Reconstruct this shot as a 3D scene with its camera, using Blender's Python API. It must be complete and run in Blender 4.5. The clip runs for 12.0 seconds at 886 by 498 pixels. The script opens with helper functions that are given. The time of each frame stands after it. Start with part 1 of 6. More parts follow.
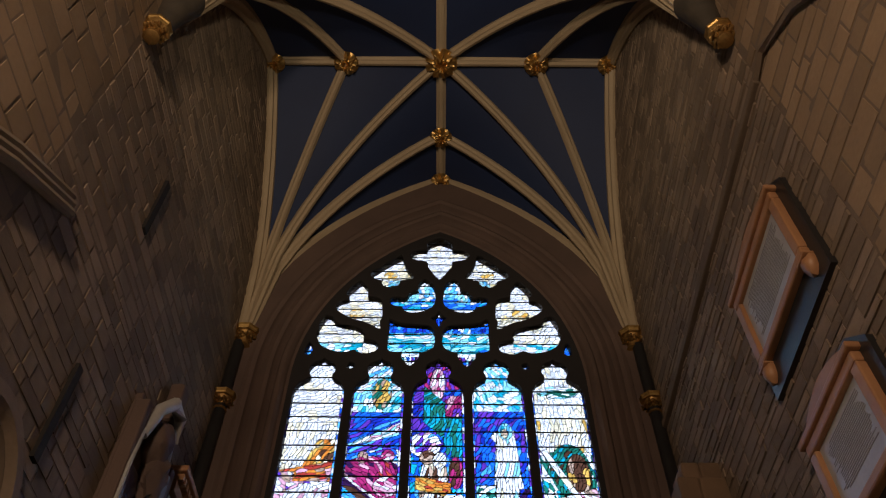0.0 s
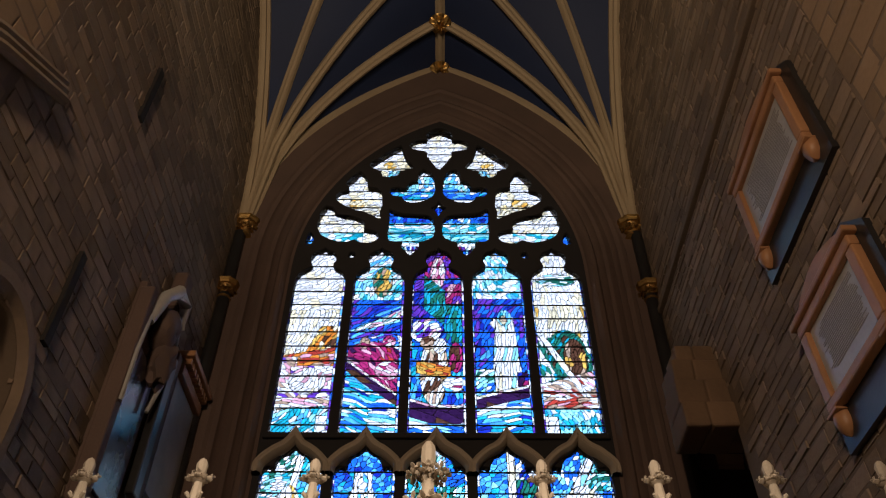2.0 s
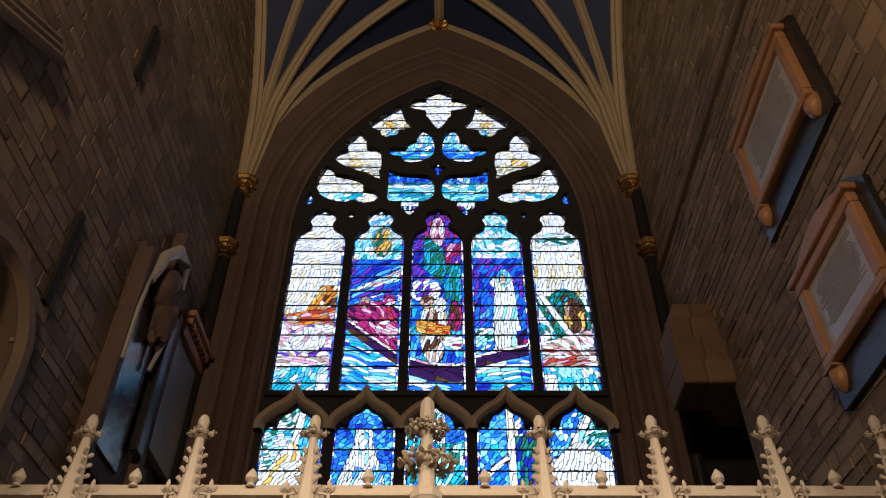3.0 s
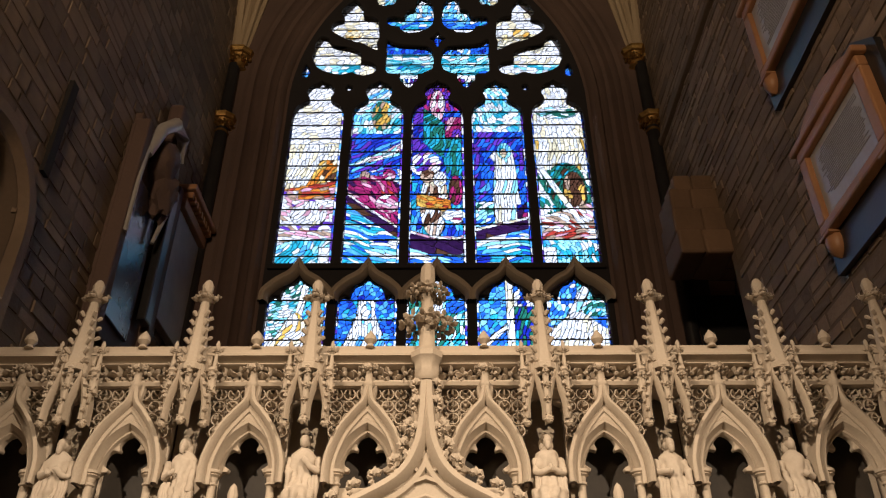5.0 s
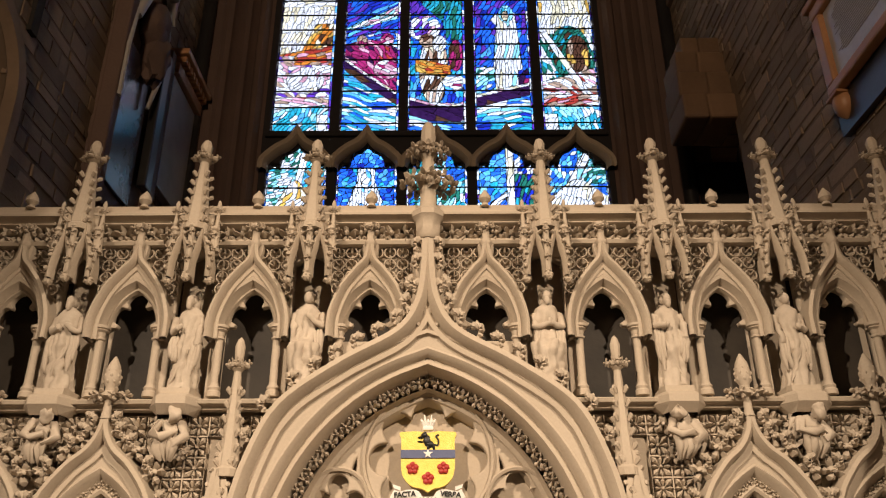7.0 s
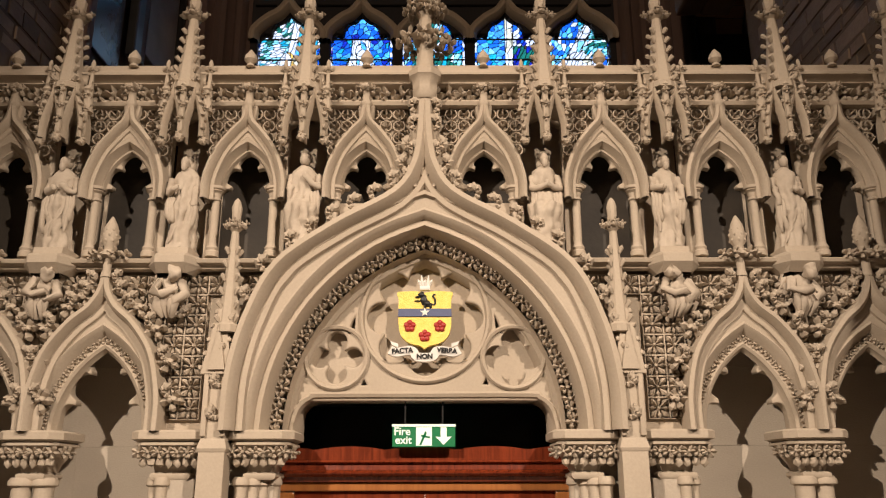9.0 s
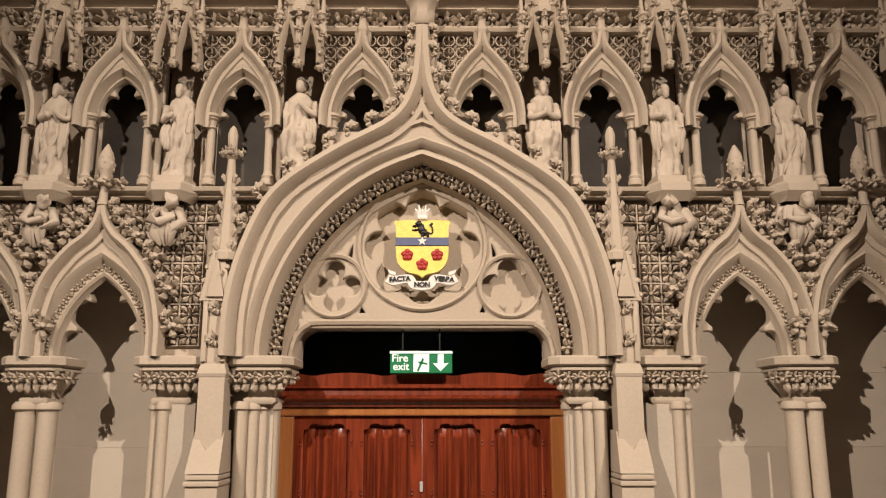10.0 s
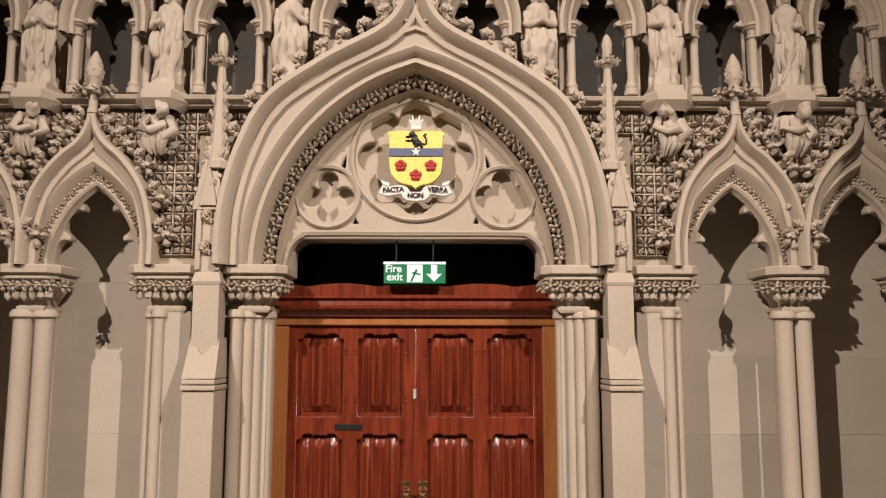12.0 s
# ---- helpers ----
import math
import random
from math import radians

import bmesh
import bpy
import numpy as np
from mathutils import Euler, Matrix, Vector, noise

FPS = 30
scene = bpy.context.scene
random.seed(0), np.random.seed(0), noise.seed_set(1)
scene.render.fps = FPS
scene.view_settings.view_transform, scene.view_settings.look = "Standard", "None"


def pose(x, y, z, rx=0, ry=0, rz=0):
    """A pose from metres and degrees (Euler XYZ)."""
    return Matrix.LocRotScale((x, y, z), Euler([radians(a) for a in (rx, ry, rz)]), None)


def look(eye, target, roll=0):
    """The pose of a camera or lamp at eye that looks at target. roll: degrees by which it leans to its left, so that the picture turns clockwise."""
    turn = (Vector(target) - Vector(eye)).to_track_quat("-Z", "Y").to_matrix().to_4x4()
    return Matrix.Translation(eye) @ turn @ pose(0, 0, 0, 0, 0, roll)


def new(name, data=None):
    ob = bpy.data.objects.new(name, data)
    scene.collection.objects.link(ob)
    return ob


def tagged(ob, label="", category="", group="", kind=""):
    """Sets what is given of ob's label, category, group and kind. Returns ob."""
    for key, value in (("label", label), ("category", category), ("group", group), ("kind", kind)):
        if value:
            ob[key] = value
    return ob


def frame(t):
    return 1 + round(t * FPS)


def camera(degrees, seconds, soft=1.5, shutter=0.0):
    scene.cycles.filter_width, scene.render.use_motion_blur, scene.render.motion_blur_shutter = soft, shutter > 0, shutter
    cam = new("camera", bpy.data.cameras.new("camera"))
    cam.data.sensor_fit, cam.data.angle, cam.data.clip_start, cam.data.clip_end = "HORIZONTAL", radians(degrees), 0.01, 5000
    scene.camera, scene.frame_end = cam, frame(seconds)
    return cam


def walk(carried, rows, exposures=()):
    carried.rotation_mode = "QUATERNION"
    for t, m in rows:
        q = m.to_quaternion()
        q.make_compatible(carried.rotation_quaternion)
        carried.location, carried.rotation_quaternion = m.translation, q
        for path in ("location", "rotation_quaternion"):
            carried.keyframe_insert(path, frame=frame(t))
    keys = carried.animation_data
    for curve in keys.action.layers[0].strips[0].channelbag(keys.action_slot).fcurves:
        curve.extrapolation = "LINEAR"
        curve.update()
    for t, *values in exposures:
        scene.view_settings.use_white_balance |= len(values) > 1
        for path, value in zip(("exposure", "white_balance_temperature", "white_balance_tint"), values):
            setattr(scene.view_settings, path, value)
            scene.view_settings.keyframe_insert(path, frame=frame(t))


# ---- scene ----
cam = camera(58.09, 12.0, 1.2)
# seconds, x, y, z, yaw, pitch, roll
ROWS = [
    (0.0, 0.0852, -0.1269, 2.2727, 0.187, 52.472, 0.566),
    (0.5, 0.0840, -0.1198, 2.2600, 0.252, 51.763, 0.545),
    (1.0, 0.0838, -0.1098, 2.2456, 0.278, 48.815, 0.379),
    (1.5, 0.0871, -0.1038, 2.2326, 0.193, 46.517, 0.275),
    (2.0, 0.0912, -0.0914, 2.2290, 0.106, 44.822, 0.278),
    (2.5, 0.0983, -0.0855, 2.2260, 0.140, 43.482, 0.193),
    (4.5, 0.1146, -0.0403, 2.1691, 0.102, 35.868, 0.041),
    (5.0, 0.1110, -0.0207, 2.1507, 0.185, 33.423, -0.066),
    (5.5, 0.1001, 0.0000, 2.1300, 0.162, 31.178, -0.154),
    (6.0, 0.0954, 0.0120, 2.1071, 0.206, 28.692, -0.213),
    (6.5, 0.0993, 0.0233, 2.0927, 0.188, 26.296, -0.210),
    (8.5, 0.0962, 0.0949, 1.9752, -0.071, 19.192, -0.195),
    (9.0, 0.0946, 0.1082, 1.9417, -0.122, 16.423, -0.146),
    (9.5, 0.0937, 0.1125, 1.9154, -0.190, 14.315, -0.152),
    (10.0, 0.0914, 0.1200, 1.8847, -0.349, 12.059, -0.067),
    (10.5, 0.0933, 0.1296, 1.8568, -0.494, 10.810, -0.114),
    (11.0, 0.1023, 0.1387, 1.8302, -0.490, 9.472, -0.073),
    (11.5, 0.1121, 0.1437, 1.7985, -0.493, 8.450, -0.022),
    (12.0, 0.1222, 0.1449, 1.7602, -0.424, 7.289, 0.095),
]
EXPOSURES = [(0.0, 4.05, 6350, 8), (2.5, 4.0, 6600, 8), (6.5, 3.93, 7000, 10), (9.0, 3.9, 6400, 10), (10.5, 3.9, 5950, 10), (12.0, 3.9, 5750, 10)]
walk(cam, [(t, pose(x, y, z, 90 + pitch, 0, yaw) @ pose(0, 0, 0, 0, 0, roll)) for t, x, y, z, yaw, pitch, roll in ROWS], EXPOSURES)

# ---------- daylight behind the window, and the lamps above the aisle ----------
world = bpy.data.worlds.new("sky")
scene.world = world
world.use_nodes = True
wn = world.node_tree
sky = wn.nodes.new("ShaderNodeTexSky")
sky.sky_type, sky.sun_disc = "NISHITA", False
sky.sun_elevation, sky.sun_rotation = radians(35), radians(200)
sky.dust_density, sky.air_density, sky.ozone_density = 10.0, 0.3, 0.0
wn.nodes["Background"].inputs["Strength"].default_value = 0.15
wn.links.new(sky.outputs[0], wn.nodes["Background"].inputs["Color"])


def lamp(name, eye, target, watts, size, colour, cone=70, blend=0.4):
    data = bpy.data.lights.new(name, "SPOT")
    data.energy, data.shadow_soft_size, data.color = watts, size, colour
    data.spot_size, data.spot_blend = radians(cone), blend
    ob = new(name, data)
    ob.matrix_world = look(eye, target)
    return tagged(ob, "warm spotlight fixed high above the aisle", "lamp")


for side, watts, aim in ((-1, 292, 1.3), (1, 268, -1.4)):
    lamp("screen_spotlight", (side * 4.2, -2.8, 7.1), (aim, 4.4, 0.5), watts, 0.04, (1.0, 0.80, 0.62), 56, 1.0)
lamp("vault_spotlight", (0.0, -0.6, 7.9), (0.0, 6.4, 15.0), 34, 0.2, (1.0, 0.80, 0.55), 75, 0.7)
lamp("nave_lamp", (-1.5, -3.0, 7.5), (0.6, 7.0, 10.6), 64, 0.3, (1.0, 0.70, 0.47), 100, 0.6)


# ---------- materials ----------
def shader(name, colour, rough=0.8, metal=0.0, second=None, scale=3.0, grain=40.0, bump=0.3, island=0.0, mix=0.6, obj=0.0):
    """A surface with stains at one scale, grain at another and a fine relief."""
    mat = bpy.data.materials.new(name)
    mat.use_nodes = True
    nt = mat.node_tree
    b = nt.nodes["Principled BSDF"]
    b.inputs["Roughness"].default_value, b.inputs["Metallic"].default_value = rough, metal
    tc = nt.nodes.new("ShaderNodeTexCoord")
    big, fine = nt.nodes.new("ShaderNodeTexNoise"), nt.nodes.new("ShaderNodeTexNoise")
    big.inputs["Scale"].default_value, big.inputs["Detail"].default_value = scale, 4
    fine.inputs["Scale"].default_value, fine.inputs["Detail"].default_value = grain, 3
    for n in (big, fine):
        nt.links.new(tc.outputs["Object"], n.inputs["Vector"])
    ramp = nt.nodes.new("ShaderNodeMapRange")
    ramp.inputs[1].default_value, ramp.inputs[2].default_value = 0.35, 0.68
    ramp.inputs[4].default_value = mix
    nt.links.new(big.outputs[0], ramp.inputs[0])
    m = nt.nodes.new("ShaderNodeMix")
    m.data_type = "RGBA"
    second = second or tuple(c * 0.72 for c in colour)
    m.inputs[6].default_value, m.inputs[7].default_value = (*colour, 1), (*second, 1)
    nt.links.new(ramp.outputs[0], m.inputs[0])
    hsv = nt.nodes.new("ShaderNodeHueSaturation")
    nt.links.new(m.outputs[2], hsv.inputs["Color"])
    val = nt.nodes.new("ShaderNodeMapRange")
    val.inputs[3].default_value, val.inputs[4].default_value = 0.9, 1.1
    nt.links.new(fine.outputs[0], val.inputs[0])
    out = val.outputs[0]
    for amount, node, socket in ((island, "ShaderNodeNewGeometry", "Random Per Island"), (obj, "ShaderNodeObjectInfo", "Random")):
        if amount:
            g, r2, mul = nt.nodes.new(node), nt.nodes.new("ShaderNodeMapRange"), nt.nodes.new("ShaderNodeMath")
            r2.inputs[3].default_value, r2.inputs[4].default_value = 1 - amount, 1 + amount
            mul.operation = "MULTIPLY"
            nt.links.new(g.outputs[socket], r2.inputs[0])
            nt.links.new(r2.outputs[0], mul.inputs[0])
            nt.links.new(out, mul.inputs[1])
            out = mul.outputs[0]
    nt.links.new(out, hsv.inputs["Value"])
    nt.links.new(hsv.outputs[0], b.inputs["Base Color"])
    if bump:
        bp = nt.nodes.new("ShaderNodeBump")
        bp.inputs["Strength"].default_value, bp.inputs["Distance"].default_value = bump, 0.006
        nt.links.new(fine.outputs[0], bp.inputs["Height"])
        nt.links.new(bp.outputs[0], b.inputs["Normal"])
    return mat


def wood_shader(name, dark, light, rough=0.35):
    mat = shader(name, light, rough, 0, dark, 3, 60, 0.1)
    nt = mat.node_tree
    big = [n for n in nt.nodes if n.bl_idname == "ShaderNodeTexNoise"][0]
    mp = nt.nodes.new("ShaderNodeMapping")
    mp.inputs["Scale"].default_value = (14, 14, 1.1)
    nt.links.new(nt.nodes["Texture Coordinate"].outputs["Object"], mp.inputs["Vector"])
    nt.links.new(mp.outputs[0], big.inputs["Vector"])
    big.inputs["Scale"].default_value, big.inputs["Distortion"].default_value = 2.2, 0.8
    return mat


def glass_shader(name, colour):
    """Stained glass: lets tinted daylight through, streaky, with a faint gloss."""
    mat = bpy.data.materials.new(name)
    mat.use_nodes = True
    nt = mat.node_tree
    nt.nodes.remove(nt.nodes["Principled BSDF"])
    tc, no = nt.nodes.new("ShaderNodeTexCoord"), nt.nodes.new("ShaderNodeTexNoise")
    no.inputs["Scale"].default_value, no.inputs["Detail"].default_value, no.inputs["Distortion"].default_value = 9.0, 4, 1.5
    nt.links.new(tc.outputs["Object"], no.inputs["Vector"])
    rg = nt.nodes.new("ShaderNodeMapRange")
    rg.inputs[1].default_value, rg.inputs[2].default_value = 0.3, 0.7
    rg.inputs[3].default_value, rg.inputs[4].default_value = 0.85, 1.4
    nt.links.new(no.outputs[0], rg.inputs[0])
    vo = nt.nodes.new("ShaderNodeTexVoronoi")
    vo.feature = "DISTANCE_TO_EDGE"
    vo.inputs["Scale"].default_value = 13.0
    warp = nt.nodes.new("ShaderNodeMixRGB")
    warp.inputs[0].default_value = 0.12
    nt.links.new(tc.outputs["Object"], warp.inputs[1])
    nt.links.new(no.outputs["Color"], warp.inputs[2])
    nt.links.new(warp.outputs[0], vo.inputs["Vector"])
    ln = nt.nodes.new("ShaderNodeMapRange")
    ln.inputs[2].default_value = 0.05
    ln.inputs[3].default_value = 0.3
    nt.links.new(vo.outputs["Distance"], ln.inputs[0])
    mul = nt.nodes.new("ShaderNodeMath")
    mul.operation = "MULTIPLY"
    nt.links.new(rg.outputs[0], mul.inputs[0])
    nt.links.new(ln.outputs[0], mul.inputs[1])
    hsv = nt.nodes.new("ShaderNodeHueSaturation")
    hsv.inputs["Color"].default_value = (*colour, 1)
    nt.links.new(mul.outputs[0], hsv.inputs["Value"])
    tr, gl, mx = nt.nodes.new("ShaderNodeBsdfTransparent"), nt.nodes.new("ShaderNodeBsdfGlossy"), nt.nodes.new("ShaderNodeMixShader")
    gl.inputs["Roughness"].default_value = 0.15
    mx.inputs[0].default_value = 0.03
    nt.links.new(hsv.outputs[0], tr.inputs["Color"])
    nt.links.new(tr.outputs[0], mx.inputs[1])
    nt.links.new(gl.outputs[0], mx.inputs[2])
    nt.links.new(mx.outputs[0], nt.nodes["Material Output"].inputs["Surface"])
    return mat


STONE = shader("buff_sandstone", (0.42, 0.355, 0.28), 0.85, 0, (0.36, 0.30, 0.23), 2.2, 70, 0.12)
ASHLAR = shader("pale_ashlar", (0.44, 0.385, 0.315), 0.8, 0, (0.36, 0.31, 0.25), 1.6, 70, 0.2, obj=0.06)
STATUE = shader("carved_limestone", (0.45, 0.385, 0.31), 0.8, 0, (0.36, 0.30, 0.235), 6, 60, 0.12)
RUBBLE = shader("rubble_stone", (0.23, 0.17, 0.12), 0.9, 0, (0.12, 0.09, 0.07), 1.3, 24, 0.8, island=0.34)
RUBBLE_ONE = shader("rubble_stone_single", (0.23, 0.17, 0.12), 0.9, 0, (0.12, 0.09, 0.07), 1.3, 24, 0.8, obj=0.32)
# Lighter, warmer copy of the wall stone: lamplight on the near blocks as colour.
LITBLOCK = shader("warm_squared_stone", (0.26, 0.18, 0.11), 0.9, 0, (0.14, 0.097, 0.063), 0.9, 20, 0.5, island=0.22)
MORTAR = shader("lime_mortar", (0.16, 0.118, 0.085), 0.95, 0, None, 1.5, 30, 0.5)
BROWNSTONE = shader("red_brown_sandstone", (0.125, 0.082, 0.068), 0.85, 0, (0.085, 0.058, 0.05), 1.6, 40, 0.3)
# Near-black colour stands for the tracery's silhouette against the daylight.
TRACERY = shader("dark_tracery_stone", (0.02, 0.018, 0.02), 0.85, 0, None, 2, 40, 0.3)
RIB = shader("painted_rib_stone", (0.42, 0.33, 0.22), 0.75, 0, (0.34, 0.26, 0.17), 1.5, 40, 0.2)
BLUE = shader("blue_painted_vault", (0.012, 0.026, 0.085), 0.7, 0, (0.009, 0.019, 0.065), 0.8, 25, 0.2)
GOLD = shader("gilding", (0.72, 0.48, 0.18), 0.42, 1.0, (0.4, 0.23, 0.07), 14, 60, 0.6)
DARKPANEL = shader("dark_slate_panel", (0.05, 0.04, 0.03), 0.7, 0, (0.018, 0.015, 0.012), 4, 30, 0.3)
# Real slate on the tablets; elsewhere also black for unlit space.
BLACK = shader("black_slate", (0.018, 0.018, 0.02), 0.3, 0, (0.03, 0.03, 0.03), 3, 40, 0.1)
TANMARBLE = shader("tan_marble", (0.40, 0.205, 0.10), 0.45, 0, (0.27, 0.135, 0.065), 3, 30, 0.15)
MARBLE = shader("white_marble", (0.42, 0.41, 0.40), 0.3, 0, (0.28, 0.275, 0.27), 4, 30, 0.08)
LETTER = shader("incised_lettering", (0.30, 0.28, 0.27), 0.8)
WOOD = wood_shader("red_mahogany", (0.035, 0.005, 0.003), (0.19, 0.034, 0.011), 0.27)
OAK = wood_shader("golden_oak_frame", (0.20, 0.065, 0.016), (0.34, 0.13, 0.035), 0.35)
BRASS = shader("polished_brass", (0.85, 0.58, 0.25), 0.2, 1.0, None, 20, 80, 0.1)
DARKIRON = shader("black_iron", (0.02, 0.02, 0.02), 0.5, 0.6)
FLOOR = shader("stone_floor", (0.22, 0.19, 0.16), 0.6, 0, None, 1.5, 30, 0.2)
PLASTER = shader("dim_plaster", (0.20, 0.15, 0.10), 0.9, 0, None, 1.0, 20, 0.3)
LEAD = shader("lead_came", (0.015, 0.015, 0.017), 0.6)


# ---------- mesh tools ----------
def part(name, bm, material, parent=None, label="", smooth=False):
    """Links a bmesh as one mesh object under a thing or a part."""
    me = bpy.data.meshes.new(name)
    bm.to_mesh(me)
    bm.free()
    for m in material if isinstance(material, (list, tuple)) else (material,):
        me.materials.append(m)
    if smooth:
        for p in me.polygons:
            p.use_smooth = True
        me.set_sharp_from_angle(angle=radians(38 if smooth is True else smooth))
    ob = new(name, me)
    ob.parent = parent
    if label:
        ob["label"] = label
    return ob


def again(ob, x=0, y=0, z=0, rz=0, ry=0, s=(1, 1, 1), parent=None):
    """Another piece on the same mesh."""
    o = new(ob.name.split(".")[0], ob.data)
    o.parent = parent or ob.parent
    o.matrix_basis = Matrix.LocRotScale((x, y, z), Euler((0, radians(ry), radians(rz))), s)
    return o


def thing(name, label, category, at=(0, 0, 0), group="", kind=""):
    ob = new(name)
    ob.location = at
    ob.empty_display_size = 0.1
    return tagged(ob, label, category, group, kind)


def box(bm, x0, x1, y0, y1, z0, z1, bevel=0.0):
    v = bmesh.ops.create_cube(bm, size=1)["verts"]
    for p in v:
        p.co = Vector(((x0 + x1) / 2 + p.co.x * (x1 - x0), (y0 + y1) / 2 + p.co.y * (y1 - y0), (z0 + z1) / 2 + p.co.z * (z1 - z0)))
    if bevel:
        bmesh.ops.bevel(bm, geom=list({e for p in v for e in p.link_edges}), offset=bevel, segments=2, affect="EDGES", profile=0.5)
    return bm


def new_box(*a, bevel=0.0):
    return box(bmesh.new(), *a, bevel=bevel)


def prism(bm, poly, y0, y1):
    """A polygon in x, z made solid between two depths."""
    front = [bm.verts.new((x, y0, z)) for x, z in poly]
    back = [bm.verts.new((x, y1, z)) for x, z in poly]
    bm.faces.new(front)
    bm.faces.new(back[::-1])
    for i in range(len(poly)):
        j = (i + 1) % len(poly)
        bm.faces.new((front[j], front[i], back[i], back[j]))
    return bm


def lathe(bm, cx, cy, profile, n=12, turn=0.0):
    rings = []
    for r, z in profile:
        rings.append([bm.verts.new((cx + r * math.cos(turn + 2 * math.pi * k / n), cy + r * math.sin(turn + 2 * math.pi * k / n), z)) for k in range(n)])
    for a, b in zip(rings, rings[1:]):
        for k in range(n):
            bm.faces.new((a[k], a[(k + 1) % n], b[(k + 1) % n], b[k]))
    bm.faces.new(rings[0][::-1])
    bm.faces.new(rings[-1])
    return bm


def offset(path, d, closed=False):
    """The path moved by d to its left hand, mitred."""
    out, n = [], len(path)
    for i, p in enumerate(path):
        a = path[i - 1] if i or closed else None
        b = path[(i + 1) % n] if i < n - 1 or closed else None
        dirs = []
        for s, e in ((a, p), (p, b)):
            if s is not None and e is not None:
                v = Vector((e[0] - s[0], e[1] - s[1]))
                if v.length > 1e-7:
                    dirs.append(v.normalized())
        nrm = [Vector((-v.y, v.x)) for v in dirs]
        m = sum(nrm, Vector((0, 0))).normalized()
        k = 1 / max(0.35, m.dot(nrm[0]))
        out.append((p[0] + m.x * d * k, p[1] + m.y * d * k))
    return out


def loft(path, profile, closed=False, bm=None, ring=False):
    """A moulding: profile points (sideways, depth) carried along a path in x, z."""
    bm = bm or bmesh.new()
    rows = [[bm.verts.new((x, y, z)) for x, z in offset(path, d, closed)] for d, y in profile]
    n = len(path)
    pairs = list(zip(rows, rows[1:])) + ([(rows[-1], rows[0])] if ring else [])
    for a, b in pairs:
        for i in range(n if closed else n - 1):
            j = (i + 1) % n
            bm.faces.new((a[i], a[j], b[j], b[i]))
    return bm


def arch(cx, z0, zs, hw, h, n=14):
    """A pointed arch on jambs, from its left foot to its right foot."""
    c = (h * h - hw * hw) / (2 * hw)
    r, top = hw + c, math.acos(max(-1, min(1, c / (hw + c))))
    left = [(c - r * math.cos(top * k / n), zs + r * math.sin(top * k / n)) for k in range(n + 1)]
    pts = ([(-hw, z0)] if z0 < zs else []) + left
    pts = pts + [(-x, z) for x, z in pts[-2::-1]]
    return [(cx + x, z) for x, z in pts]


def smooth_path(pts, n=6):
    """A soft curve through points."""
    out, p = [], [Vector(q) for q in pts]
    for i in range(len(p) - 1):
        a, b, c, d = p[max(i - 1, 0)], p[i], p[i + 1], p[min(i + 2, len(p) - 1)]
        for k in range(n):
            t = k / n
            out.append(tuple(0.5 * (2 * b + (c - a) * t + (2 * a - 5 * b + 4 * c - d) * t * t + (3 * b - a - 3 * c + d) * t ** 3)))
    return out + [tuple(p[-1])]


def mirror(half):
    """A path's left half, ending on x = 0, made whole."""
    return half + [(-x, z) for x, z in half[-2::-1]]


def shift(path, dx, dz=0.0):
    return [(x + dx, z + dz) for x, z in path]


def plate(name, outer, holes, y0, y1, material, parent, bevel=0.0, label=""):
    """A slab in the x, z plane with holes cut through it and rounded arrises; front face at y0."""
    cu = bpy.data.curves.new(name, "CURVE")
    cu.dimensions, cu.fill_mode, cu.extrude = "2D", "BOTH", (y1 - y0) / 2 - bevel
    cu.bevel_depth, cu.bevel_resolution = bevel, 2
    for poly in (outer, *holes):
        sp = cu.splines.new("POLY")
        sp.points.add(len(poly) - 1)
        for pt, (x, z) in zip(sp.points, poly):
            pt.co = (x, z, 0, 1)
        sp.use_cyclic_u = True
    tmp = new("tmp", cu)
    bpy.context.view_layer.update()
    me = bpy.data.meshes.new_from_object(tmp.evaluated_get(bpy.context.evaluated_depsgraph_get()))
    bpy.data.objects.remove(tmp)
    bpy.data.curves.remove(cu)
    me.transform(Matrix.Translation((0, (y0 + y1) / 2, 0)) @ Matrix.Rotation(radians(90), 4, "X"))
    me.materials.clear()
    me.materials.append(material)
    bm = bmesh.new()
    bm.from_mesh(me)
    bmesh.ops.remove_doubles(bm, verts=bm.verts, dist=1e-5)
    bm.to_mesh(me)
    bm.free()
    me.name = name
    ob = new(name, me)
    ob.parent = parent
    if label:
        ob["label"] = label
    return ob


def circle(cx, cz, r, n=24, a0=0.0, a1=2 * math.pi):
    return [(cx + r * math.cos(a0 + (a1 - a0) * k / n), cz + r * math.sin(a0 + (a1 - a0) * k / n)) for k in range(n)]


def foil(cx, cz, r, lobes, turn=0.0, n=96):
    """A foiled opening: round lobes meeting in cusps."""
    lr = {3: 0.5, 4: 0.43}.get(lobes, 0.3) * r
    c, out = r - lr, []
    for k in range(n):
        a = 2 * math.pi * k / n
        step = 2 * math.pi / lobes
        phi = (a - turn + step / 2) % step - step / 2
        rho = c * math.cos(phi) + math.sqrt(max(0.0, lr * lr - (c * math.sin(phi)) ** 2))
        out.append((cx + rho * math.cos(a), cz + rho * math.sin(a)))
    return out


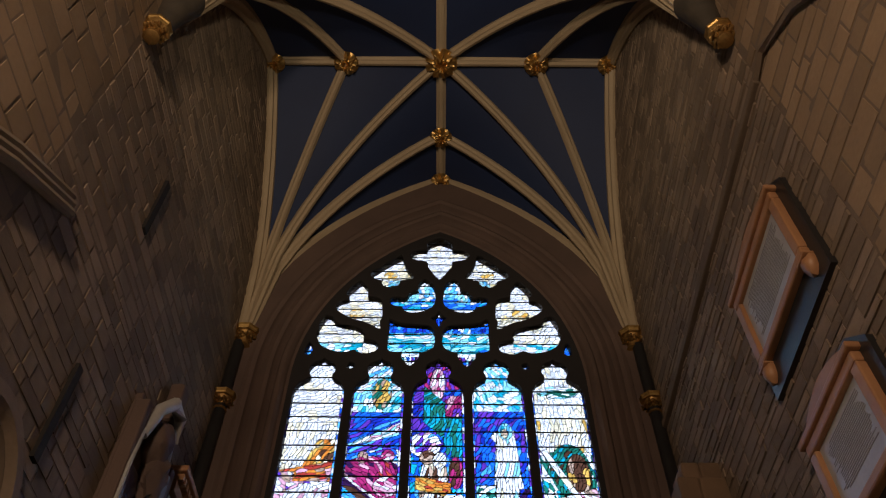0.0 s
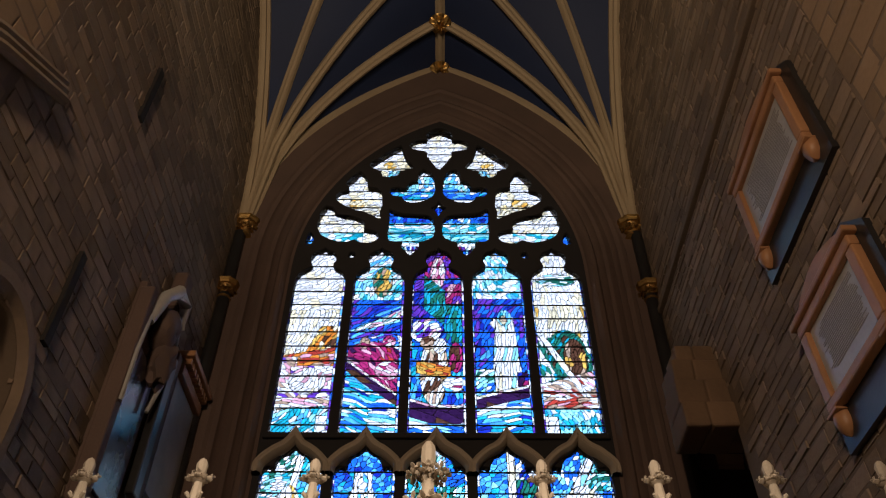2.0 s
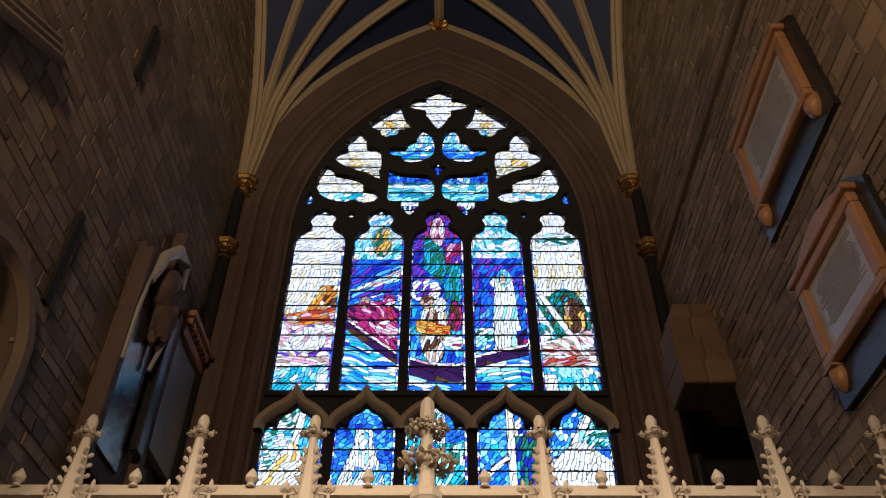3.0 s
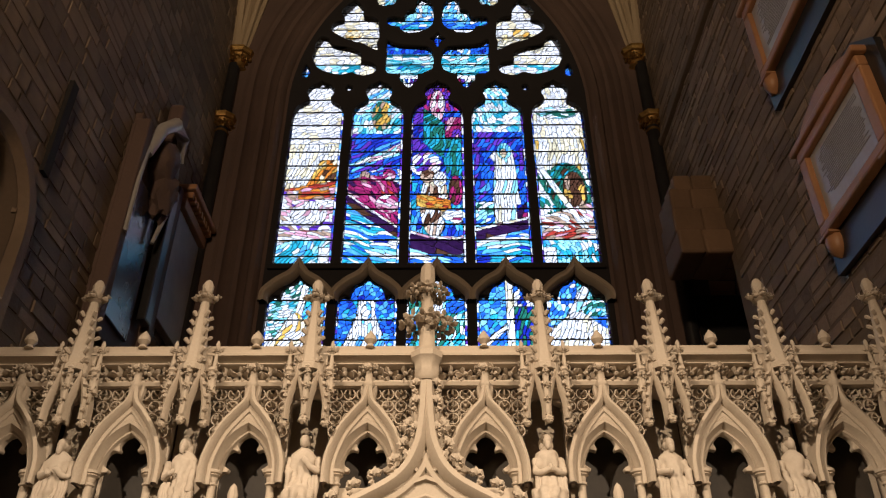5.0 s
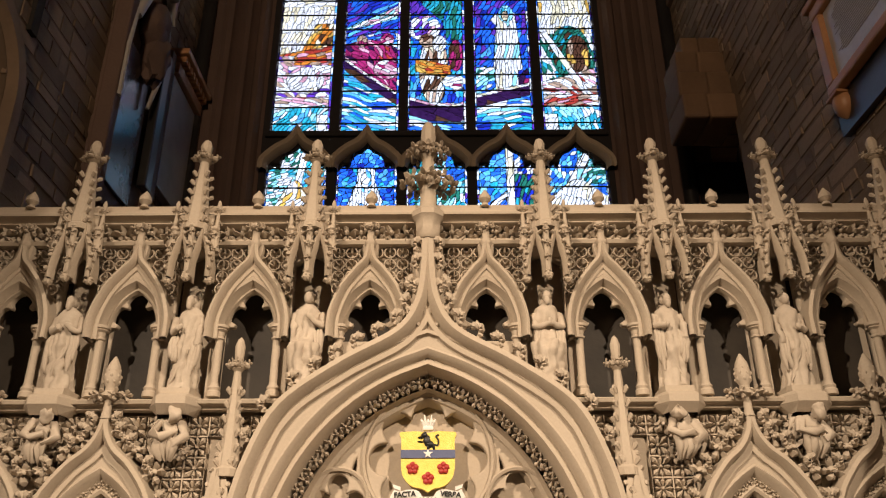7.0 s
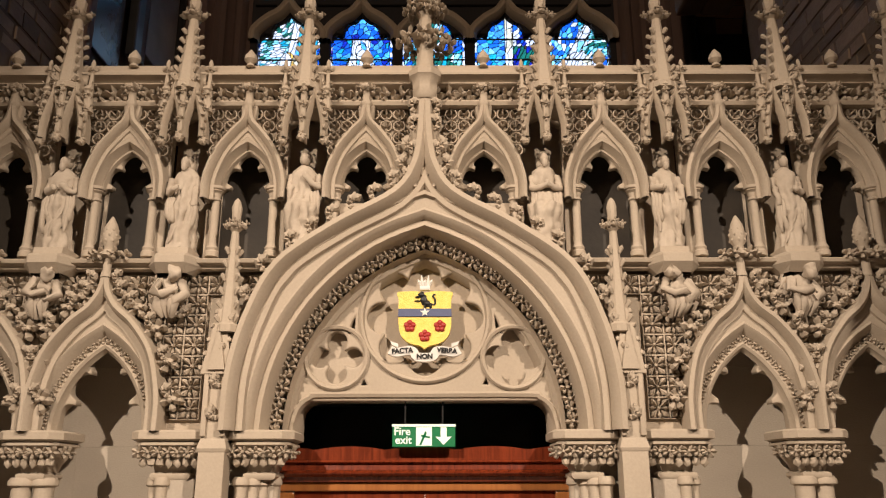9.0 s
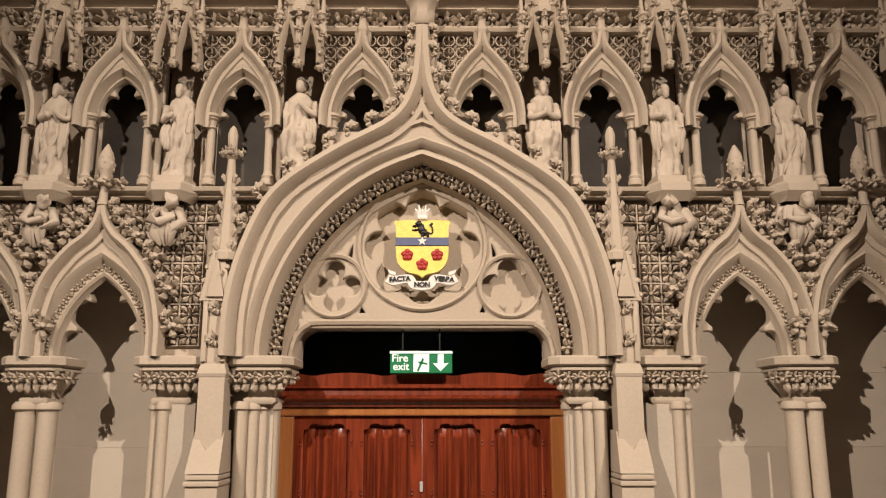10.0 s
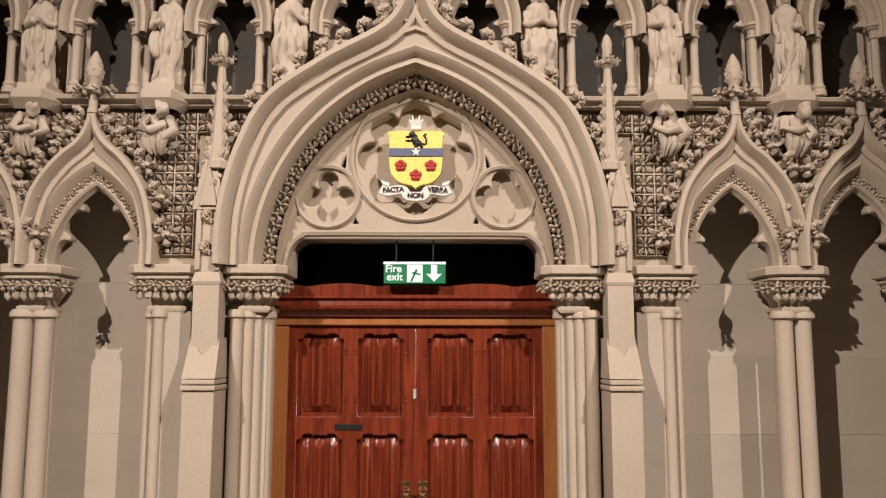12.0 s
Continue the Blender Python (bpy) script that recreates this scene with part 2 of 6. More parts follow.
def tube(bm, pts, r, n=8):
    rings, pts = [], [Vector(p) for p in pts]
    for i, p in enumerate(pts):
        d = (pts[min(i + 1, len(pts) - 1)] - pts[max(i - 1, 0)]).normalized()
        s = d.cross(Vector((0, 1, 0.01)) if abs(d.y) < 0.9 else Vector((1, 0, 0))).normalized()
        u = s.cross(d)
        rr = r[i] if isinstance(r, (list, tuple)) else r
        rings.append([bm.verts.new(p + (s * math.cos(2 * math.pi * k / n) + u * math.sin(2 * math.pi * k / n)) * rr) for k in range(n)])
    for a, b in zip(rings, rings[1:]):
        for k in range(n):
            bm.faces.new((a[k], a[(k + 1) % n], b[(k + 1) % n], b[k]))
    bm.faces.new(rings[0][::-1])
    bm.faces.new(rings[-1])
    return bm


def lump(bm, x, y, z, rx, ry, rz, rough=0.25, seed=0, sub=2, freq=2.2):
    """A carved lump with an uneven skin."""
    for v in bmesh.ops.create_icosphere(bm, subdivisions=sub, radius=1)["verts"]:
        k = 1 + rough * noise.noise(v.co * freq + Vector((seed * 7.3, seed * 3.1, seed)))
        v.co = Vector((x + v.co.x * rx * k, y + v.co.y * ry * k, z + v.co.z * rz * k))
    return bm


def roughen(bm, amp, freq, seed=0.0):
    """Uneven, hand-carved skin."""
    for v in bm.verts:
        q = v.co * freq
        v.co += Vector((noise.noise(q + Vector((seed, 0, 0))), noise.noise(q + Vector((0, seed + 9, 0))), noise.noise(q + Vector((0, 0, seed + 17))))) * amp
    return bm


def leaf(bm, p, a, length, width, lift):
    """A pointed stone leaf lying in the x, z plane from p towards the angle a, ridged and lifted at its tip."""
    c, s = math.cos(a), math.sin(a)
    at = lambda u, w, y: bm.verts.new((p[0] + c * u - s * w, p[1] + y, p[2] + s * u + c * w))
    root, tip = at(0, 0, -lift * 0.3), at(length, 0, -lift * 0.45)
    l1, r1, m1 = at(length * 0.35, width * 0.8, 0), at(length * 0.35, -width * 0.8, 0), at(length * 0.4, 0, -lift)
    l2, r2 = at(length * 0.7, width, -lift * 0.3), at(length * 0.7, -width, -lift * 0.3)
    m2 = at(length * 0.75, 0, -lift * 1.15)
    base = [at(u, w, lift * 0.9) for u, w in ((0, 0), (length * 0.35, width * 0.7), (length * 0.7, width * 0.85), (length * 0.95, 0), (length * 0.7, -width * 0.85), (length * 0.35, -width * 0.7))]
    for f in ((root, m1, l1), (root, r1, m1), (l1, m1, m2, l2), (m1, r1, r2, m2), (l2, m2, tip), (m2, r2, tip)):
        bm.faces.new(f)
    edge = [root, l1, l2, tip, r2, r1]
    for i in range(6):
        j = (i + 1) % 6
        bm.faces.new((edge[i], edge[j], base[j], base[i]))
    return bm


def leaf_knot(bm, x, y, z, r, seed=0, lobes=5):
    """A carved knot of pointed leaves round a boss."""
    rnd = random.Random(seed)
    lump(bm, x, y - r * 0.35, z, r * 0.3, r * 0.35, r * 0.3, 0.3, seed, 1)
    for k in range(lobes):
        a = 2 * math.pi * (k + rnd.uniform(-0.22, 0.22)) / lobes
        leaf(bm, (x + math.cos(a) * r * 0.15, y, z + math.sin(a) * r * 0.15), a, r * rnd.uniform(0.8, 1.1), r * rnd.uniform(0.26, 0.36), r * rnd.uniform(0.35, 0.6))
    return bm


# Flat black for the shade inside the wall slots.
SLOTSHADE = shader("matt_black", (0.015, 0.013, 0.012), 0.95)


# ---------- the room: floor, walls, ceiling ----------
WX, WY = 3.15, 8.55  # inner face of the side walls, face of the window wall
tagged(part("floor", new_box(-7, 7, -8, 9.6, -0.3, 0), FLOOR), "worn stone floor of the church", "floor", kind="structure")
# Out of view: added so that daylight enters by the window only.
tagged(part("wall_south", new_box(-7.4, 7.4, -8.4, -8, 0, 16.6), PLASTER), "unseen plastered wall closing the room behind the aisle", "wall", kind="structure")
tagged(part("wall_aisle_west", new_box(-7.4, -7, -8, 1.2, 0, 16.6), PLASTER), "unseen plastered wall closing the aisle side", "wall", kind="structure")
tagged(part("wall_aisle_east", new_box(7, 7.4, -8, 1.2, 0, 16.6), PLASTER), "unseen plastered wall closing the aisle side", "wall", kind="structure")
tagged(part("ceiling_aisle", new_box(-7.4, 7.4, -8.4, 3.2, 16.1, 16.6), PLASTER), "unseen plastered ceiling closing the room over the aisle", "ceiling", kind="structure")

# Unseen walls that block sky light leaking past the side walls.
for side, name in ((-1, "wall_return_west"), (1, "wall_return_east")):
    a, b = sorted((side * 3.2, side * 7.4))
    tagged(part(name, new_box(a, b, 1.2, 1.6, 0, 16.4), PLASTER), "unseen wall added to stop sky light beside the aisle", "wall", kind="structure")
# Unseen strip added to shut the sky out of the roof space.
tagged(part("wall_behind_arch", new_box(-7.4, 7.4, 3.0, 3.2, 16.0, 16.6), PLASTER), "unseen wall closing the roof space against the sky", "wall", kind="structure")

# the arched recess in the east wall
ARCH_Y, ARCH_HW, ARCH_Z, ARCH_RISE = 7.9, 0.8, 7.1, 0.5


def in_recess(y, z):
    if abs(y - ARCH_Y) > ARCH_HW or z < 4.6:
        return False
    return z < ARCH_Z + ARCH_RISE * math.sqrt(max(0, 1 - ((y - ARCH_Y) / ARCH_HW) ** 2))


def in_niche(y, z):
    return abs(y - 4.35) < 0.55 and z < 5.55 + math.sqrt(max(0, 0.55 ** 2 - (y - 4.35) ** 2))


def side_wall(name, side, hole, label):
    """A side wall of coursed rubble: a core with an opening through it, and single stones on its face."""
    y0, y1, z0, z1 = 1.2, 8.9, 0.0, 16.4
    if side > 0:
        ring = [(ARCH_Y - ARCH_HW, 4.6)] + [(ARCH_Y - ARCH_HW * math.cos(math.pi * k / 24), ARCH_Z + ARCH_RISE * math.sin(math.pi * k / 24)) for k in range(25)] + [(ARCH_Y + ARCH_HW, 4.6)]
    else:
        ring = [(4.35 - 0.55, 2.0)] + [(4.35 - 0.55 * math.cos(math.pi * k / 20), 5.55 + 0.55 * math.sin(math.pi * k / 20)) for k in range(21)] + [(4.35 + 0.55, 2.0)]
    core = plate(name, [(y0, z0), (y1, z0), (y1, z1), (y0, z1)], [ring], 0.0, 0.62, MORTAR, None)
    # the plate lies in x, z: turn it so that its x runs along y
    core.data.transform(Matrix(((0, side, 0, side * WX), (1, 0, 0, 0), (0, 0, 1, 0), (0, 0, 0, 1))))
    core.data.update()
    tagged(core, label, "wall", kind="structure")
    rnd = random.Random(5 + side)
    bm, near, singles = bmesh.new(), bmesh.new(), []
    courses = []
    for lo, hi, hs, ws in ((y0, 3.3, (0.17, 0.3), (0.24, 0.55)), (3.3, y1, (0.08, 0.17) if side > 0 else (0.1, 0.2), (0.15, 0.5))):
        z = 3.2
        while z < z1 - 0.1:
            h = rnd.uniform(*hs)
            y = lo
            while y < hi - 0.1:
                w = min(rnd.uniform(*ws), hi - y)
                courses.append((y, w, z, h))
                y += w
            z += h
    for y, w, z, h in courses:
        if w > 0.08:
            c = (y + w / 2, z + h / 2)
            if not (hole(*c) or hole(y + 0.02, z + h / 2) or hole(y + w - 0.02, z + h / 2) or hole(*(c[0], z))):
                proud = 0.003 + (0.014 if side > 0 else 0.009) * rnd.random() ** 2
                if y < 3.25:
                    proud *= 0.45
                g = 0.005 if y > 3.25 else 0.003
                if 5.4 < z < 7.4 and 3.3 < y < 5.4 and len(singles) < 260:
                    singles.append((y + g, y + w - g, z + g, z + h - g, proud))
                else:
                    bk = near if y < 3.25 else bm
                    q = [bk.verts.new((side * (WX - (proud + rnd.uniform(-0.004, 0.006) if f else -0.03)), yy + (rnd.uniform(-0.008, 0.008)) + (0.012 if f else 0) * (1 if yy < c[0] else -1), zz + (0.012 if f else 0) * (1 if zz < c[1] else -1) + rnd.uniform(-0.006, 0.006)))
                         for f in (0, 1) for yy, zz in ((y + g, z + g), (y + w - g, z + g), (y + w - g, z + h - g), (y + g, z + h - g))]
                    bk.faces.new(q[4:])
                    for i in range(4):
                        j = (i + 1) % 4
                        bk.faces.new((q[i], q[j], q[4 + j], q[4 + i]))
    bmesh.ops.recalc_face_normals(bm, faces=bm.faces)
    bmesh.ops.recalc_face_normals(near, faces=near.faces)
    tagged(part("block_facing", near, LITBLOCK, core), kind="stuff")
    tagged(part("rubble_facing", bm, RUBBLE, core), kind="stuff")
    unit = bmesh.new()
    box(unit, -0.5, 0.5, -0.5, 0.5, -0.5, 0.5)
    for v in unit.verts:
        if v.co.x * side < 0:
            v.co.y *= 0.95
            v.co.z *= 0.9
    first = None
    for a, b, c, d, proud in singles:
        if first is None:
            first = part("stone", unit, RUBBLE_ONE, core)
            o = first
        else:
            o = again(first, parent=core)
        o.matrix_basis = Matrix.LocRotScale((side * (WX + 0.03 - (proud + 0.03) / 2), (a + b) / 2, (c + d) / 2), None, (proud + 0.03, b - a, d - c))
    return core


side_wall("wall_west", -1, in_niche, "dim brown rubble stone wall with a round-headed niche")
east = side_wall("wall_east", 1, in_recess, "dim brown coursed rubble wall with an arched recess")

# dressed stones lining the recess, and what closes it behind
bm = bmesh.new()
for k in range(12):
    a0, a1 = math.pi * (k + 0.04) / 12, math.pi * (k + 0.96) / 12
    ring = []
    for x in (WX - 0.02, WX + 0.6):
        for a in (a0, a1):
            for d in (-0.035, 0.0):
                ring.append(bm.verts.new((x, ARCH_Y - (ARCH_HW + d) * math.cos(a), ARCH_Z + (ARCH_RISE + d) * math.sin(a))))
    for f in ((0, 2, 6, 4), (0, 1, 3, 2), (0, 4, 5, 1), (2, 3, 7, 6), (4, 6, 7, 5)):
        bm.faces.new([ring[i] for i in f])
bmesh.ops.recalc_face_normals(bm, faces=bm.faces)
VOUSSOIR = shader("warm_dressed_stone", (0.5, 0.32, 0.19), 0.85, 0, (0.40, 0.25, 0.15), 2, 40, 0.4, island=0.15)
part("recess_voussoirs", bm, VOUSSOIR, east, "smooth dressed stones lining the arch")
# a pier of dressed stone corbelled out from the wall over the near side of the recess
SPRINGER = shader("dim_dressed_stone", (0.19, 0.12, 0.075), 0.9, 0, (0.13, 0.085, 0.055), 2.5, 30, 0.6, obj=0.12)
springer = thing("stone_springer", "warm dressed stone springer corbelled out from the rubble wall", "springer")
for k, (z0, z1, left) in enumerate(((6.74, 7.04, 2.6), (7.04, 7.36, 2.6), (7.36, 7.66, 2.62), (7.66, 7.9, 2.72))):
    for x0, x1 in ((left, 2.86 + 0.06 * (k % 2)), (2.86 + 0.06 * (k % 2), WX + 0.02)):
        if x1 - x0 > 0.1:
            bm = new_box(x0, x1, 7.0 + 0.05 * k, 7.6, z0, z1, bevel=0.03)
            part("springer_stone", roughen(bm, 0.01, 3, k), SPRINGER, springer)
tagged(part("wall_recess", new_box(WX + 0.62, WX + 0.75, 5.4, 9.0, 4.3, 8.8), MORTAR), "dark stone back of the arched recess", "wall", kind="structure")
# Black block and black niche back put the shade of both hollows into colour.
tagged(part("recess_panelling", new_box(WX + 0.03, WX + 0.61, 8.52, 8.69, 4.6, ARCH_Z - 0.01), BLACK), "black block standing for the shade in the arched recess", "panelling")
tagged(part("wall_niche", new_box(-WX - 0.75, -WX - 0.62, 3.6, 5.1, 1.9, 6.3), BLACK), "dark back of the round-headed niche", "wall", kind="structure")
bm = loft(arch(0, 4.6, 5.55, 0.62, 0.63, 10), [(-0.06, -0.0), (0.0, -0.06), (0.1, -0.06), (0.14, 0.03)])
niche_ring = part("niche_moulding", bm, RUBBLE_ONE, bpy.data.objects["wall_west"], "", True)
niche_ring.matrix_basis = Matrix(((0, -1, 0, -WX), (1, 0, 0, 4.35), (0, 0, 1, 0), (0, 0, 0, 1)))

# string course along the east wall, and the mouldings of the near arch
bm = bmesh.new()
box(bm, WX - 0.07, WX + 0.05, 3.3, 8.6, 9.44, 9.54, 0.015)
tagged(part("trim_string_course", bm, MORTAR), "dark moulded string course along the rubble wall", "trim", kind="structure")
bm = bmesh.new()
tube(bm, [(WX - 0.02, 3.3, 9.5), (WX - 0.04, 3.0, 9.52), (WX - 0.04, 2.4, 9.1), (WX - 0.04, 2.0, 8.6)], 0.05, 6)
tagged(part("trim_arch_hood", bm, MORTAR), "dark hood moulding at the near arch", "trim", kind="structure")
bm = bmesh.new()
for k in range(3):
    tube(bm, [(-WX + 0.03 + 0.04 * k, 2.2, 6.9 - 0.12 * k), (-WX + 0.03 + 0.04 * k, 2.9, 7.45 - 0.12 * k), (-WX + 0.03 + 0.04 * k, 3.7, 7.95 - 0.12 * k)], 0.05, 8)
tagged(part("trim_arch_moulding", bm, PLASTER, None, "", True), "warm brown arch moulding on the rubble wall", "trim", kind="structure")

# ---------- the window ----------
GY = 8.8  # the glass
W_HW, W_SPR, W_H = 2.2, 10.6, 3.72
win_path = arch(0, 6.0, W_SPR, W_HW, W_H, 22)
# window wall: the field round the opening
outer = [(-3.4, 0.2), (3.4, 0.2), (3.4, 16.6), (-3.4, 16.6)]
hole = arch(0, 6.0, W_SPR, W_HW + 0.62, math.sqrt((W_HW + 0.62) ** 2 + 2 * (W_HW + 0.62) * (W_H ** 2 - W_HW ** 2) / (2 * W_HW)), 22)
wall_n = plate("wall_north", outer, [hole], WY, WY + 0.7, BROWNSTONE, None)
tagged(wall_n, "dark red-brown sandstone wall round the great window", "wall", kind="structure")
# moulded jambs and arch: rolls and hollows stepping inwards
prof = [(0.66, WY - 0.02), (0.64, WY - 0.07), (0.58, WY - 0.09), (0.52, WY - 0.06), (0.50, WY + 0.02), (0.46, WY + 0.06), (0.42, WY + 0.03), (0.36, WY + 0.0), (0.31, WY + 0.03), (0.29, WY + 0.1), (0.24, WY + 0.15), (0.20, WY + 0.1), (0.14, WY + 0.09), (0.10, WY + 0.13), (0.08, WY + 0.19), (0.03, WY + 0.21), (0.0, WY + 0.24), (0.0, WY + 0.5)]
win = thing("window_1", "great pointed stained-glass window with five lights and curving tracery", "window", kind="structure")
part("window_arch", loft(win_path, prof), BROWNSTONE, win, "red-brown moulded stone jambs and arch", True)
part("window_sill", new_box(-2.9, 2.9, WY - 0.1, WY + 0.6, 5.8, 6.0, bevel=0.02), BROWNSTONE, win)


def light_shape(x0, x1, zb, zt, zh):
    """A light with a cusped, rounded head: shoulders at zt, top at zh."""
    c, h = (x0 + x1) / 2, (x1 - x0) / 2
    half = smooth_path([(-1.0, zt - 0.34), (-0.96, zt - 0.2), (-0.8, zt - 0.07), (-0.58, zt), (-0.45, zt + 0.06), (-0.53, zt + 0.15), (-0.52, zt + 0.26), (-0.36, zt + 0.36), (-0.15, zt + 0.4), (0, zh)], 4)
    pts = mirror([(-1.0, zb)] + half)
    return [(c + x * h, z) for x, z in pts]


LIGHTS = [(-2.15, -1.39), (-1.26, -0.50), (-0.375, 0.385), (0.51, 1.27), (1.395, 2.16)]


def lower_shape(x0, x1):
    c, h = (x0 + x1) / 2, (x1 - x0) / 2
    half = smooth_path([(-1.0, 7.12), (-0.96, 7.2), (-0.78, 7.27), (-0.6, 7.26), (-0.55, 7.34), (-0.4, 7.43), (-0.2, 7.47), (0, 7.55)], 4)
    return [(c + x * h, z) for x, z in mirror([(-1.0, 6.1)] + half)]


HALF_TRACERY = [
    [(-0.7, 13.66), (-0.64, 13.43), (-0.59, 13.27), (-0.48, 13.08), (-0.48, 13.01), (-0.56, 12.98), (-0.69, 12.95), (-0.71, 12.85), (-0.79, 12.79), (-0.93, 12.79), (-0.98, 12.87), (-1.0, 12.95), (-1.13, 13.0), (-1.19, 13.1), (-1.15, 13.22), (-1.05, 13.28), (-0.95, 13.42), (-0.83, 13.52)],
    [(-0.26, 12.98), (-0.15, 12.88), (-0.09, 12.69), (-0.08, 12.44), (-0.12, 12.29), (-0.25, 12.18), (-0.39, 12.13), (-0.51, 12.14), (-0.58, 12.2), (-0.61, 12.28), (-0.72, 12.29), (-0.81, 12.36), (-0.79, 12.48), (-0.69, 12.51), (-0.59, 12.47), (-0.52, 12.53), (-0.47, 12.65), (-0.36, 12.7), (-0.34, 12.86)],
    [(-0.8, 11.95), (-0.7, 11.88), (-0.56, 11.84), (-0.33, 11.82), (-0.17, 11.79), (-0.09, 11.67), (-0.07, 11.48), (-0.1, 11.31), (-0.21, 11.23), (-0.31, 11.19), (-0.32, 11.09), (-0.37, 11.0), (-0.44, 10.91), (-0.51, 11.0), (-0.57, 11.09), (-0.57, 11.17), (-0.68, 11.21), (-0.78, 11.25), (-0.8, 11.48), (-0.79, 11.68)],
    [(-1.37, 12.92), (-1.28, 12.79), (-1.22, 12.66), (-1.22, 12.52), (-1.08, 12.49), (-0.98, 12.4), (-0.96, 12.22), (-0.95, 12.01), (-0.98, 11.9), (-0.96, 11.74), (-1.09, 11.82), (-1.2, 11.89), (-1.41, 11.97), (-1.58, 12.08), (-1.69, 12.19), (-1.7, 12.3), (-1.63, 12.39), (-1.52, 12.44), (-1.51, 12.52), (-1.56, 12.58), (-1.53, 12.7), (-1.46, 12.81)],
    [(-1.85, 12.03), (-1.75, 11.98), (-1.7, 11.87), (-1.58, 11.81), (-1.44, 11.78), (-1.27, 11.7), (-1.2, 11.59), (-1.21, 11.48), (-1.05, 11.44), (-0.96, 11.34), (-1.0, 11.23), (-1.12, 11.18), (-1.23, 11.19), (-1.33, 11.25), (-1.46, 11.2), (-1.62, 11.22), (-1.76, 11.28), (-1.86, 11.36), (-1.91, 11.47), (-1.95, 11.59), (-1.92, 11.7), (-1.93, 11.82), (-1.9, 11.94)],
    [(-2.05, 11.4), (-1.99, 11.28), (-2.0, 11.16), (-2.08, 11.16)],
    [(-1.36, 10.96), (-1.3, 10.92), (-1.32, 10.86), (-1.38, 10.86)],
]
TOPS = [
    mirror([(-0.2, 13.34), (-0.22, 13.48), (-0.4, 13.53), (-0.51, 13.6), (-0.5, 13.72), (-0.38, 13.81), (-0.22, 13.83), (-0.22, 13.97), (-0.16, 14.08), (0.0, 14.18)]) + [(0.12, 13.19), (0.0, 13.0), (-0.12, 13.19)],
    [(0, 12.13), (0.04, 12.04), (0.11, 11.98), (0.04, 11.92), (0, 11.82), (-0.04, 11.92), (-0.11, 11.98), (-0.04, 12.04)],
]


def soft(poly):
    p = smooth_path(poly + [poly[0]], 3)
    return p[:-1]


TRAC = [soft(p) for p in HALF_TRACERY] + [soft([(-x, z) for x, z in p][::-1]) for p in HALF_TRACERY] + [soft(p) for p in TOPS]
trac_outer = offset(arch(0, 6.0, W_SPR, W_HW, W_H, 22), 0.03)


def turning(poly):
    """1 where the shape runs clockwise, -1 where it runs the other way."""
    return 1 if sum(p[0] * q[1] - q[0] * p[1] for p, q in zip(poly, poly[1:] + poly[:1])) < 0 else -1


BEV = 0.018
cut = [light_shape(p - BEV, q + BEV, 7.72 - BEV, 10.62, 11.06 + BEV) for p, q in LIGHTS] + [lower_shape(p - BEV, q + BEV) for p, q in LIGHTS] + [offset(p, 0.03 * turning(p), True) for p in TRAC]
plate("tracery", trac_outer, cut, GY - 0.045, GY + 0.08, TRACERY, win, BEV, "stone mullions and flowing tracery in backlit black")
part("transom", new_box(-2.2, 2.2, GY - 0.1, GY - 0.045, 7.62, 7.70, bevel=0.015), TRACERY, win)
for a, b in LIGHTS:
    c, h = (a + b) / 2, (b - a) / 2 + 0.05
    half = smooth_path([(-h, 7.12), (-h * 0.96, 7.26), (-h * 0.6, 7.42), (-h * 0.25, 7.52), (0, 7.68)], 4)
    part("light_hood", loft(shift(mirror(half), c), [(-0.07, GY - 0.03), (-0.065, GY - 0.12), (-0.03, GY - 0.17), (0.01, GY - 0.15), (0.035, GY - 0.17), (0.045, GY - 0.13), (0.045, GY - 0.03)]), STONE, win, "paler ogee hood over a light", True)

PALETTE = {
    "white": (1.0, 0.98, 0.86), "cream": (1.0, 0.86, 0.5), "amber": (0.80, 0.45, 0.08), "orange": (0.8, 0.24, 0.03), "red": (0.5, 0.05, 0.03),
    "pink": (0.85, 0.42, 0.45), "magenta": (0.42, 0.025, 0.12), "violet": (0.14, 0.04, 0.40), "purple": (0.035, 0.01, 0.05), "navy": (0.012, 0.03, 0.36),
    "blue": (0.015, 0.15, 0.75), "sky": (0.10, 0.48, 0.9), "teal": (0.015, 0.42, 0.5), "aqua": (0.36, 0.88, 0.86), "green": (0.015, 0.17, 0.10), "brown": (0.10, 0.04, 0.02), "tan": (0.55, 0.36, 0.22)}
NAMES = list(PALETTE)
SHADES = (0.78, 1.0)  # each tint in a deeper and a lighter batch of glass
GLASS = [glass_shader(n + "_glass", tuple(c * k for c in PALETTE[n])) for n in NAMES for k in SHADES] + [LEAD]
LEAD_I = len(GLASS) - 1


def chance(i, j, seed):
    """Even random numbers from whole numbers, the same at every build."""
    v = np.sin(i * 127.1 + j * 311.7 + seed * 74.7) * 43758.5453
    return v - np.floor(v)


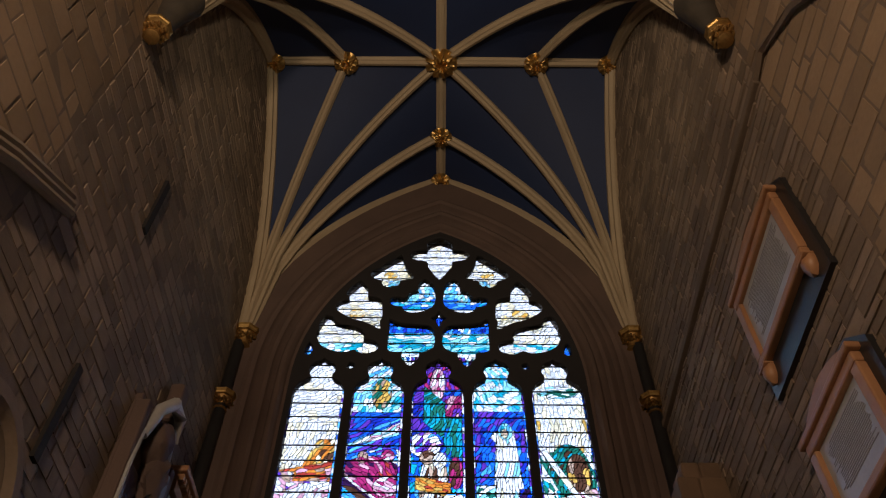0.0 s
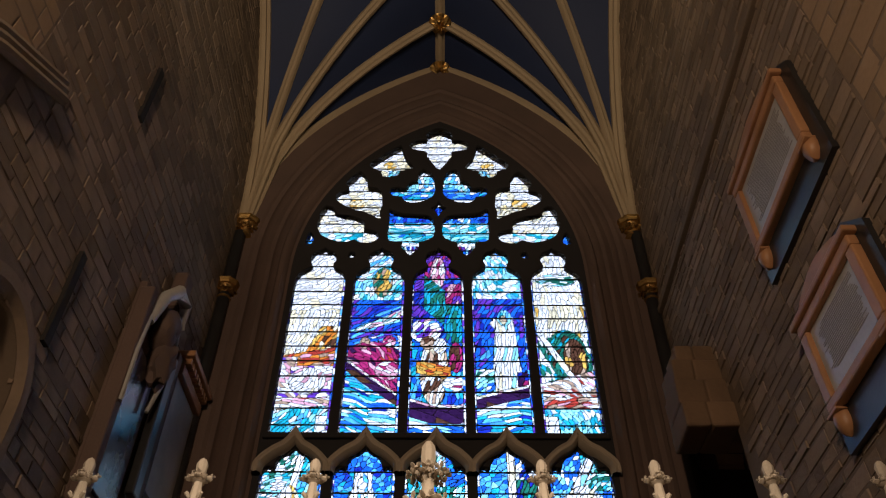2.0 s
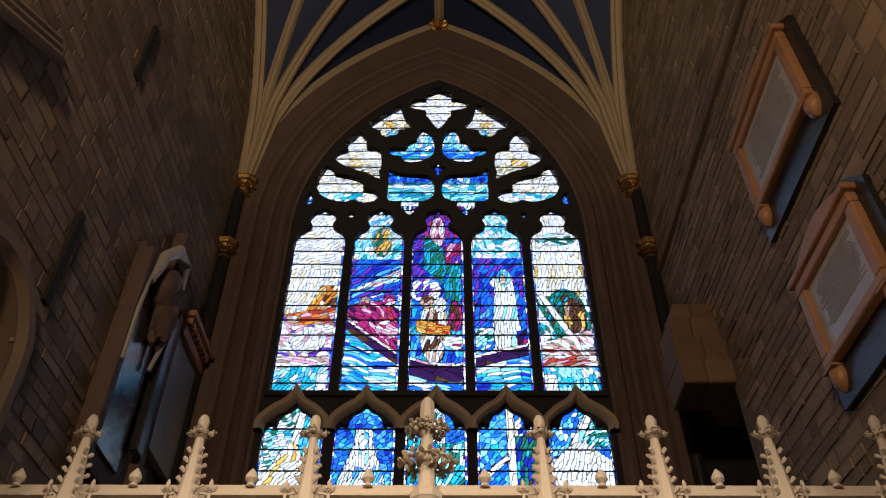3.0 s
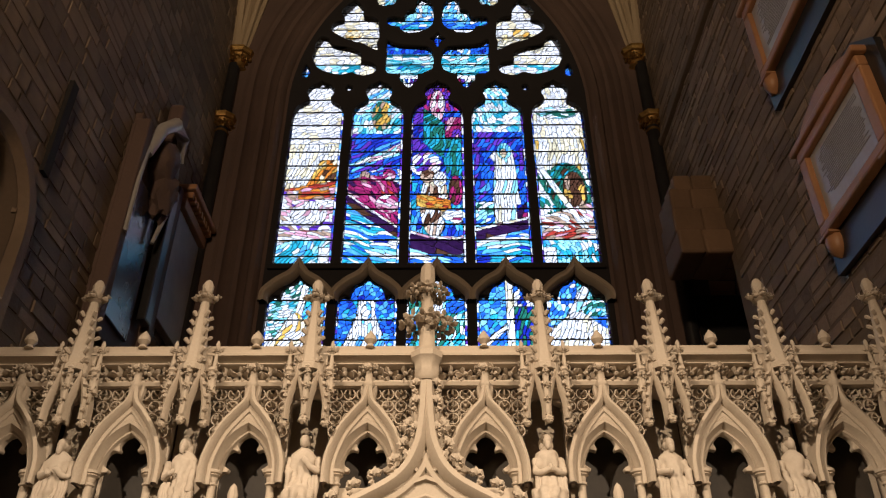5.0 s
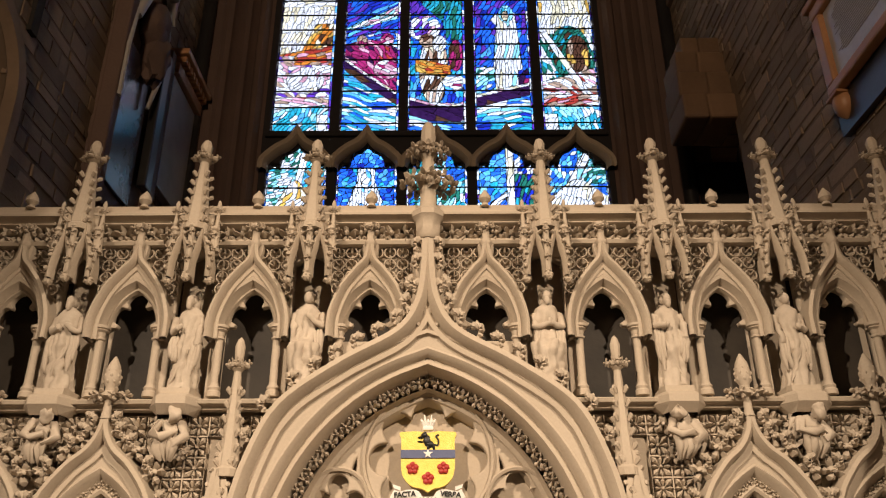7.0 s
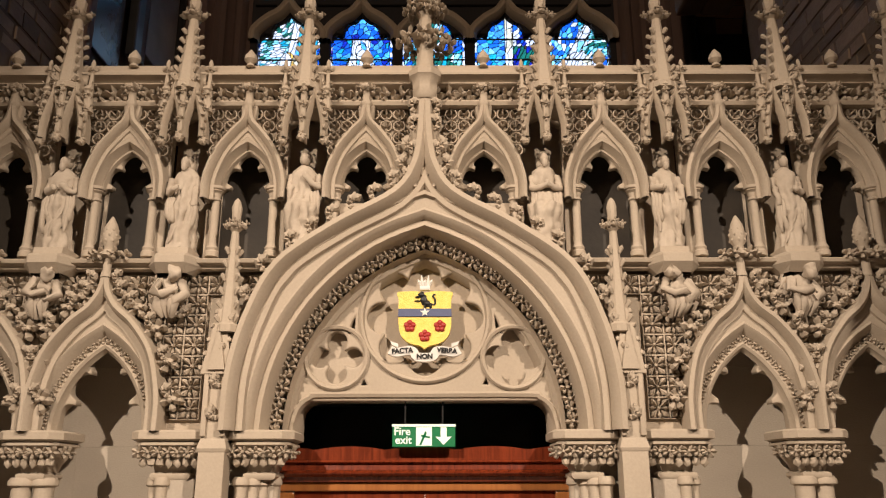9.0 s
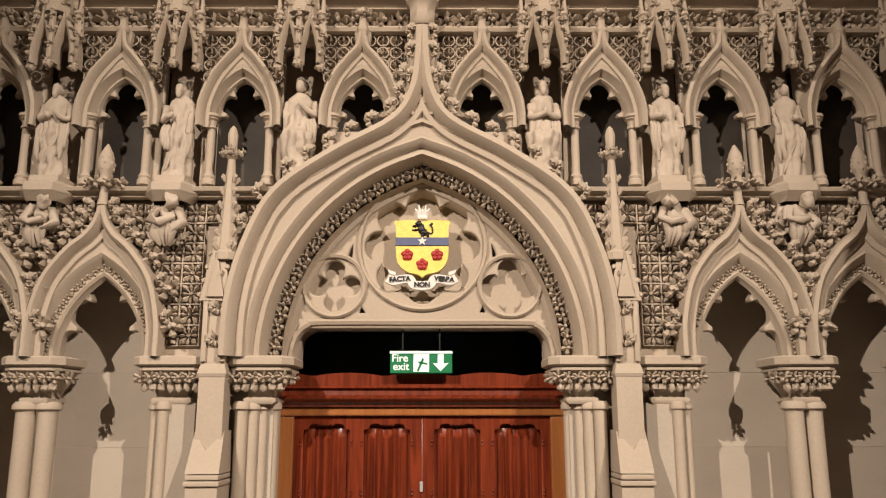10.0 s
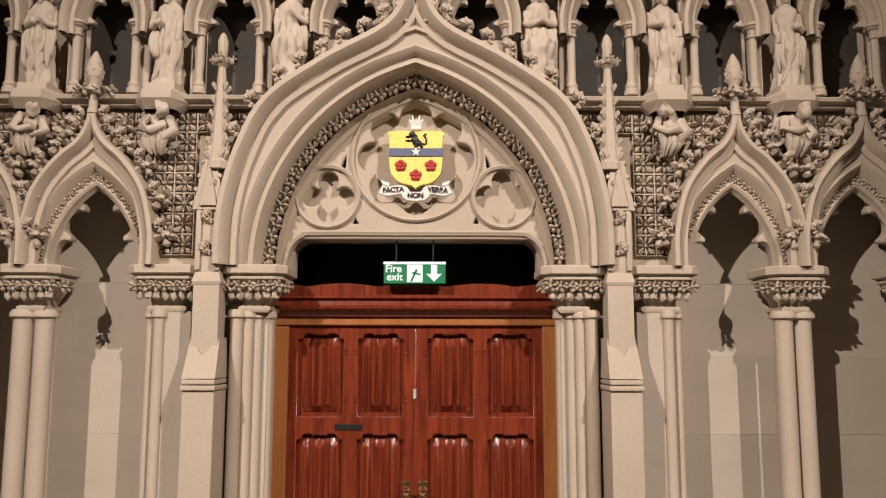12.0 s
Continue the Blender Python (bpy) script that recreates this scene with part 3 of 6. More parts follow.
def pieces(X, Z, size, angle, stretch, wave, seed):
    """Numbers of the leaded pieces at each place: cells drawn out along one direction and bent by a wave."""
    a = math.radians(angle)
    u, v = X * math.cos(a) + Z * math.sin(a), -X * math.sin(a) + Z * math.cos(a)
    v = v + wave * np.sin(u * 6.5 + 2.5 * v + seed) + 0.4 * wave * np.sin(u * 15 + seed * 2)
    u, v = u / (size * stretch) + 50, v / size + 50
    iu, iv = np.floor(u), np.floor(v)
    best, mark = np.full(X.shape, 1e9), np.zeros(X.shape)
    for du in (-1, 0, 1):
        for dv in (-1, 0, 1):
            ci, cj = iu + du, iv + dv
            d = (ci + 0.1 + 0.8 * chance(ci, cj, seed) - u) ** 2 + (cj + 0.1 + 0.8 * chance(cj, ci, seed + 3) - v) ** 2
            near = d < best
            best, mark = np.where(near, d, best), np.where(near, ci * 971 + cj, mark)
    return mark + 1e6 * seed


def along(x, pts):
    return np.interp(x, [p[0] for p in pts], [p[1] for p in pts])


BOAT = [(-1.3, 8.92), (-1.0, 8.66), (-0.5, 8.28), (-0.1, 8.14), (0.3, 8.12), (0.55, 8.26), (0.9, 8.36), (1.3, 8.46)]


def upper_zones(i, X, Z, u):
    """The plain coloured fields of a tall light: where, tints with their shares, size of piece, direction, length, bend. u runs from -1 to 1 across it."""
    oval = lambda cu, cz, ru, rz: ((u - cu) / ru) ** 2 + ((Z - cz) / rz) ** 2 < 1
    boat = along(X, BOAT)
    sea = dict(white=5, aqua=3, sky=3, blue=4, teal=3, navy=1)
    hull = [(Z < boat + 0.05, dict(white=3, cream=2, pink=1), 0.05, -20, 4, 0.01), (Z < boat, dict(purple=9, brown=1), 0.12, -25, 4, 0.0),
            (Z < boat - (0.24 if i == 2 else 0.15), sea, 0.055, 8 * (i - 2) - 6, 5, 0.03)]
    canopy = dict(teal=2, aqua=4, white=5, sky=1)
    if i == 0:
        z = [(Z > 0, dict(white=8, cream=1), 0.075, 25, 1.8, 0.04), (Z < 9.8, dict(white=6, cream=3), 0.06, 80, 3, 0.02), ((Z < 9.5) & (u > 0.3 - (9.5 - Z)), dict(amber=4, orange=2, brown=2, cream=1), 0.06, 65, 2.5, 0.02),
             (Z < 9.05 + 0.08 * u, dict(orange=3, red=3, tan=2, pink=1, white=1), 0.06, 20, 2.5, 0.04), ((Z < 8.8) | ((u < -0.4) & (Z < 8.95)), dict(white=6, pink=2, violet=1, tan=1), 0.07, -20, 2.2, 0.06),
             (oval(0.05, 8.55, 0.66, 0.22), dict(white=8, cream=1, pink=1), 0.06, 40, 2.5, 0.07), (Z < 8.28, dict(white=4, red=1, tan=2, pink=2), 0.05, -12, 4, 0.02), (Z < 8.12 + 0.04 * u, dict(teal=3, aqua=4, white=3, sky=1), 0.06, 65, 2.5, 0.04),
             ((Z < 8.0) & (u > 0.55), dict(white=9, pink=1), 0.12, 90, 1.5, 0.0)]
    elif i == 1:
        z = [(Z > 0, canopy, 0.06, 50, 2.2, 0.05), (oval(0.15, 10.35, 0.38, 0.3), dict(amber=3, green=2, tan=2, aqua=1), 0.06, 75, 2.5, 0.03), (Z < 10.0, dict(navy=3, blue=6, violet=2, sky=1), 0.065, 32, 4, 0.03),
             (abs(Z - 9.55 - 0.16 * u) < 0.07 + 0.05 * u, dict(white=5, aqua=2, pink=1), 0.05, 35, 3, 0.03), (Z < 9.38 - 0.1 * abs(u - 0.4), dict(white=2, sky=2, violet=2, blue=2), 0.05, 20, 2, 0.03),
             (Z < 9.22 - 0.15 * (u + 0.1) ** 2, dict(magenta=7, pink=3, purple=2, red=1), 0.055, -48, 3, 0.03), (oval(-0.35, 9.2, 0.2, 0.1), dict(pink=3, tan=3, magenta=2), 0.06, 80, 1, 0.0), (oval(0.55, 9.22, 0.25, 0.11), dict(pink=3, white=2, magenta=2), 0.06, 20, 1.5, 0.0),
             (oval(0.55, 8.72, 0.45, 0.16), dict(white=4, pink=3, magenta=2), 0.05, -35, 3, 0.03)] + hull
    elif i == 2:
        z = [(Z > 0, dict(violet=4, navy=3, blue=3), 0.065, 55, 3.2, 0.03), (Z > 10.45, dict(violet=6, magenta=3, purple=1), 0.06, 85, 2, 0.03), (oval(0.0, 10.55, 0.3, 0.32), dict(pink=3, white=4, magenta=1), 0.05, 85, 3, 0.02),
             ((abs(Z - 9.95 + 0.4 * u) < 0.34) & (u > -0.55), dict(teal=6, green=5, aqua=1), 0.055, 58, 4, 0.05), ((u > 0.3) & (abs(Z - 10.12) < 0.2), dict(magenta=4, pink=2, violet=2), 0.055, 70, 2.5, 0.02), (oval(0.65, 9.5, 0.4, 0.4), dict(teal=4, green=3, blue=2), 0.055, 72, 4, 0.03),
             (oval(-0.45, 9.42, 0.6, 0.22), dict(white=5, violet=2, sky=1, pink=1), 0.06, 25, 2.5, 0.05), (Z < 9.2, dict(blue=5, sky=2, teal=2, navy=1), 0.065, 70, 2.5, 0.03), (oval(0.68, 8.95, 0.26, 0.26), dict(magenta=3, brown=2, orange=1), 0.055, 75, 2.5, 0.02),
             (oval(-0.1, 8.72, 0.52, 0.56), dict(white=4, tan=4, brown=3, cream=2), 0.05, 78, 4, 0.02), (oval(-0.35, 9.2, 0.28, 0.12), dict(brown=3, tan=2), 0.07, 30, 1.5, 0.0), (oval(0.1, 9.15, 0.25, 0.14), dict(white=6, cream=1), 0.05, 60, 2, 0.0),
             ((abs(Z - 8.72 + 0.1 * u) < 0.11) & (u > -0.75) & (u < 0.5), dict(orange=5, amber=4, red=1), 0.05, -25, 2.5, 0.02), (oval(0.6, 8.5, 0.4, 0.14), dict(white=6, sky=1, magenta=1), 0.06, -10, 2.5, 0.02)] + hull
    elif i == 3:
        z = [(Z > 0, canopy, 0.06, 130, 2.2, 0.05), (Z < 10.02, dict(navy=2, blue=7, sky=2, violet=1), 0.065, 62, 2.6, 0.03), ((Z < 10.02) & (Z > 9.5) & (u > -0.1), dict(violet=6, navy=3), 0.07, 40, 3, 0.02),
             ((abs(Z - 9.7 + 0.5 * (u + 0.45)) < 0.11) & (u < 0.1), dict(white=8, sky=1), 0.06, -50, 3, 0.0), (abs(u - 0.2) < 0.34 + 0.2 * (9.6 - Z), dict(white=9, aqua=2, cream=1), 0.05, 86, 6, 0.02), (Z > 9.72 - 0.5 * (u - 0.2) ** 2, dict(navy=3, blue=5, violet=3), 0.065, 62, 2.6, 0.03),
             (Z > 10.02, canopy, 0.06, 130, 2.2, 0.05), (oval(0.2, 9.66, 0.27, 0.15), dict(aqua=5, sky=2, teal=1), 0.05, 85, 3, 0.02), (oval(0.17, 9.62, 0.12, 0.09), dict(cream=2, tan=2), 0.09, 80, 1, 0.0), ((Z < 8.75) & (u < -0.25), dict(white=3, aqua=3, green=2, blue=2), 0.055, 30, 2, 0.03),
             ((u > 0.55) & (Z < 8.7), dict(purple=4, navy=2, magenta=1), 0.07, 75, 2, 0.0)] + hull
    else:
        z = [(Z > 0, dict(white=8, cream=2), 0.065, 100, 2.4, 0.04), (oval(0, 10.4, 0.8, 0.12), dict(green=4, aqua=3, white=2), 0.05, 10, 2.5, 0.04), ((Z < 9.9) & (Z > 9.2), dict(white=5, cream=5, amber=1), 0.055, 84, 4, 0.02), (Z < 9.3, dict(white=4, green=3, teal=2), 0.055, 105, 3, 0.03),
             (oval(0.1, 9.0, 0.72, 0.44), dict(green=7, teal=2, brown=1), 0.055, 60, 2.5, 0.04), (oval(0.36, 8.92, 0.42, 0.36), dict(brown=6, amber=3, tan=2), 0.055, 75, 2.5, 0.03), (Z < 8.62 + 0.12 * u, dict(red=2, tan=3, pink=2, white=3), 0.055, -35, 3, 0.03),
             (abs(u + 0.75 - (9.3 - Z) * 1.35) < 0.13, dict(white=9, cream=1), 0.09, -60, 4, 0.0), (Z < 8.3, dict(white=4, red=3, tan=2, pink=1), 0.05, 10, 3.5, 0.03), (Z < 8.12, dict(teal=3, aqua=4, white=2, sky=1), 0.06, 115, 2.5, 0.04), ((Z < 8.0) & (u < -0.5), dict(white=9, aqua=1), 0.12, 90, 1.5, 0.0)]
    z = [(where, tints, size * 0.85, *rest) for where, tints, size, *rest in z]
    return z + [(abs(u) > 0.94, dict(blue=3, violet=3, white=4, sky=1), 0.06, 90, 1.6, 0.0)]


def lower_zones(i, X, Z, u):
    oval = lambda cu, cz, ru, rz: ((u - cu) / ru) ** 2 + ((Z - cz) / rz) ** 2 < 1
    if i == 0:
        z = [(Z > 0, dict(white=5, green=2, aqua=3, teal=1), 0.05, 20, 2, 0.05), (u > 0.15, dict(teal=4, aqua=3, sky=2, blue=1), 0.08, 70, 2, 0.04), ((abs(u - 0.1 - (Z - 7.0) * 0.4) < 0.12) & (Z > 6.95), dict(white=9, aqua=1), 0.1, 80, 3, 0.0), (Z < 6.82 + 0.2 * np.cos(u * 4), dict(white=8, cream=3, amber=1), 0.07, 60, 2.5, 0.05)]
    elif i == 1:
        z = [(Z > 0, dict(blue=7, sky=3, navy=2, teal=1), 0.085, 30, 1.2, 0.03), (abs(u) < 0.3 + 0.9 * np.clip(7.0 - Z, 0, 0.5), dict(white=8, sky=2, aqua=1), 0.05, 86, 4, 0.03), (Z > 7.2, dict(blue=7, sky=4, navy=1), 0.085, 30, 1.2, 0.03), (oval(0, 7.02, 0.18, 0.12), dict(sky=3, white=3), 0.1, 80, 1.4, 0.0)]
    elif i == 2:
        z = [(Z > 0, dict(teal=4, green=3, blue=3, aqua=2), 0.07, 70, 2, 0.03), (u > 0.1, dict(blue=4, sky=3, teal=2, white=1), 0.08, 30, 1.6, 0.03), ((abs(u - 0.1) < 0.22) & (Z > 7.0), dict(white=5, green=2, aqua=2), 0.045, 70, 3, 0.02), ((Z < 7.0) & (u > 0), dict(aqua=3, green=4, white=2, teal=2), 0.06, 60, 3, 0.03)]
    elif i == 3:
        z = [(Z > 0, dict(sky=4, blue=5, teal=2, aqua=1), 0.09, 40, 1.3, 0.03), (u > 0.25, dict(green=5, teal=1, navy=2, brown=1), 0.06, 80, 3, 0.02), ((u > 0.25) & (Z > 7.1), dict(blue=4, white=3, navy=2), 0.06, 40, 2, 0.02), (abs(u - 0.12) < 0.13, dict(white=6, cream=3), 0.1, 90, 2, 0.0), ((abs(Z - 6.75 - 0.35 * (u + 0.2)) < 0.05) & (u < 0), dict(white=8, aqua=1), 0.08, 35, 3, 0.0)]
    else:
        z = [(Z > 0, dict(sky=3, blue=4, white=2, aqua=1), 0.07, 60, 1.6, 0.03), ((u > 0.05) & (Z > 6.95), dict(green=3, aqua=4, teal=2, white=2), 0.05, 25, 2, 0.05), (abs(u - 0.35 * (Z - 7.1) * 4) < 0.16, dict(white=8, aqua=2), 0.1, 70, 2, 0.0), (Z < 6.9 + 0.12 * np.cos(u * 3), dict(white=9, cream=2), 0.07, 80, 2.5, 0.05)]
    z = [(where, tints, size * 0.75, *rest) for where, tints, size, *rest in z]
    return z + [(abs(u) > 0.93, dict(blue=3, violet=1, white=5), 0.05, 90, 1.3, 0.0)]


def tracery_zones(X, Z):
    a = abs(X)
    inner = a < 0.88
    return [(Z > 0, dict(white=9, cream=3), 0.075, 20, 1.5, 0.05), (((a - 0.85) / 0.12) ** 2 + ((Z - 13.12) / 0.1) ** 2 < 1, dict(amber=3, cream=4), 0.07, 40, 1.5, 0.03), (((a - 1.35) / 0.14) ** 2 + ((Z - 12.12) / 0.12) ** 2 < 1, dict(amber=3, cream=4), 0.07, 40, 1.5, 0.03),
            ((a > 1.2) & (Z < 11.42), dict(aqua=2, teal=2, white=4), 0.06, 10, 2, 0.04), (inner & (Z < 12.98), dict(aqua=4, white=3, sky=3), 0.06, 80, 2, 0.03), (inner & (Z < 12.45 + 0.1 * np.sin(9 * a)), dict(sky=4, blue=4, teal=1, white=1), 0.06, 15, 2, 0.04), (inner & (Z < 12.24), dict(white=8, aqua=2), 0.08, 10, 2, 0.02),
            (inner & (Z < 12.05), dict(navy=2, blue=6, sky=2, white=1), 0.06, 70, 1.7, 0.03), (inner & (Z < 11.66), dict(teal=4, aqua=5, white=2), 0.055, 12, 2.6, 0.05), (inner & (Z < 11.4) & (a > 0.2), dict(teal=6, aqua=4, blue=1), 0.055, 14, 3, 0.04), (inner & (Z < 11.2), dict(white=8, aqua=1), 0.08, 40, 1.5, 0.03), ((a > 1.97) & (Z < 11.5), dict(blue=5, sky=3, white=1), 0.06, 60, 1.5, 0.0)]


def leaded_panel(name, x0, x1, z0, z1, zones, seed, parent, y=GY, g=0.009):
    """A panel of leaded glass on a fine grid: long pieces of one tint each, and raised lead cames along their joints."""
    nx, nz = round((x1 - x0) / g), round((z1 - z0) / g)
    X, Z = np.meshgrid(x0 + (np.arange(nx) + 0.5) * g, z0 + (np.arange(nz) + 0.5) * g)
    mark, tint = np.zeros(X.shape), np.zeros(X.shape, int)
    for k, (where, tints, size, angle, stretch, wave) in enumerate(zones(X, Z)):
        m = pieces(X, Z, size, angle, stretch, wave, seed * 31 + k)
        share = np.cumsum(list(tints.values())) / sum(tints.values())
        ids = np.array([NAMES.index(n) for n in tints])
        pick = np.clip(np.searchsorted(share, chance(m % 7919, m % 613, seed)), 0, len(ids) - 1)
        col = ids[pick] * 2 + (chance(m % 4099, m % 251, seed + 5) > 0.4)
        mark, tint = np.where(where, m, mark), np.where(where, col, tint)
    lead = np.zeros(X.shape, bool)
    for axis in (0, 1):
        diff = np.diff(mark, axis=axis) != 0
        lead |= np.concatenate([diff, np.zeros_like(np.take(lead, [0], axis))], axis)
    verts, faces, mats = [], [], []

    def runs(grid, depth, wanted):
        for r in range(nz):
            row = grid[r]
            edges = [0] + list(np.flatnonzero(np.diff(row)) + 1) + [nx]
            for s, e in zip(edges, edges[1:]):
                if wanted(row[s]):
                    n = len(verts)
                    verts.extend(((x0 + g * s, depth, z0 + g * r), (x0 + g * e, depth, z0 + g * r), (x0 + g * e, depth, z0 + g * (r + 1)), (x0 + g * s, depth, z0 + g * (r + 1))))
                    faces.append((n, n + 1, n + 2, n + 3))
                    mats.append(int(row[s]) if grid is tint else LEAD_I)
    runs(tint, y, lambda v: True)
    runs(lead.astype(int), y - 0.006, lambda v: v == 1)
    me = bpy.data.meshes.new(name)
    me.from_pydata(verts, [], faces)
    for m in GLASS:
        me.materials.append(m)
    me.polygons.foreach_set("material_index", mats)
    ob = new(name, me)
    ob.parent = parent
    return ob


for i, (a, b) in enumerate(LIGHTS):
    c, h = (a + b) / 2, (b - a) / 2
    leaded_panel("stained_glass", a - 0.05, b + 0.05, 7.62, 11.12, lambda X, Z, i=i, c=c, h=h: upper_zones(i, X, Z, (X - c) / h), 10 + i, win)
    leaded_panel("stained_glass", a - 0.05, b + 0.05, 6.0, 7.6, lambda X, Z, i=i, c=c, h=h: lower_zones(i, X, Z, (X - c) / h), 20 + i, win)
    for z in [7.72 + 0.255 * (k + 0.5) for k in range(13)] + [6.2 + 0.28 * (k + 0.5) for k in range(4)]:
        part("saddle_bar", new_box(a - 0.02, b + 0.02, GY - 0.03, GY - 0.012, z - 0.007, z + 0.007), DARKIRON, win)
for k, p in enumerate(TRAC):
    xs, zs = [q[0] for q in p], [q[1] for q in p]
    leaded_panel("tracery_glass", min(xs) - 0.06, max(xs) + 0.06, min(zs) - 0.06, max(zs) + 0.07, tracery_zones, 40 + k, win, GY + 0.008)
    for z in np.arange(math.ceil((min(zs) + 0.05) / 0.2) * 0.2, max(zs) - 0.04, 0.2):
        part("saddle_bar", new_box(min(xs) - 0.03, max(xs) + 0.03, GY - 0.03, GY - 0.014, z - 0.006, z + 0.006), DARKIRON, win)

# ---------- the vault ----------
VZ, VS = 15.92, 11.45
YC, YF = 6.02, 8.62
vault = thing("ceiling_vault", "deep blue painted vault with cream stone ribs", "ceiling", kind="structure")


def rib_points(foot, head, flat=0.0, n=16):
    L = math.hypot(head[0] - foot[0], head[1] - foot[1])
    H = VZ - VS
    R = (H * H + L * L) / (2 * L)
    pts = []
    for k in range(n + 1):
        s = 1 - (1 - k / n) ** 1.25
        d = s * L
        pts.append((foot[0] + (head[0] - foot[0]) * s, foot[1] + (head[1] - foot[1]) * s, VS + (1 - flat) * math.sqrt(max(0, R * R - (R - d) ** 2)) + flat * H * s))
    return pts


def rib(pts, w=0.10, d=0.17):
    """A moulded rib: a stepped, rounded bar hung under the vault."""
    sec = [(-w, 0.03), (-w, -d * 0.35), (-w * 0.55, -d * 0.55), (-w * 0.5, -d * 0.9), (0, -d * 1.05), (w * 0.5, -d * 0.9), (w * 0.55, -d * 0.55), (w, -d * 0.35), (w, 0.03)]
    bm, rows, P = bmesh.new(), [], [Vector(p) for p in pts]
    for i, p in enumerate(P):
        t = (P[min(i + 1, len(P) - 1)] - P[max(i - 1, 0)]).normalized()
        flat = Vector((P[-1].x - P[0].x, P[-1].y - P[0].y, 0)).normalized()
        side = Vector((-flat.y, flat.x, 0))
        up = side.cross(t)
        if up.z < 0 or (abs(up.z) < 1e-3 and up.dot(flat) > 0):
            up = -up
        rows.append([bm.verts.new(p + side * a + up * b) for a, b in sec])
    for a, b in zip(rows, rows[1:]):
        for k in range(len(sec) - 1):
            bm.faces.new((a[k], a[k + 1], b[k + 1], b[k]))
    bmesh.ops.recalc_face_normals(bm, faces=bm.faces)
    return bm


web = bmesh.new()
for sx in (-1, 1):
    for sy in (-1, 1):
        foot = (sx * 3.1, YC + sy * (YF - YC))
        heads = [(sx * 3.1, YC), (sx * 1.72, YC), (0, YC), (0, YC + sy * 1.52), (0, YC + sy * (YF - YC))]
        curves = [rib_points(foot, h, f) for h, f in zip(heads, (0.1, 0.0, 0.0, 0.08, 0.2))]
        for i, cu in enumerate(curves):
            part("vault_rib", rib(cu, 0.085 if i in (1, 2, 3) else 0.12), RIB, vault, "", True)
        for a, b in zip(curves, curves[1:]):
            va, vb = [web.verts.new(p) for p in a], [web.verts.new(p) for p in b]
            for k in range(len(va) - 1):
                web.faces.new((va[k], va[k + 1], vb[k + 1], vb[k]))
bmesh.ops.remove_doubles(web, verts=web.verts, dist=0.002)
bmesh.ops.recalc_face_normals(web, faces=web.faces)
part("vault_web", web, BLUE, vault, "deep blue painted plaster", True)
part("ridge_rib", rib([(-3.1, YC, VZ), (0, YC, VZ), (3.1, YC, VZ)], 0.09, 0.14), RIB, vault)
part("ridge_rib", rib([(0, YC - 2.6, VZ), (0, YC, VZ), (0, YF, VZ)], 0.09, 0.14), RIB, vault)
# Out of view: added above the vault to keep the sky out.
tagged(part("ceiling_cap", new_box(-3.8, 3.8, 3.2, 9.4, 16.3, 16.6), PLASTER), "unseen roof slab added to keep sky out above the vault", "ceiling", kind="structure")


def gilt_boss(x, y, z, r, seed):
    """A gilded boss: a dome carved into rings of leaves round a hollow middle."""
    bm = bmesh.new()
    rows = []
    for j in range(15):
        t = j / 14
        row = []
        for k in range(54):
            a = 2 * math.pi * k / 54
            lobes = math.cos(9 * a + (math.pi if t > 0.45 else 0)) * math.sin(math.pi * min(1, t * 2 % 1.0001))
            rr = r * (1.0 - t) * (1 + 0.16 * lobes) + 0.012
            drop = r * (0.55 * math.sin(min(1.0, t * 1.5) * math.pi / 2) + 0.13 * lobes + 0.1 * noise.noise(Vector((8 * math.cos(a), 8 * math.sin(a), seed + 6 * t)))) - (0.3 * r * max(0, t - 0.72) / 0.28)
            row.append(bm.verts.new((x + rr * math.cos(a), y + rr * math.sin(a), z + 0.3 * r - drop)))
        rows.append(row)
    for a, b in zip(rows, rows[1:]):
        for k in range(54):
            bm.faces.new((a[k], b[k], b[(k + 1) % 54], a[(k + 1) % 54]))
    bm.faces.new(rows[-1])
    bm.faces.new(rows[0][::-1])
    bmesh.ops.recalc_face_normals(bm, faces=bm.faces)
    return tagged(part("gilt_boss", bm, GOLD, None, "", True), "gilded carved leaf boss at a crossing of vault ribs", "boss", "gilded vault bosses")


for k, (x, y, r) in enumerate([(0, YC, 0.25), (-1.72, YC, 0.19), (1.72, YC, 0.19), (-3.02, YC, 0.16), (3.02, YC, 0.16), (0, YC + 1.52, 0.18), (0, YF - 0.06, 0.18)]):
    gilt_boss(x, y, VZ - 0.2, r * 1.12, 3 + k)


DARKGILT = shader("dull_gilding", (0.5, 0.31, 0.11), 0.5, 0.9, (0.16, 0.09, 0.035), 18, 60, 0.6)


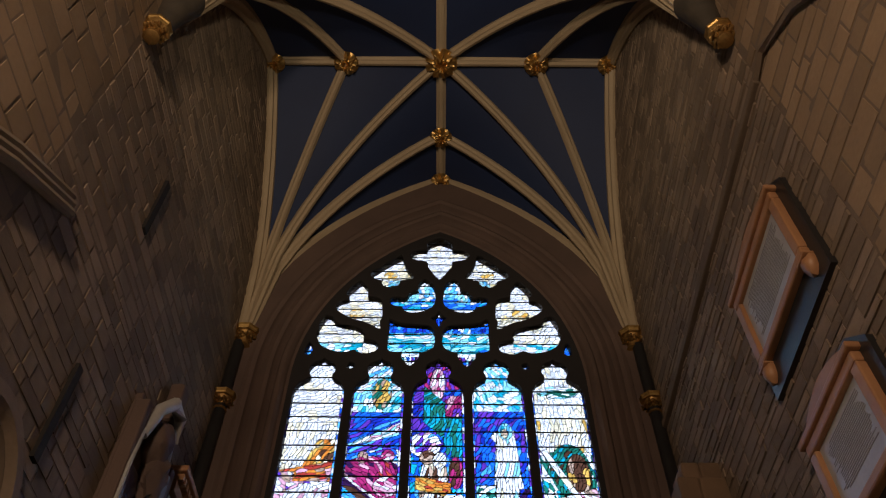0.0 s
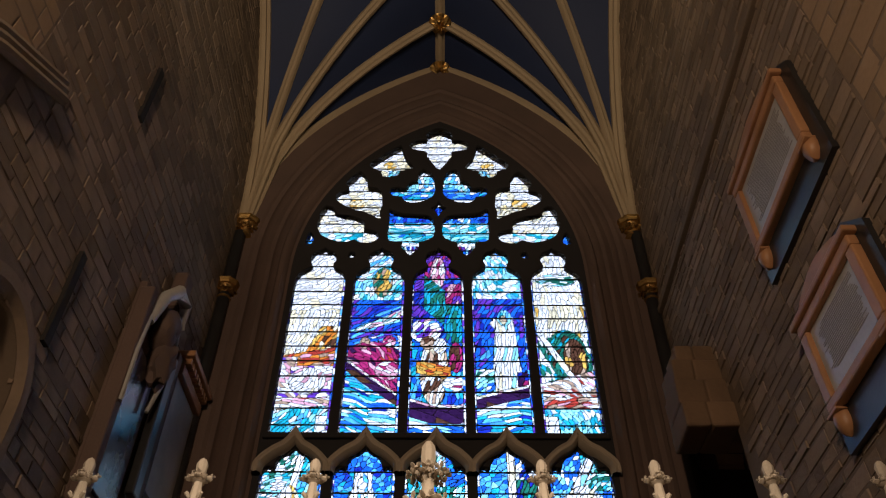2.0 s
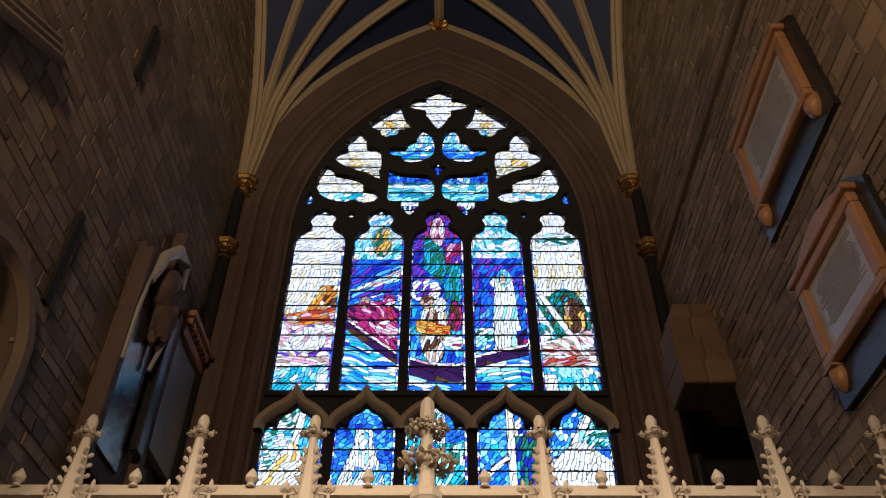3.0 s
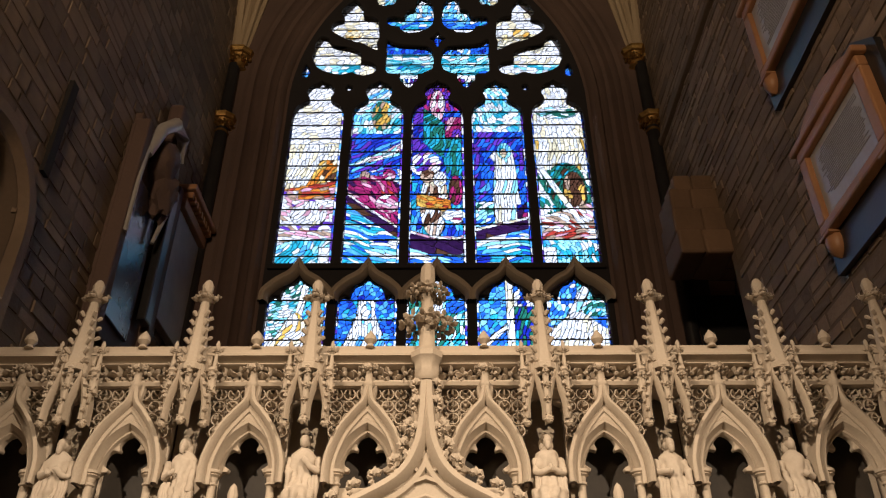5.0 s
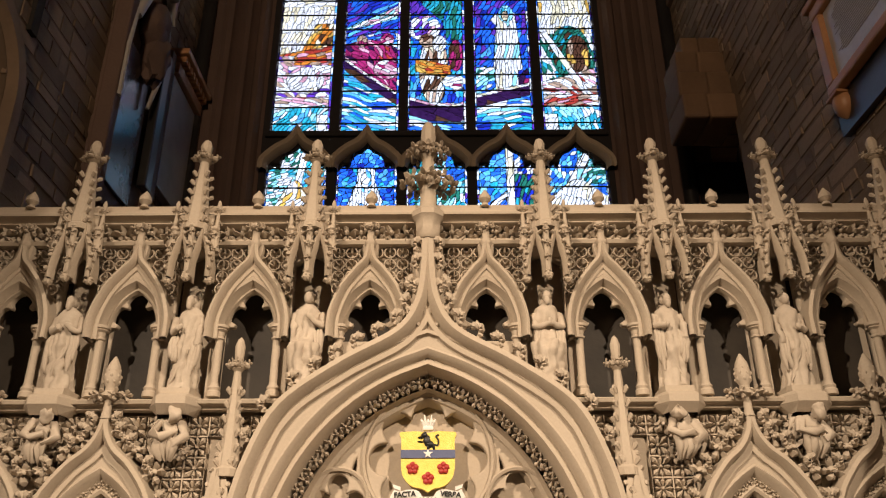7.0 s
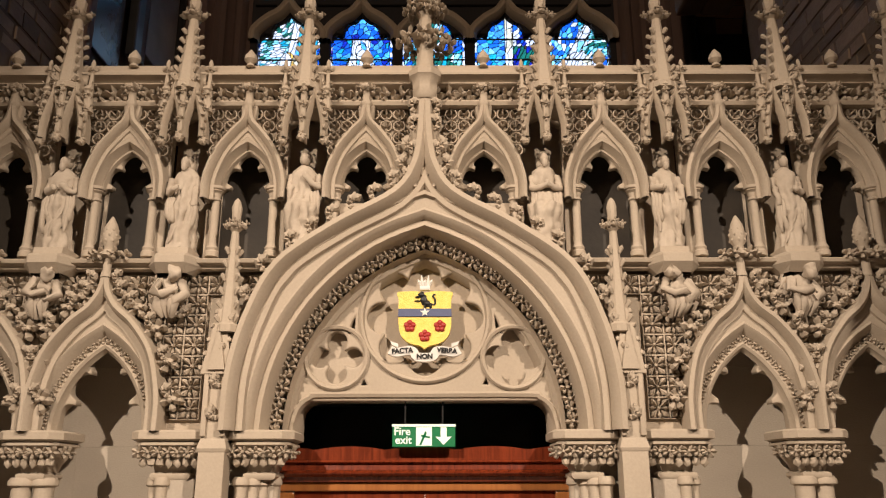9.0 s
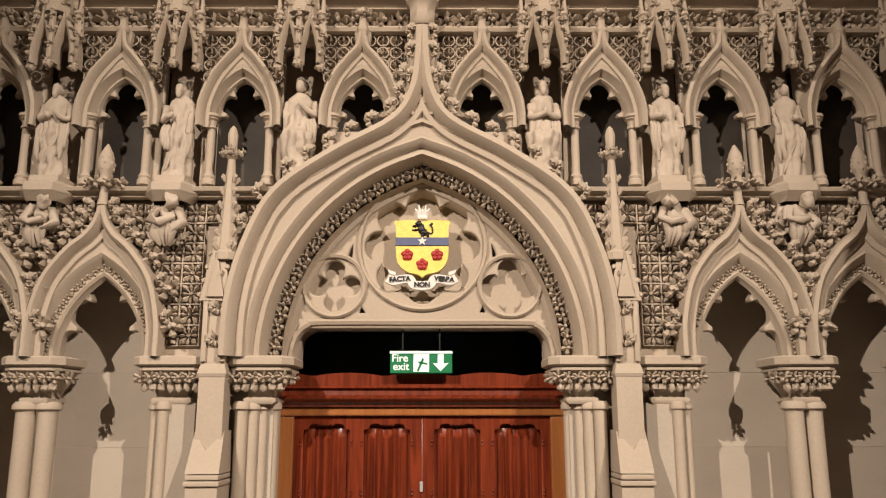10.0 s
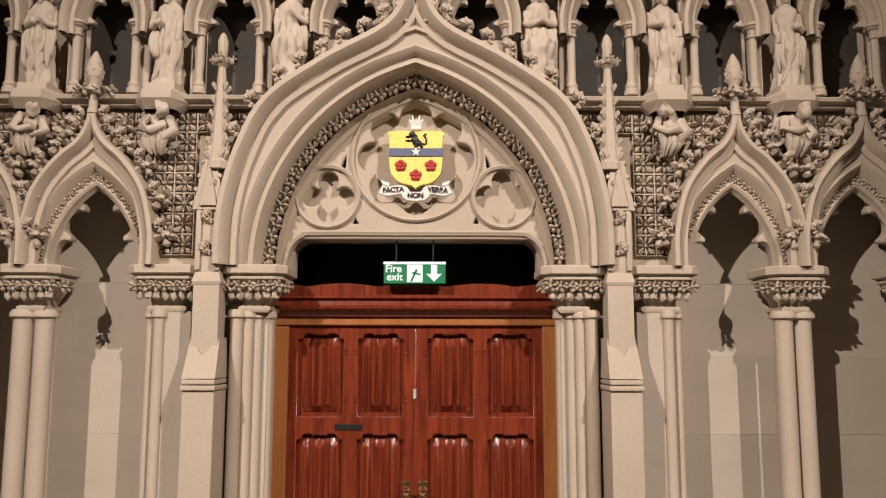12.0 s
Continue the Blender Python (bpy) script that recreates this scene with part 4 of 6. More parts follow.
def gilt_capital(x, y, z, r, seed, label):
    """An eight-sided gilded slab with a hollow edge over a bell of dull gilded leaves."""
    cap = thing("gilt_capital", label, "capital", (x, y, z), "gilded corner capitals")
    part("slab", lathe(bmesh.new(), 0, 0, [(r * 0.8, 0.0), (r * 0.98, r * 0.06), (r * 1.02, r * 0.16), (r * 0.95, r * 0.22), (r * 1.06, r * 0.34), (r * 1.1, r * 0.5), (r * 0.9, r * 0.52)], 8, math.pi / 8), GOLD, cap, "bright gilded slab")
    bm = lathe(bmesh.new(), 0, 0, [(r * 0.45, -r * 1.3), (r * 0.62, -r * 1.2), (r * 0.6, -r * 1.05), (r * 0.5, -r), (r * 0.55, -r * 0.5), (r * 0.8, r * 0.02)], 10)
    for k in range(8):
        a = 2 * math.pi * (k + 0.5) / 8
        leaf_knot(bm, math.cos(a) * r * 0.68, math.sin(a) * r * 0.68, -r * 0.42, r * 0.36, seed + k, 5)
    part("bell", bm, DARKGILT, cap, "dull gilded bell of carved leaves", True)
    return cap


for sx in (-1, 1):
    # Added to cover the cut rib feet; dark colour keeps it looking unlit.
    part("springing_block", lathe(bmesh.new(), sx * 3.06, 3.32, [(0.08, 10.55), (0.1, 10.75), (0.17, 11.15), (0.27, 11.62)], 14), DARKPANEL, vault, "dark block added to cover the cut rib feet", True)
    gilt_capital(sx * 3.02, 8.55, 11.3, 0.2, 5, "gilded octagonal capital at the springing of the vault ribs")
    gilt_capital(sx * 3.06, 8.5, 9.95, 0.17, 9, "gilded carved capital on a corner shaft")
    gilt_capital(sx * 3.04, 3.25, 10.5, 0.15, 14, "gilded octagonal capital high on the rubble wall")
    bm = bmesh.new()
    lathe(bm, sx * 3.06, 8.5, [(0.09, 6.0), (0.09, 11.1)], 10)
    tagged(part("corner_shaft", bm, BLACK, None, "", True), "slender dark shaft in the corner beside the window", "shaft", "corner shafts")


# ---------- the stone screen ----------
F = 4.4  # its face
M = 0.69  # its bay
screen = thing("stone_screen", "pale carved gothic stone screen with arcades, niches and pinnacles", "screen")


def bar(z, profile, x0=-3.15, x1=3.15):
    return loft([(x0, z), (x1, z)], profile)


# arch of the doorway
DOOR = arch(0, 2.21, 2.21, 0.70, 0.96, 18)
door_prof = [(-0.0, F + 0.42), (-0.0, F + 0.25), (0.03, F + 0.2), (0.055, F + 0.2), (0.07, F + 0.16), (0.07, F + 0.13), (0.078, F + 0.17), (0.095, F + 0.19), (0.125, F + 0.17), (0.138, F + 0.08), (0.15, F + 0.02), (0.165, F - 0.01), (0.185, F - 0.0), (0.2, F + 0.01), (0.215, F - 0.03), (0.24, F - 0.05), (0.265, F - 0.04), (0.28, F + 0.0), (0.3, F - 0.02), (0.32, F - 0.07), (0.34, F - 0.07), (0.35, F - 0.03), (0.35, F + 0.05)]
part("door_arch", loft(DOOR, door_prof), STONE, screen, "deeply moulded pointed stone arch over the doorway", True)
OGEE = smooth_path([(-1.03, 2.21), (-1.02, 2.5), (-0.95, 2.8), (-0.80, 3.1), (-0.49, 3.33), (-0.17, 3.51), (-0.055, 3.68), (-0.02, 3.88), (-0.012, 4.09)], 6)
OGEE_FULL = OGEE + [(-x, z) for x, z in OGEE[::-1]]
inner_edge = offset(DOOR, 0.25)
panel = [p for p in OGEE_FULL] + [p for p in inner_edge[::-1]]
plate("ogee_panel", panel, [], F - 0.045, F + 0.1, STONE, screen, 0.0, "smooth stone field under the ogee hood")
hood_prof = [(-0.10, F - 0.04), (-0.09, F - 0.07), (-0.065, F - 0.075), (-0.05, F - 0.06), (-0.04, F - 0.1), (-0.01, F - 0.13), (0.02, F - 0.12), (0.03, F - 0.08), (0.03, F + 0.09)]
part("ogee_hood", loft(OGEE, hood_prof), STONE, screen, "ogee hood moulding rising to the finial", True)
part("ogee_hood", loft([(-x, z) for x, z in OGEE[::-1]], hood_prof), STONE, screen, "", True)

# lower spandrels and the niche storey
SIDE = [s * x for s in (-1, 1) for x in (1.74, 2.43)]
for s in (-1, 1):
    flank = [(x, z) for x, z in offset(DOOR, 0.22)[:19] if z <= 3.12]
    feet = [(-3.15, 2.2)]
    for c in (-2.43, -1.74):
        feet += arch(c, 2.2, 2.21, 0.28, 0.50)
    piece = feet + [(flank[0][0], 2.2)] + flank + [(flank[-1][0] + 0.02, 3.12), (-3.15, 3.12)]
    plate("spandrel_wall", [(-s * x, z) for x, z in piece], [], F + 0.055, F + 0.2, STONE, screen)
NICHE = [s * (0.345 + M * k) for s in (-1, 1) for k in range(4)]
STAT = [s * M * k for s in (-1, 1) for k in (1, 2, 3, 4)]


def below_ogee(x, z):
    for (x0, z0), (x1, z1) in zip(OGEE, OGEE[1:]):
        if x0 <= -abs(x) <= x1:
            return z < z0 + (z1 - z0) * (-abs(x) - x0) / max(1e-6, x1 - x0)
    return False


top_holes = [arch(x, 3.17 if abs(x) > 0.6 else 3.5, 3.58, 0.165, 0.28, 8) for x in NICHE] + [[(x - 0.12, 3.17), (x + 0.12, 3.17), (x + 0.12, 4.0), (x, 4.06), (x - 0.12, 4.0)] for x in STAT if abs(x) < 3]
crown = [(x, z) for x, z in offset(DOOR, 0.22) if z > 3.12]
plate("niche_wall", [(-3.15, 3.12)] + [(crown[0][0] - 0.02, 3.12)] + crown + [(crown[-1][0] + 0.02, 3.12), (3.15, 3.12), (3.15, 4.25), (-3.15, 4.25)], top_holes, F + 0.06, F + 0.14, STONE, screen)
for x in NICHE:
    part("niche_back", new_box(x - 0.19, x + 0.19, F + 0.26, F + 0.3, 3.12 if abs(x) > 0.6 else 3.36, 3.95), DARKPANEL, screen, "dark mottled panel at the back of the niche")
for x in STAT:
    part("statue_back", new_box(x - 0.15, x + 0.15, F + 0.26, F + 0.3, 3.12 if abs(x) > 1 else 3.2, 4.1), STONE, screen)
for x0, x1, z0 in ((-3.15, -0.8, 3.12), (-0.8, 0.8, 3.3), (0.8, 3.15, 3.12)):
    part("screen_core", new_box(x0, x1, F + 0.3, F + 0.5, z0, 4.26), STONE, screen)

# string courses and cornice
part("shelf_string", bar(3.12, [(-0.035, F + 0.03), (-0.032, F - 0.02), (-0.015, F - 0.03), (-0.006, F - 0.06), (0.012, F - 0.068), (0.018, F - 0.06), (0.026, F - 0.03), (0.05, F + 0.14)], -3.15, -0.79), STONE, screen, "", True)
part("shelf_string", bar(3.12, [(-0.035, F + 0.03), (-0.032, F - 0.02), (-0.015, F - 0.03), (-0.006, F - 0.06), (0.012, F - 0.068), (0.018, F - 0.06), (0.026, F - 0.03), (0.05, F + 0.14)], 0.79, 3.15), STONE, screen, "", True)
part("frieze_string", bar(4.1, [(-0.02, F + 0.03), (-0.015, F - 0.02), (0.005, F - 0.03), (0.02, F - 0.02), (0.025, F + 0.03)]), STONE, screen, "", True)
part("cornice", bar(4.2, [(0.0, F + 0.03), (0.0, F - 0.03), (0.012, F - 0.05), (0.02, F - 0.045), (0.035, F - 0.07), (0.045, F - 0.1), (0.06, F - 0.1), (0.07, F - 0.07), (0.12, F - 0.05), (0.13, F - 0.05), (0.135, F + 0.5), (0.0, F + 0.5)]), STONE, screen, "moulded cornice along the top", True)

# ---- carved pieces, each built once and then repeated on the same mesh ----
KNOTS = [part("leaf_knot", leaf_knot(bmesh.new(), 0, 0, 0, 1, s, 5), STONE, screen, "", True) for s in (1, 2, 3, 4)]
for i, k in enumerate(KNOTS):
    k.matrix_basis = Matrix.LocRotScale((-3.1 + 0.09 * i, F + 0.0, 4.155), None, (0.042, 0.045, 0.042))
rk = random.Random(8)


def knot(x, y, z, r, flat=1.0):
    return again(rk.choice(KNOTS), x, y, z, 0, rk.uniform(0, 360), (r, r * flat, r))


for i in range(4, 69):
    knot(-3.1 + 0.09 * i, F - 0.005, 4.155, 0.055, 1.3)


def petal_tile():
    """A square of diaper work: eight petals and a centre on a sunk field in a flat border."""
    bm = bmesh.new()
    for a, b, c, d in ((-0.5, 0.5, -0.5, -0.465), (-0.5, 0.5, 0.465, 0.5), (-0.5, -0.465, -0.465, 0.465), (0.465, 0.5, -0.465, 0.465)):
        box(bm, a, b, -0.2, 0.1, c, d)
    for k in range(8):
        a = k * math.pi / 4
        c, s = math.cos(a), math.sin(a)
        out, wide = (0.58, 0.13) if k % 2 else (0.46, 0.085)
        ring = [bm.verts.new((c * u - s * w, y, s * u + c * w)) for u, w, y in ((0.07, 0, -0.12), (out * 0.72, wide, -0.24), (out, 0, -0.3), (out * 0.72, -wide, -0.24))]
        mid = bm.verts.new((c * out * 0.66, -0.36, s * out * 0.66))
        low = [bm.verts.new((v.co.x, 0.1, v.co.z)) for v in ring]
        for i in range(4):
            j = (i + 1) % 4
            bm.faces.new((ring[i], ring[j], mid))
            bm.faces.new((ring[j], ring[i], low[i], low[j]))
    lump(bm, 0, -0.14, 0, 0.11, 0.2, 0.11, 0.1, 0, 1)
    bmesh.ops.recalc_face_normals(bm, faces=bm.faces)
    return bm


def ring_tile():
    """A square of interlaced work: a raised ring crossed by four leaves."""
    bm = bmesh.new()
    ring = [(0.44 * math.cos(k * math.pi / 8), -0.22, 0.44 * math.sin(k * math.pi / 8)) for k in range(17)]
    tube(bm, ring, 0.06, 6)
    for k in range(4):
        a = math.pi / 4 + k * math.pi / 2
        leaf(bm, (0.06 * math.cos(a), -0.05, 0.06 * math.sin(a)), a, 0.42, 0.13, 0.24)
        leaf(bm, (0.62 * math.cos(a), -0.05, 0.62 * math.sin(a)), a + math.pi / 2, 0.2, 0.08, 0.2)
    lump(bm, 0, -0.2, 0, 0.1, 0.16, 0.1, 0.1, 0, 1)
    return bm


TILE = None
step = 0.1135
SIDE_OGEE = smooth_path([(-0.345, 2.21), (-0.34, 2.4), (-0.285, 2.62), (-0.175, 2.78), (-0.075, 2.87), (-0.022, 2.96), (-0.006, 3.05)], 6)


def in_side(x, z, grow=0.03):
    for c in SIDE:
        d = min(-abs(x - c), -0.007)
        if d > -0.39:
            for (x0, z0), (x1, z1) in zip(SIDE_OGEE, SIDE_OGEE[1:]):
                if x0 <= d <= x1 and z < z0 + (z1 - z0) * (d - x0) / max(1e-6, x1 - x0) + grow:
                    return True
            if d < SIDE_OGEE[0][0] and z < 2.35 and d > -0.36:
                return True
    return False


for s in (-1, 1):
    for i in range(20):
        for j in range(7):
            x, z = s * (0.916 + step * i), 2.329 + step * j
            if z > 3.06 or below_ogee(x, z) and abs(x) < 1.03 or in_side(x, z, 0.02) or abs(abs(x) - 1.09) < 0.07 and z < 2.9:
                continue
            if TILE is None:
                TILE = part("diaper_tile", petal_tile(), STONE, screen)
                TILE.matrix_basis = Matrix.LocRotScale((x, F + 0.055, z), None, (step, 0.12, step))
            else:
                again(TILE, x, F + 0.055, z, 0, 0, (step, 0.12, step))
# leafy carving in the rest of the spandrels and above the niches
for s in (-1, 1):
    for i in range(16):
        for j in range(6):
            x, z = s * (1.5 + 0.1 * i + rk.uniform(-0.03, 0.03)), 2.34 + 0.13 * j + rk.uniform(-0.03, 0.03)
            if z < 3.05 and not in_side(x, z, 0.05) and abs(x) < 3.1 and rk.random() < 0.6:
                knot(x, F + 0.015, z, rk.uniform(0.045, 0.065), 1.1)
NICHE_OGEE = smooth_path([(-0.225, 3.50), (-0.22, 3.64), (-0.165, 3.80), (-0.08, 3.92), (-0.024, 3.99), (-0.006, 4.1)], 6)
fine = 0.0767
LACE = part("lace_tile", ring_tile(), STONE, screen)
LACE.matrix_basis = Matrix.LocRotScale((NICHE[0] + 0.192, F + 0.05, 4.045), None, (fine, 0.13, fine))
for c in NICHE:
    for i in range(-4, 5):
        for j in range(4):
            dx, z = fine * (i + 0.5), 3.815 + fine * j
            up = max([z0 for (x0, z0), (x1, z1) in zip(NICHE_OGEE, NICHE_OGEE[1:]) if x0 <= min(-abs(dx), -0.007) <= x1] or [3.5])
            if z > up + 0.01 and abs(dx) < 0.22 and abs(c + dx) > 0.05 and not below_ogee(c + dx, z - 0.03):
                again(LACE, c + dx, F + 0.05, z, 0, rk.choice((0, 45)), (fine, 0.13, fine))


def crocket():
    """A fat stone leaf on a short stem, its head curling over, lobed and uneven."""
    bm = bmesh.new()
    pts = smooth_path([(0.02, 0.12, -0.3), (-0.08, 0.0, 0.08), (-0.14, -0.1, 0.38), (-0.02, -0.2, 0.66), (0.25, -0.28, 0.72), (0.45, -0.3, 0.55), (0.4, -0.3, 0.36)], 4)
    size = [along(k / 24, ((0, 0.2), (0.25, 0.13), (0.45, 0.17), (0.6, 0.24), (0.75, 0.25), (0.9, 0.2), (1, 0.09))) * (1 + 0.18 * math.sin(k * 1.9)) for k in range(25)]
    tube(bm, pts, [float(v) for v in size], 12)
    for v in bm.verts:
        q = v.co * 5.5
        v.co += Vector((noise.noise(q), noise.noise(q + Vector((7, 0, 0))), noise.noise(q + Vector((0, 9, 0))))) * 0.13
    return bm


CROCKET = part("crocket", crocket(), STONE, screen, "", True)
first, run = True, 0.05
for i in range(1, len(OGEE) - 6):
    (x0, z0), (x1, z1) = OGEE[i - 1], OGEE[i + 1]
    run += math.hypot(OGEE[i][0] - x0, OGEE[i][1] - z0)
    if run < 0.12:
        continue
    run = 0.0
    a = math.degrees(math.atan2(z1 - z0, x1 - x0))
    nx, nz = -(z1 - z0), x1 - x0
    L = math.hypot(nx, nz)
    r = 0.092 if OGEE[i][1] > 3.0 else 0.08
    for s in (-1, 1):
        m = Matrix.LocRotScale((s * (OGEE[i][0] + nx / L * 0.02), F - 0.075, OGEE[i][1] + nz / L * 0.02), Euler((0, radians(-a) * s, 0)), (r * s, r, r))
        if first:
            CROCKET.matrix_basis, first = m, False
        else:
            again(CROCKET).matrix_basis = m
for s in (-1, 1):
    for z in (3.62, 3.78, 3.94, 4.05):
        again(CROCKET, s * (0.045 + 0.25 * max(0, 3.72 - z)), F - 0.07, z - 0.04, 0, 35 * s, (-0.09 * s, 0.09, 0.09))
# leaves in the hollow of the doorway arch
band = offset(DOOR, 0.108)
acc = 0.0
for (x0, z0), (x1, z1) in zip(band, band[1:]):
    L = math.hypot(x1 - x0, z1 - z0)
    while acc < L:
        t = acc / L
        knot(x0 + (x1 - x0) * t, F + 0.115, z0 + (z1 - z0) * t, 0.04, 1.3)
        acc += 0.06
    acc -= L

# ---- side arcade ----
hood2 = [(-0.075, F + 0.0), (-0.07, F - 0.03), (-0.05, F - 0.035), (-0.035, F - 0.03), (-0.03, F - 0.06), (-0.01, F - 0.085), (0.012, F - 0.08), (0.02, F - 0.05), (0.02, F + 0.09)]
ord2 = [(0.07, F - 0.01), (0.055, F - 0.025), (0.035, F - 0.01), (0.02, F + 0.02), (-0.005, F + 0.04), (-0.03, F + 0.03), (-0.045, F + 0.04), (-0.05, F + 0.07), (-0.06, F + 0.08)]
cusp = smooth_path([(-0.235, 2.1), (-0.235, 2.29), (-0.2, 2.36), (-0.15, 2.365)], 4) + smooth_path([(-0.15, 2.375), (-0.19, 2.42), (-0.185, 2.5), (-0.13, 2.535), (-0.085, 2.53)], 4) + smooth_path([(-0.085, 2.54), (-0.108, 2.59), (-0.07, 2.645), (0, 2.67)], 4)
for c in SIDE:
    part("arcade_hood", loft(shift(SIDE_OGEE, c), hood2), STONE, screen, "", True)
    part("arcade_hood", loft([(c - x, z) for x, z in SIDE_OGEE[::-1]], hood2), STONE, screen, "", True)
    path = arch(c, 2.21, 2.21, 0.285, 0.50, 12)
    field2 = shift(SIDE_OGEE, c) + [(c - x, z) for x, z in SIDE_OGEE[::-1]]
    plate("arcade_field", field2 + offset(path, 0.065)[::-1], [], F - 0.014, F + 0.07, STONE, screen)
    part("arcade_arch", loft(path, ord2), STONE, screen, "", True)
    plate("cusping", offset(arch(c, 2.1, 2.21, 0.25, 0.475, 10), 0.01) + shift(mirror(cusp), c)[::-1], [], F + 0.08, F + 0.16, STONE, screen, 0.008)
    b2, acc = offset(path, 0.005), 0.0
    for (x0, z0), (x1, z1) in zip(b2, b2[1:]):
        L = math.hypot(x1 - x0, z1 - z0)
        while acc < L:
            t = acc / L
            knot(x0 + (x1 - x0) * t, F + 0.035, z0 + (z1 - z0) * t, 0.027)
            acc += 0.036
        acc -= L
    for i in range(5, len(SIDE_OGEE) - 5, 5):
        (x0, z0), (x1, z1) = SIDE_OGEE[i - 1], SIDE_OGEE[i + 1]
        L = math.hypot(x1 - x0, z1 - z0)
        dx, dz = SIDE_OGEE[i][0] - (z1 - z0) / L * 0.065, SIDE_OGEE[i][1] + (x1 - x0) / L * 0.065
        if abs(c + dx) > 3.15:
            continue
        for s in (-1, 1):
            knot(c + s * dx, F - 0.035, dz, 0.06, 1.0)
            again(CROCKET, c + s * (dx - 0.01), F - 0.06, dz + 0.015, 0, 50 * s, (-0.075 * s, 0.085, 0.075))


def finial(h, r):
    """A pinecone bud above a collar of leaves on a short moulded stem."""
    bm = bmesh.new()
    lathe(bm, 0, 0, [(r * 0.55, 0), (r * 0.4, h * 0.12), (r * 0.4, h * 0.3), (r * 0.95, h * 0.34), (r * 0.95, h * 0.38), (r * 0.5, h * 0.44), (r * 0.5, h * 0.5), (r * 0.75, h * 0.56), (r * 0.8, h * 0.66), (r * 0.6, h * 0.84), (r * 0.2, h * 0.97), (0.004, h)], 10)
    for k in range(6):
        a = 2 * math.pi * k / 6
        leaf_knot(bm, math.cos(a) * r * 1.5, math.sin(a) * r * 0.9, h * 0.36, r * 0.62, k, 5)
    for j in range(4):
        for k in range(7):
            a = 2 * math.pi * (k + 0.5 * (j % 2)) / 7
            rr = r * (0.72, 0.76, 0.62, 0.42)[j]
            lump(bm, math.cos(a) * rr, math.sin(a) * rr, h * (0.58 + 0.09 * j), r * 0.14, r * 0.14, r * 0.2, 0.1, k, 1)
    return bm


FIN = part("bud_finial", finial(0.35, 0.058), STONE, screen, "leafy bud finial", True)
FIN.location = (1.74, F - 0.06, 3.03)
for c in (-1.74, 2.43, -2.43):
    again(FIN, c, F - 0.06, 3.03)

# ---- niches ----
hood3 = [(-0.06, F + 0.01), (-0.055, F - 0.015), (-0.04, F - 0.02), (-0.03, F - 0.015), (-0.022, F - 0.045), (-0.005, F - 0.06), (0.012, F - 0.05), (0.015, F + 0.08)]
ord3 = [(0.04, F + 0.005), (0.03, F - 0.005), (0.012, F + 0.0), (0.0, F + 0.03), (-0.012, F + 0.05), (-0.025, F + 0.045), (-0.032, F + 0.07)]
cusp3 = smooth_path([(-0.155, 3.575), (-0.135, 3.598), (-0.105, 3.6)], 3) + smooth_path([(-0.1, 3.61), (-0.135, 3.64), (-0.124, 3.7), (-0.09, 3.728), (-0.058, 3.722)], 3) + smooth_path([(-0.056, 3.729), (-0.066, 3.76), (-0.038, 3.803), (0, 3.82)], 3)
COLUMN = None


def shaft(z0, z1, r):
    """A little column with moulded base and capital."""
    h = z1 - z0
    return lathe(bmesh.new(), 0, 0, [(r * 1.7, z0), (r * 1.7, z0 + r * 1.2), (r * 1.35, z0 + r * 1.6), (r * 1.55, z0 + r * 2.2), (r * 1.05, z0 + r * 3), (r, z0 + r * 3.6), (r, z1 - r * 4), (r * 1.4, z1 - r * 3.7), (r * 1.4, z1 - r * 3.3), (r * 1.05, z1 - r * 3.1), (r * 1.3, z1 - r * 1.9), (r * 1.95, z1 - r * 1.4), (r * 1.6, z1 - r * 1.1), (r * 2.1, z1 - r * 0.8), (r * 2.1, z1 - r * 0.1), (r * 1.7, z1)], 12)


for c in NICHE:
    pieces = [(shift(NICHE_OGEE, c), hood3), ([(c - x, z) for x, z in NICHE_OGEE[::-1]], hood3)]
    for path, prof3 in pieces:
        part("niche_hood", loft(path, prof3), STONE, screen, "", True)
    field3 = shift(NICHE_OGEE, c) + [(c - x, z) for x, z in NICHE_OGEE[::-1]]
    plate("niche_field", field3 + offset(arch(c, 3.5, 3.58, 0.165, 0.27, 9), 0.035)[::-1], [], F - 0.004, F + 0.07, STONE, screen)
    part("niche_arch", loft(arch(c, 3.56, 3.58, 0.165, 0.27, 9), ord3), STONE, screen, "", True)
    plate("niche_cusping", offset(arch(c, 3.57, 3.58, 0.163, 0.265, 9), 0.004) + shift(mirror(cusp3), c)[::-1], [], F + 0.07, F + 0.12, STONE, screen, 0.006)
    for s in (-1, 1):
        if abs(c + s * 0.165) < 0.3:
            part("niche_column", shaft(3.40, 3.59, 0.023), STONE, screen, "", True).location = (c + s * 0.165, F + 0.03, 0)
        elif COLUMN is None:
            COLUMN = part("niche_column", shaft(3.17, 3.59, 0.023), STONE, screen, "", True)
            COLUMN.location = (c + s * 0.165, F + 0.03, 0)
        else:
            again(COLUMN, c + s * 0.165, F + 0.03, 0)
    # bud on the cornice
bud = part("cornice_bud", lathe(bmesh.new(), 0, 0, [(0.03, 0), (0.018, 0.02), (0.04, 0.045), (0.036, 0.07), (0.015, 0.1), (0.003, 0.115)], 8), STONE, screen, "", True)
bud.location = (NICHE[0], F - 0.06, 4.315)
for c in NICHE[1:]:
    again(bud, c, F - 0.06, 4.315)
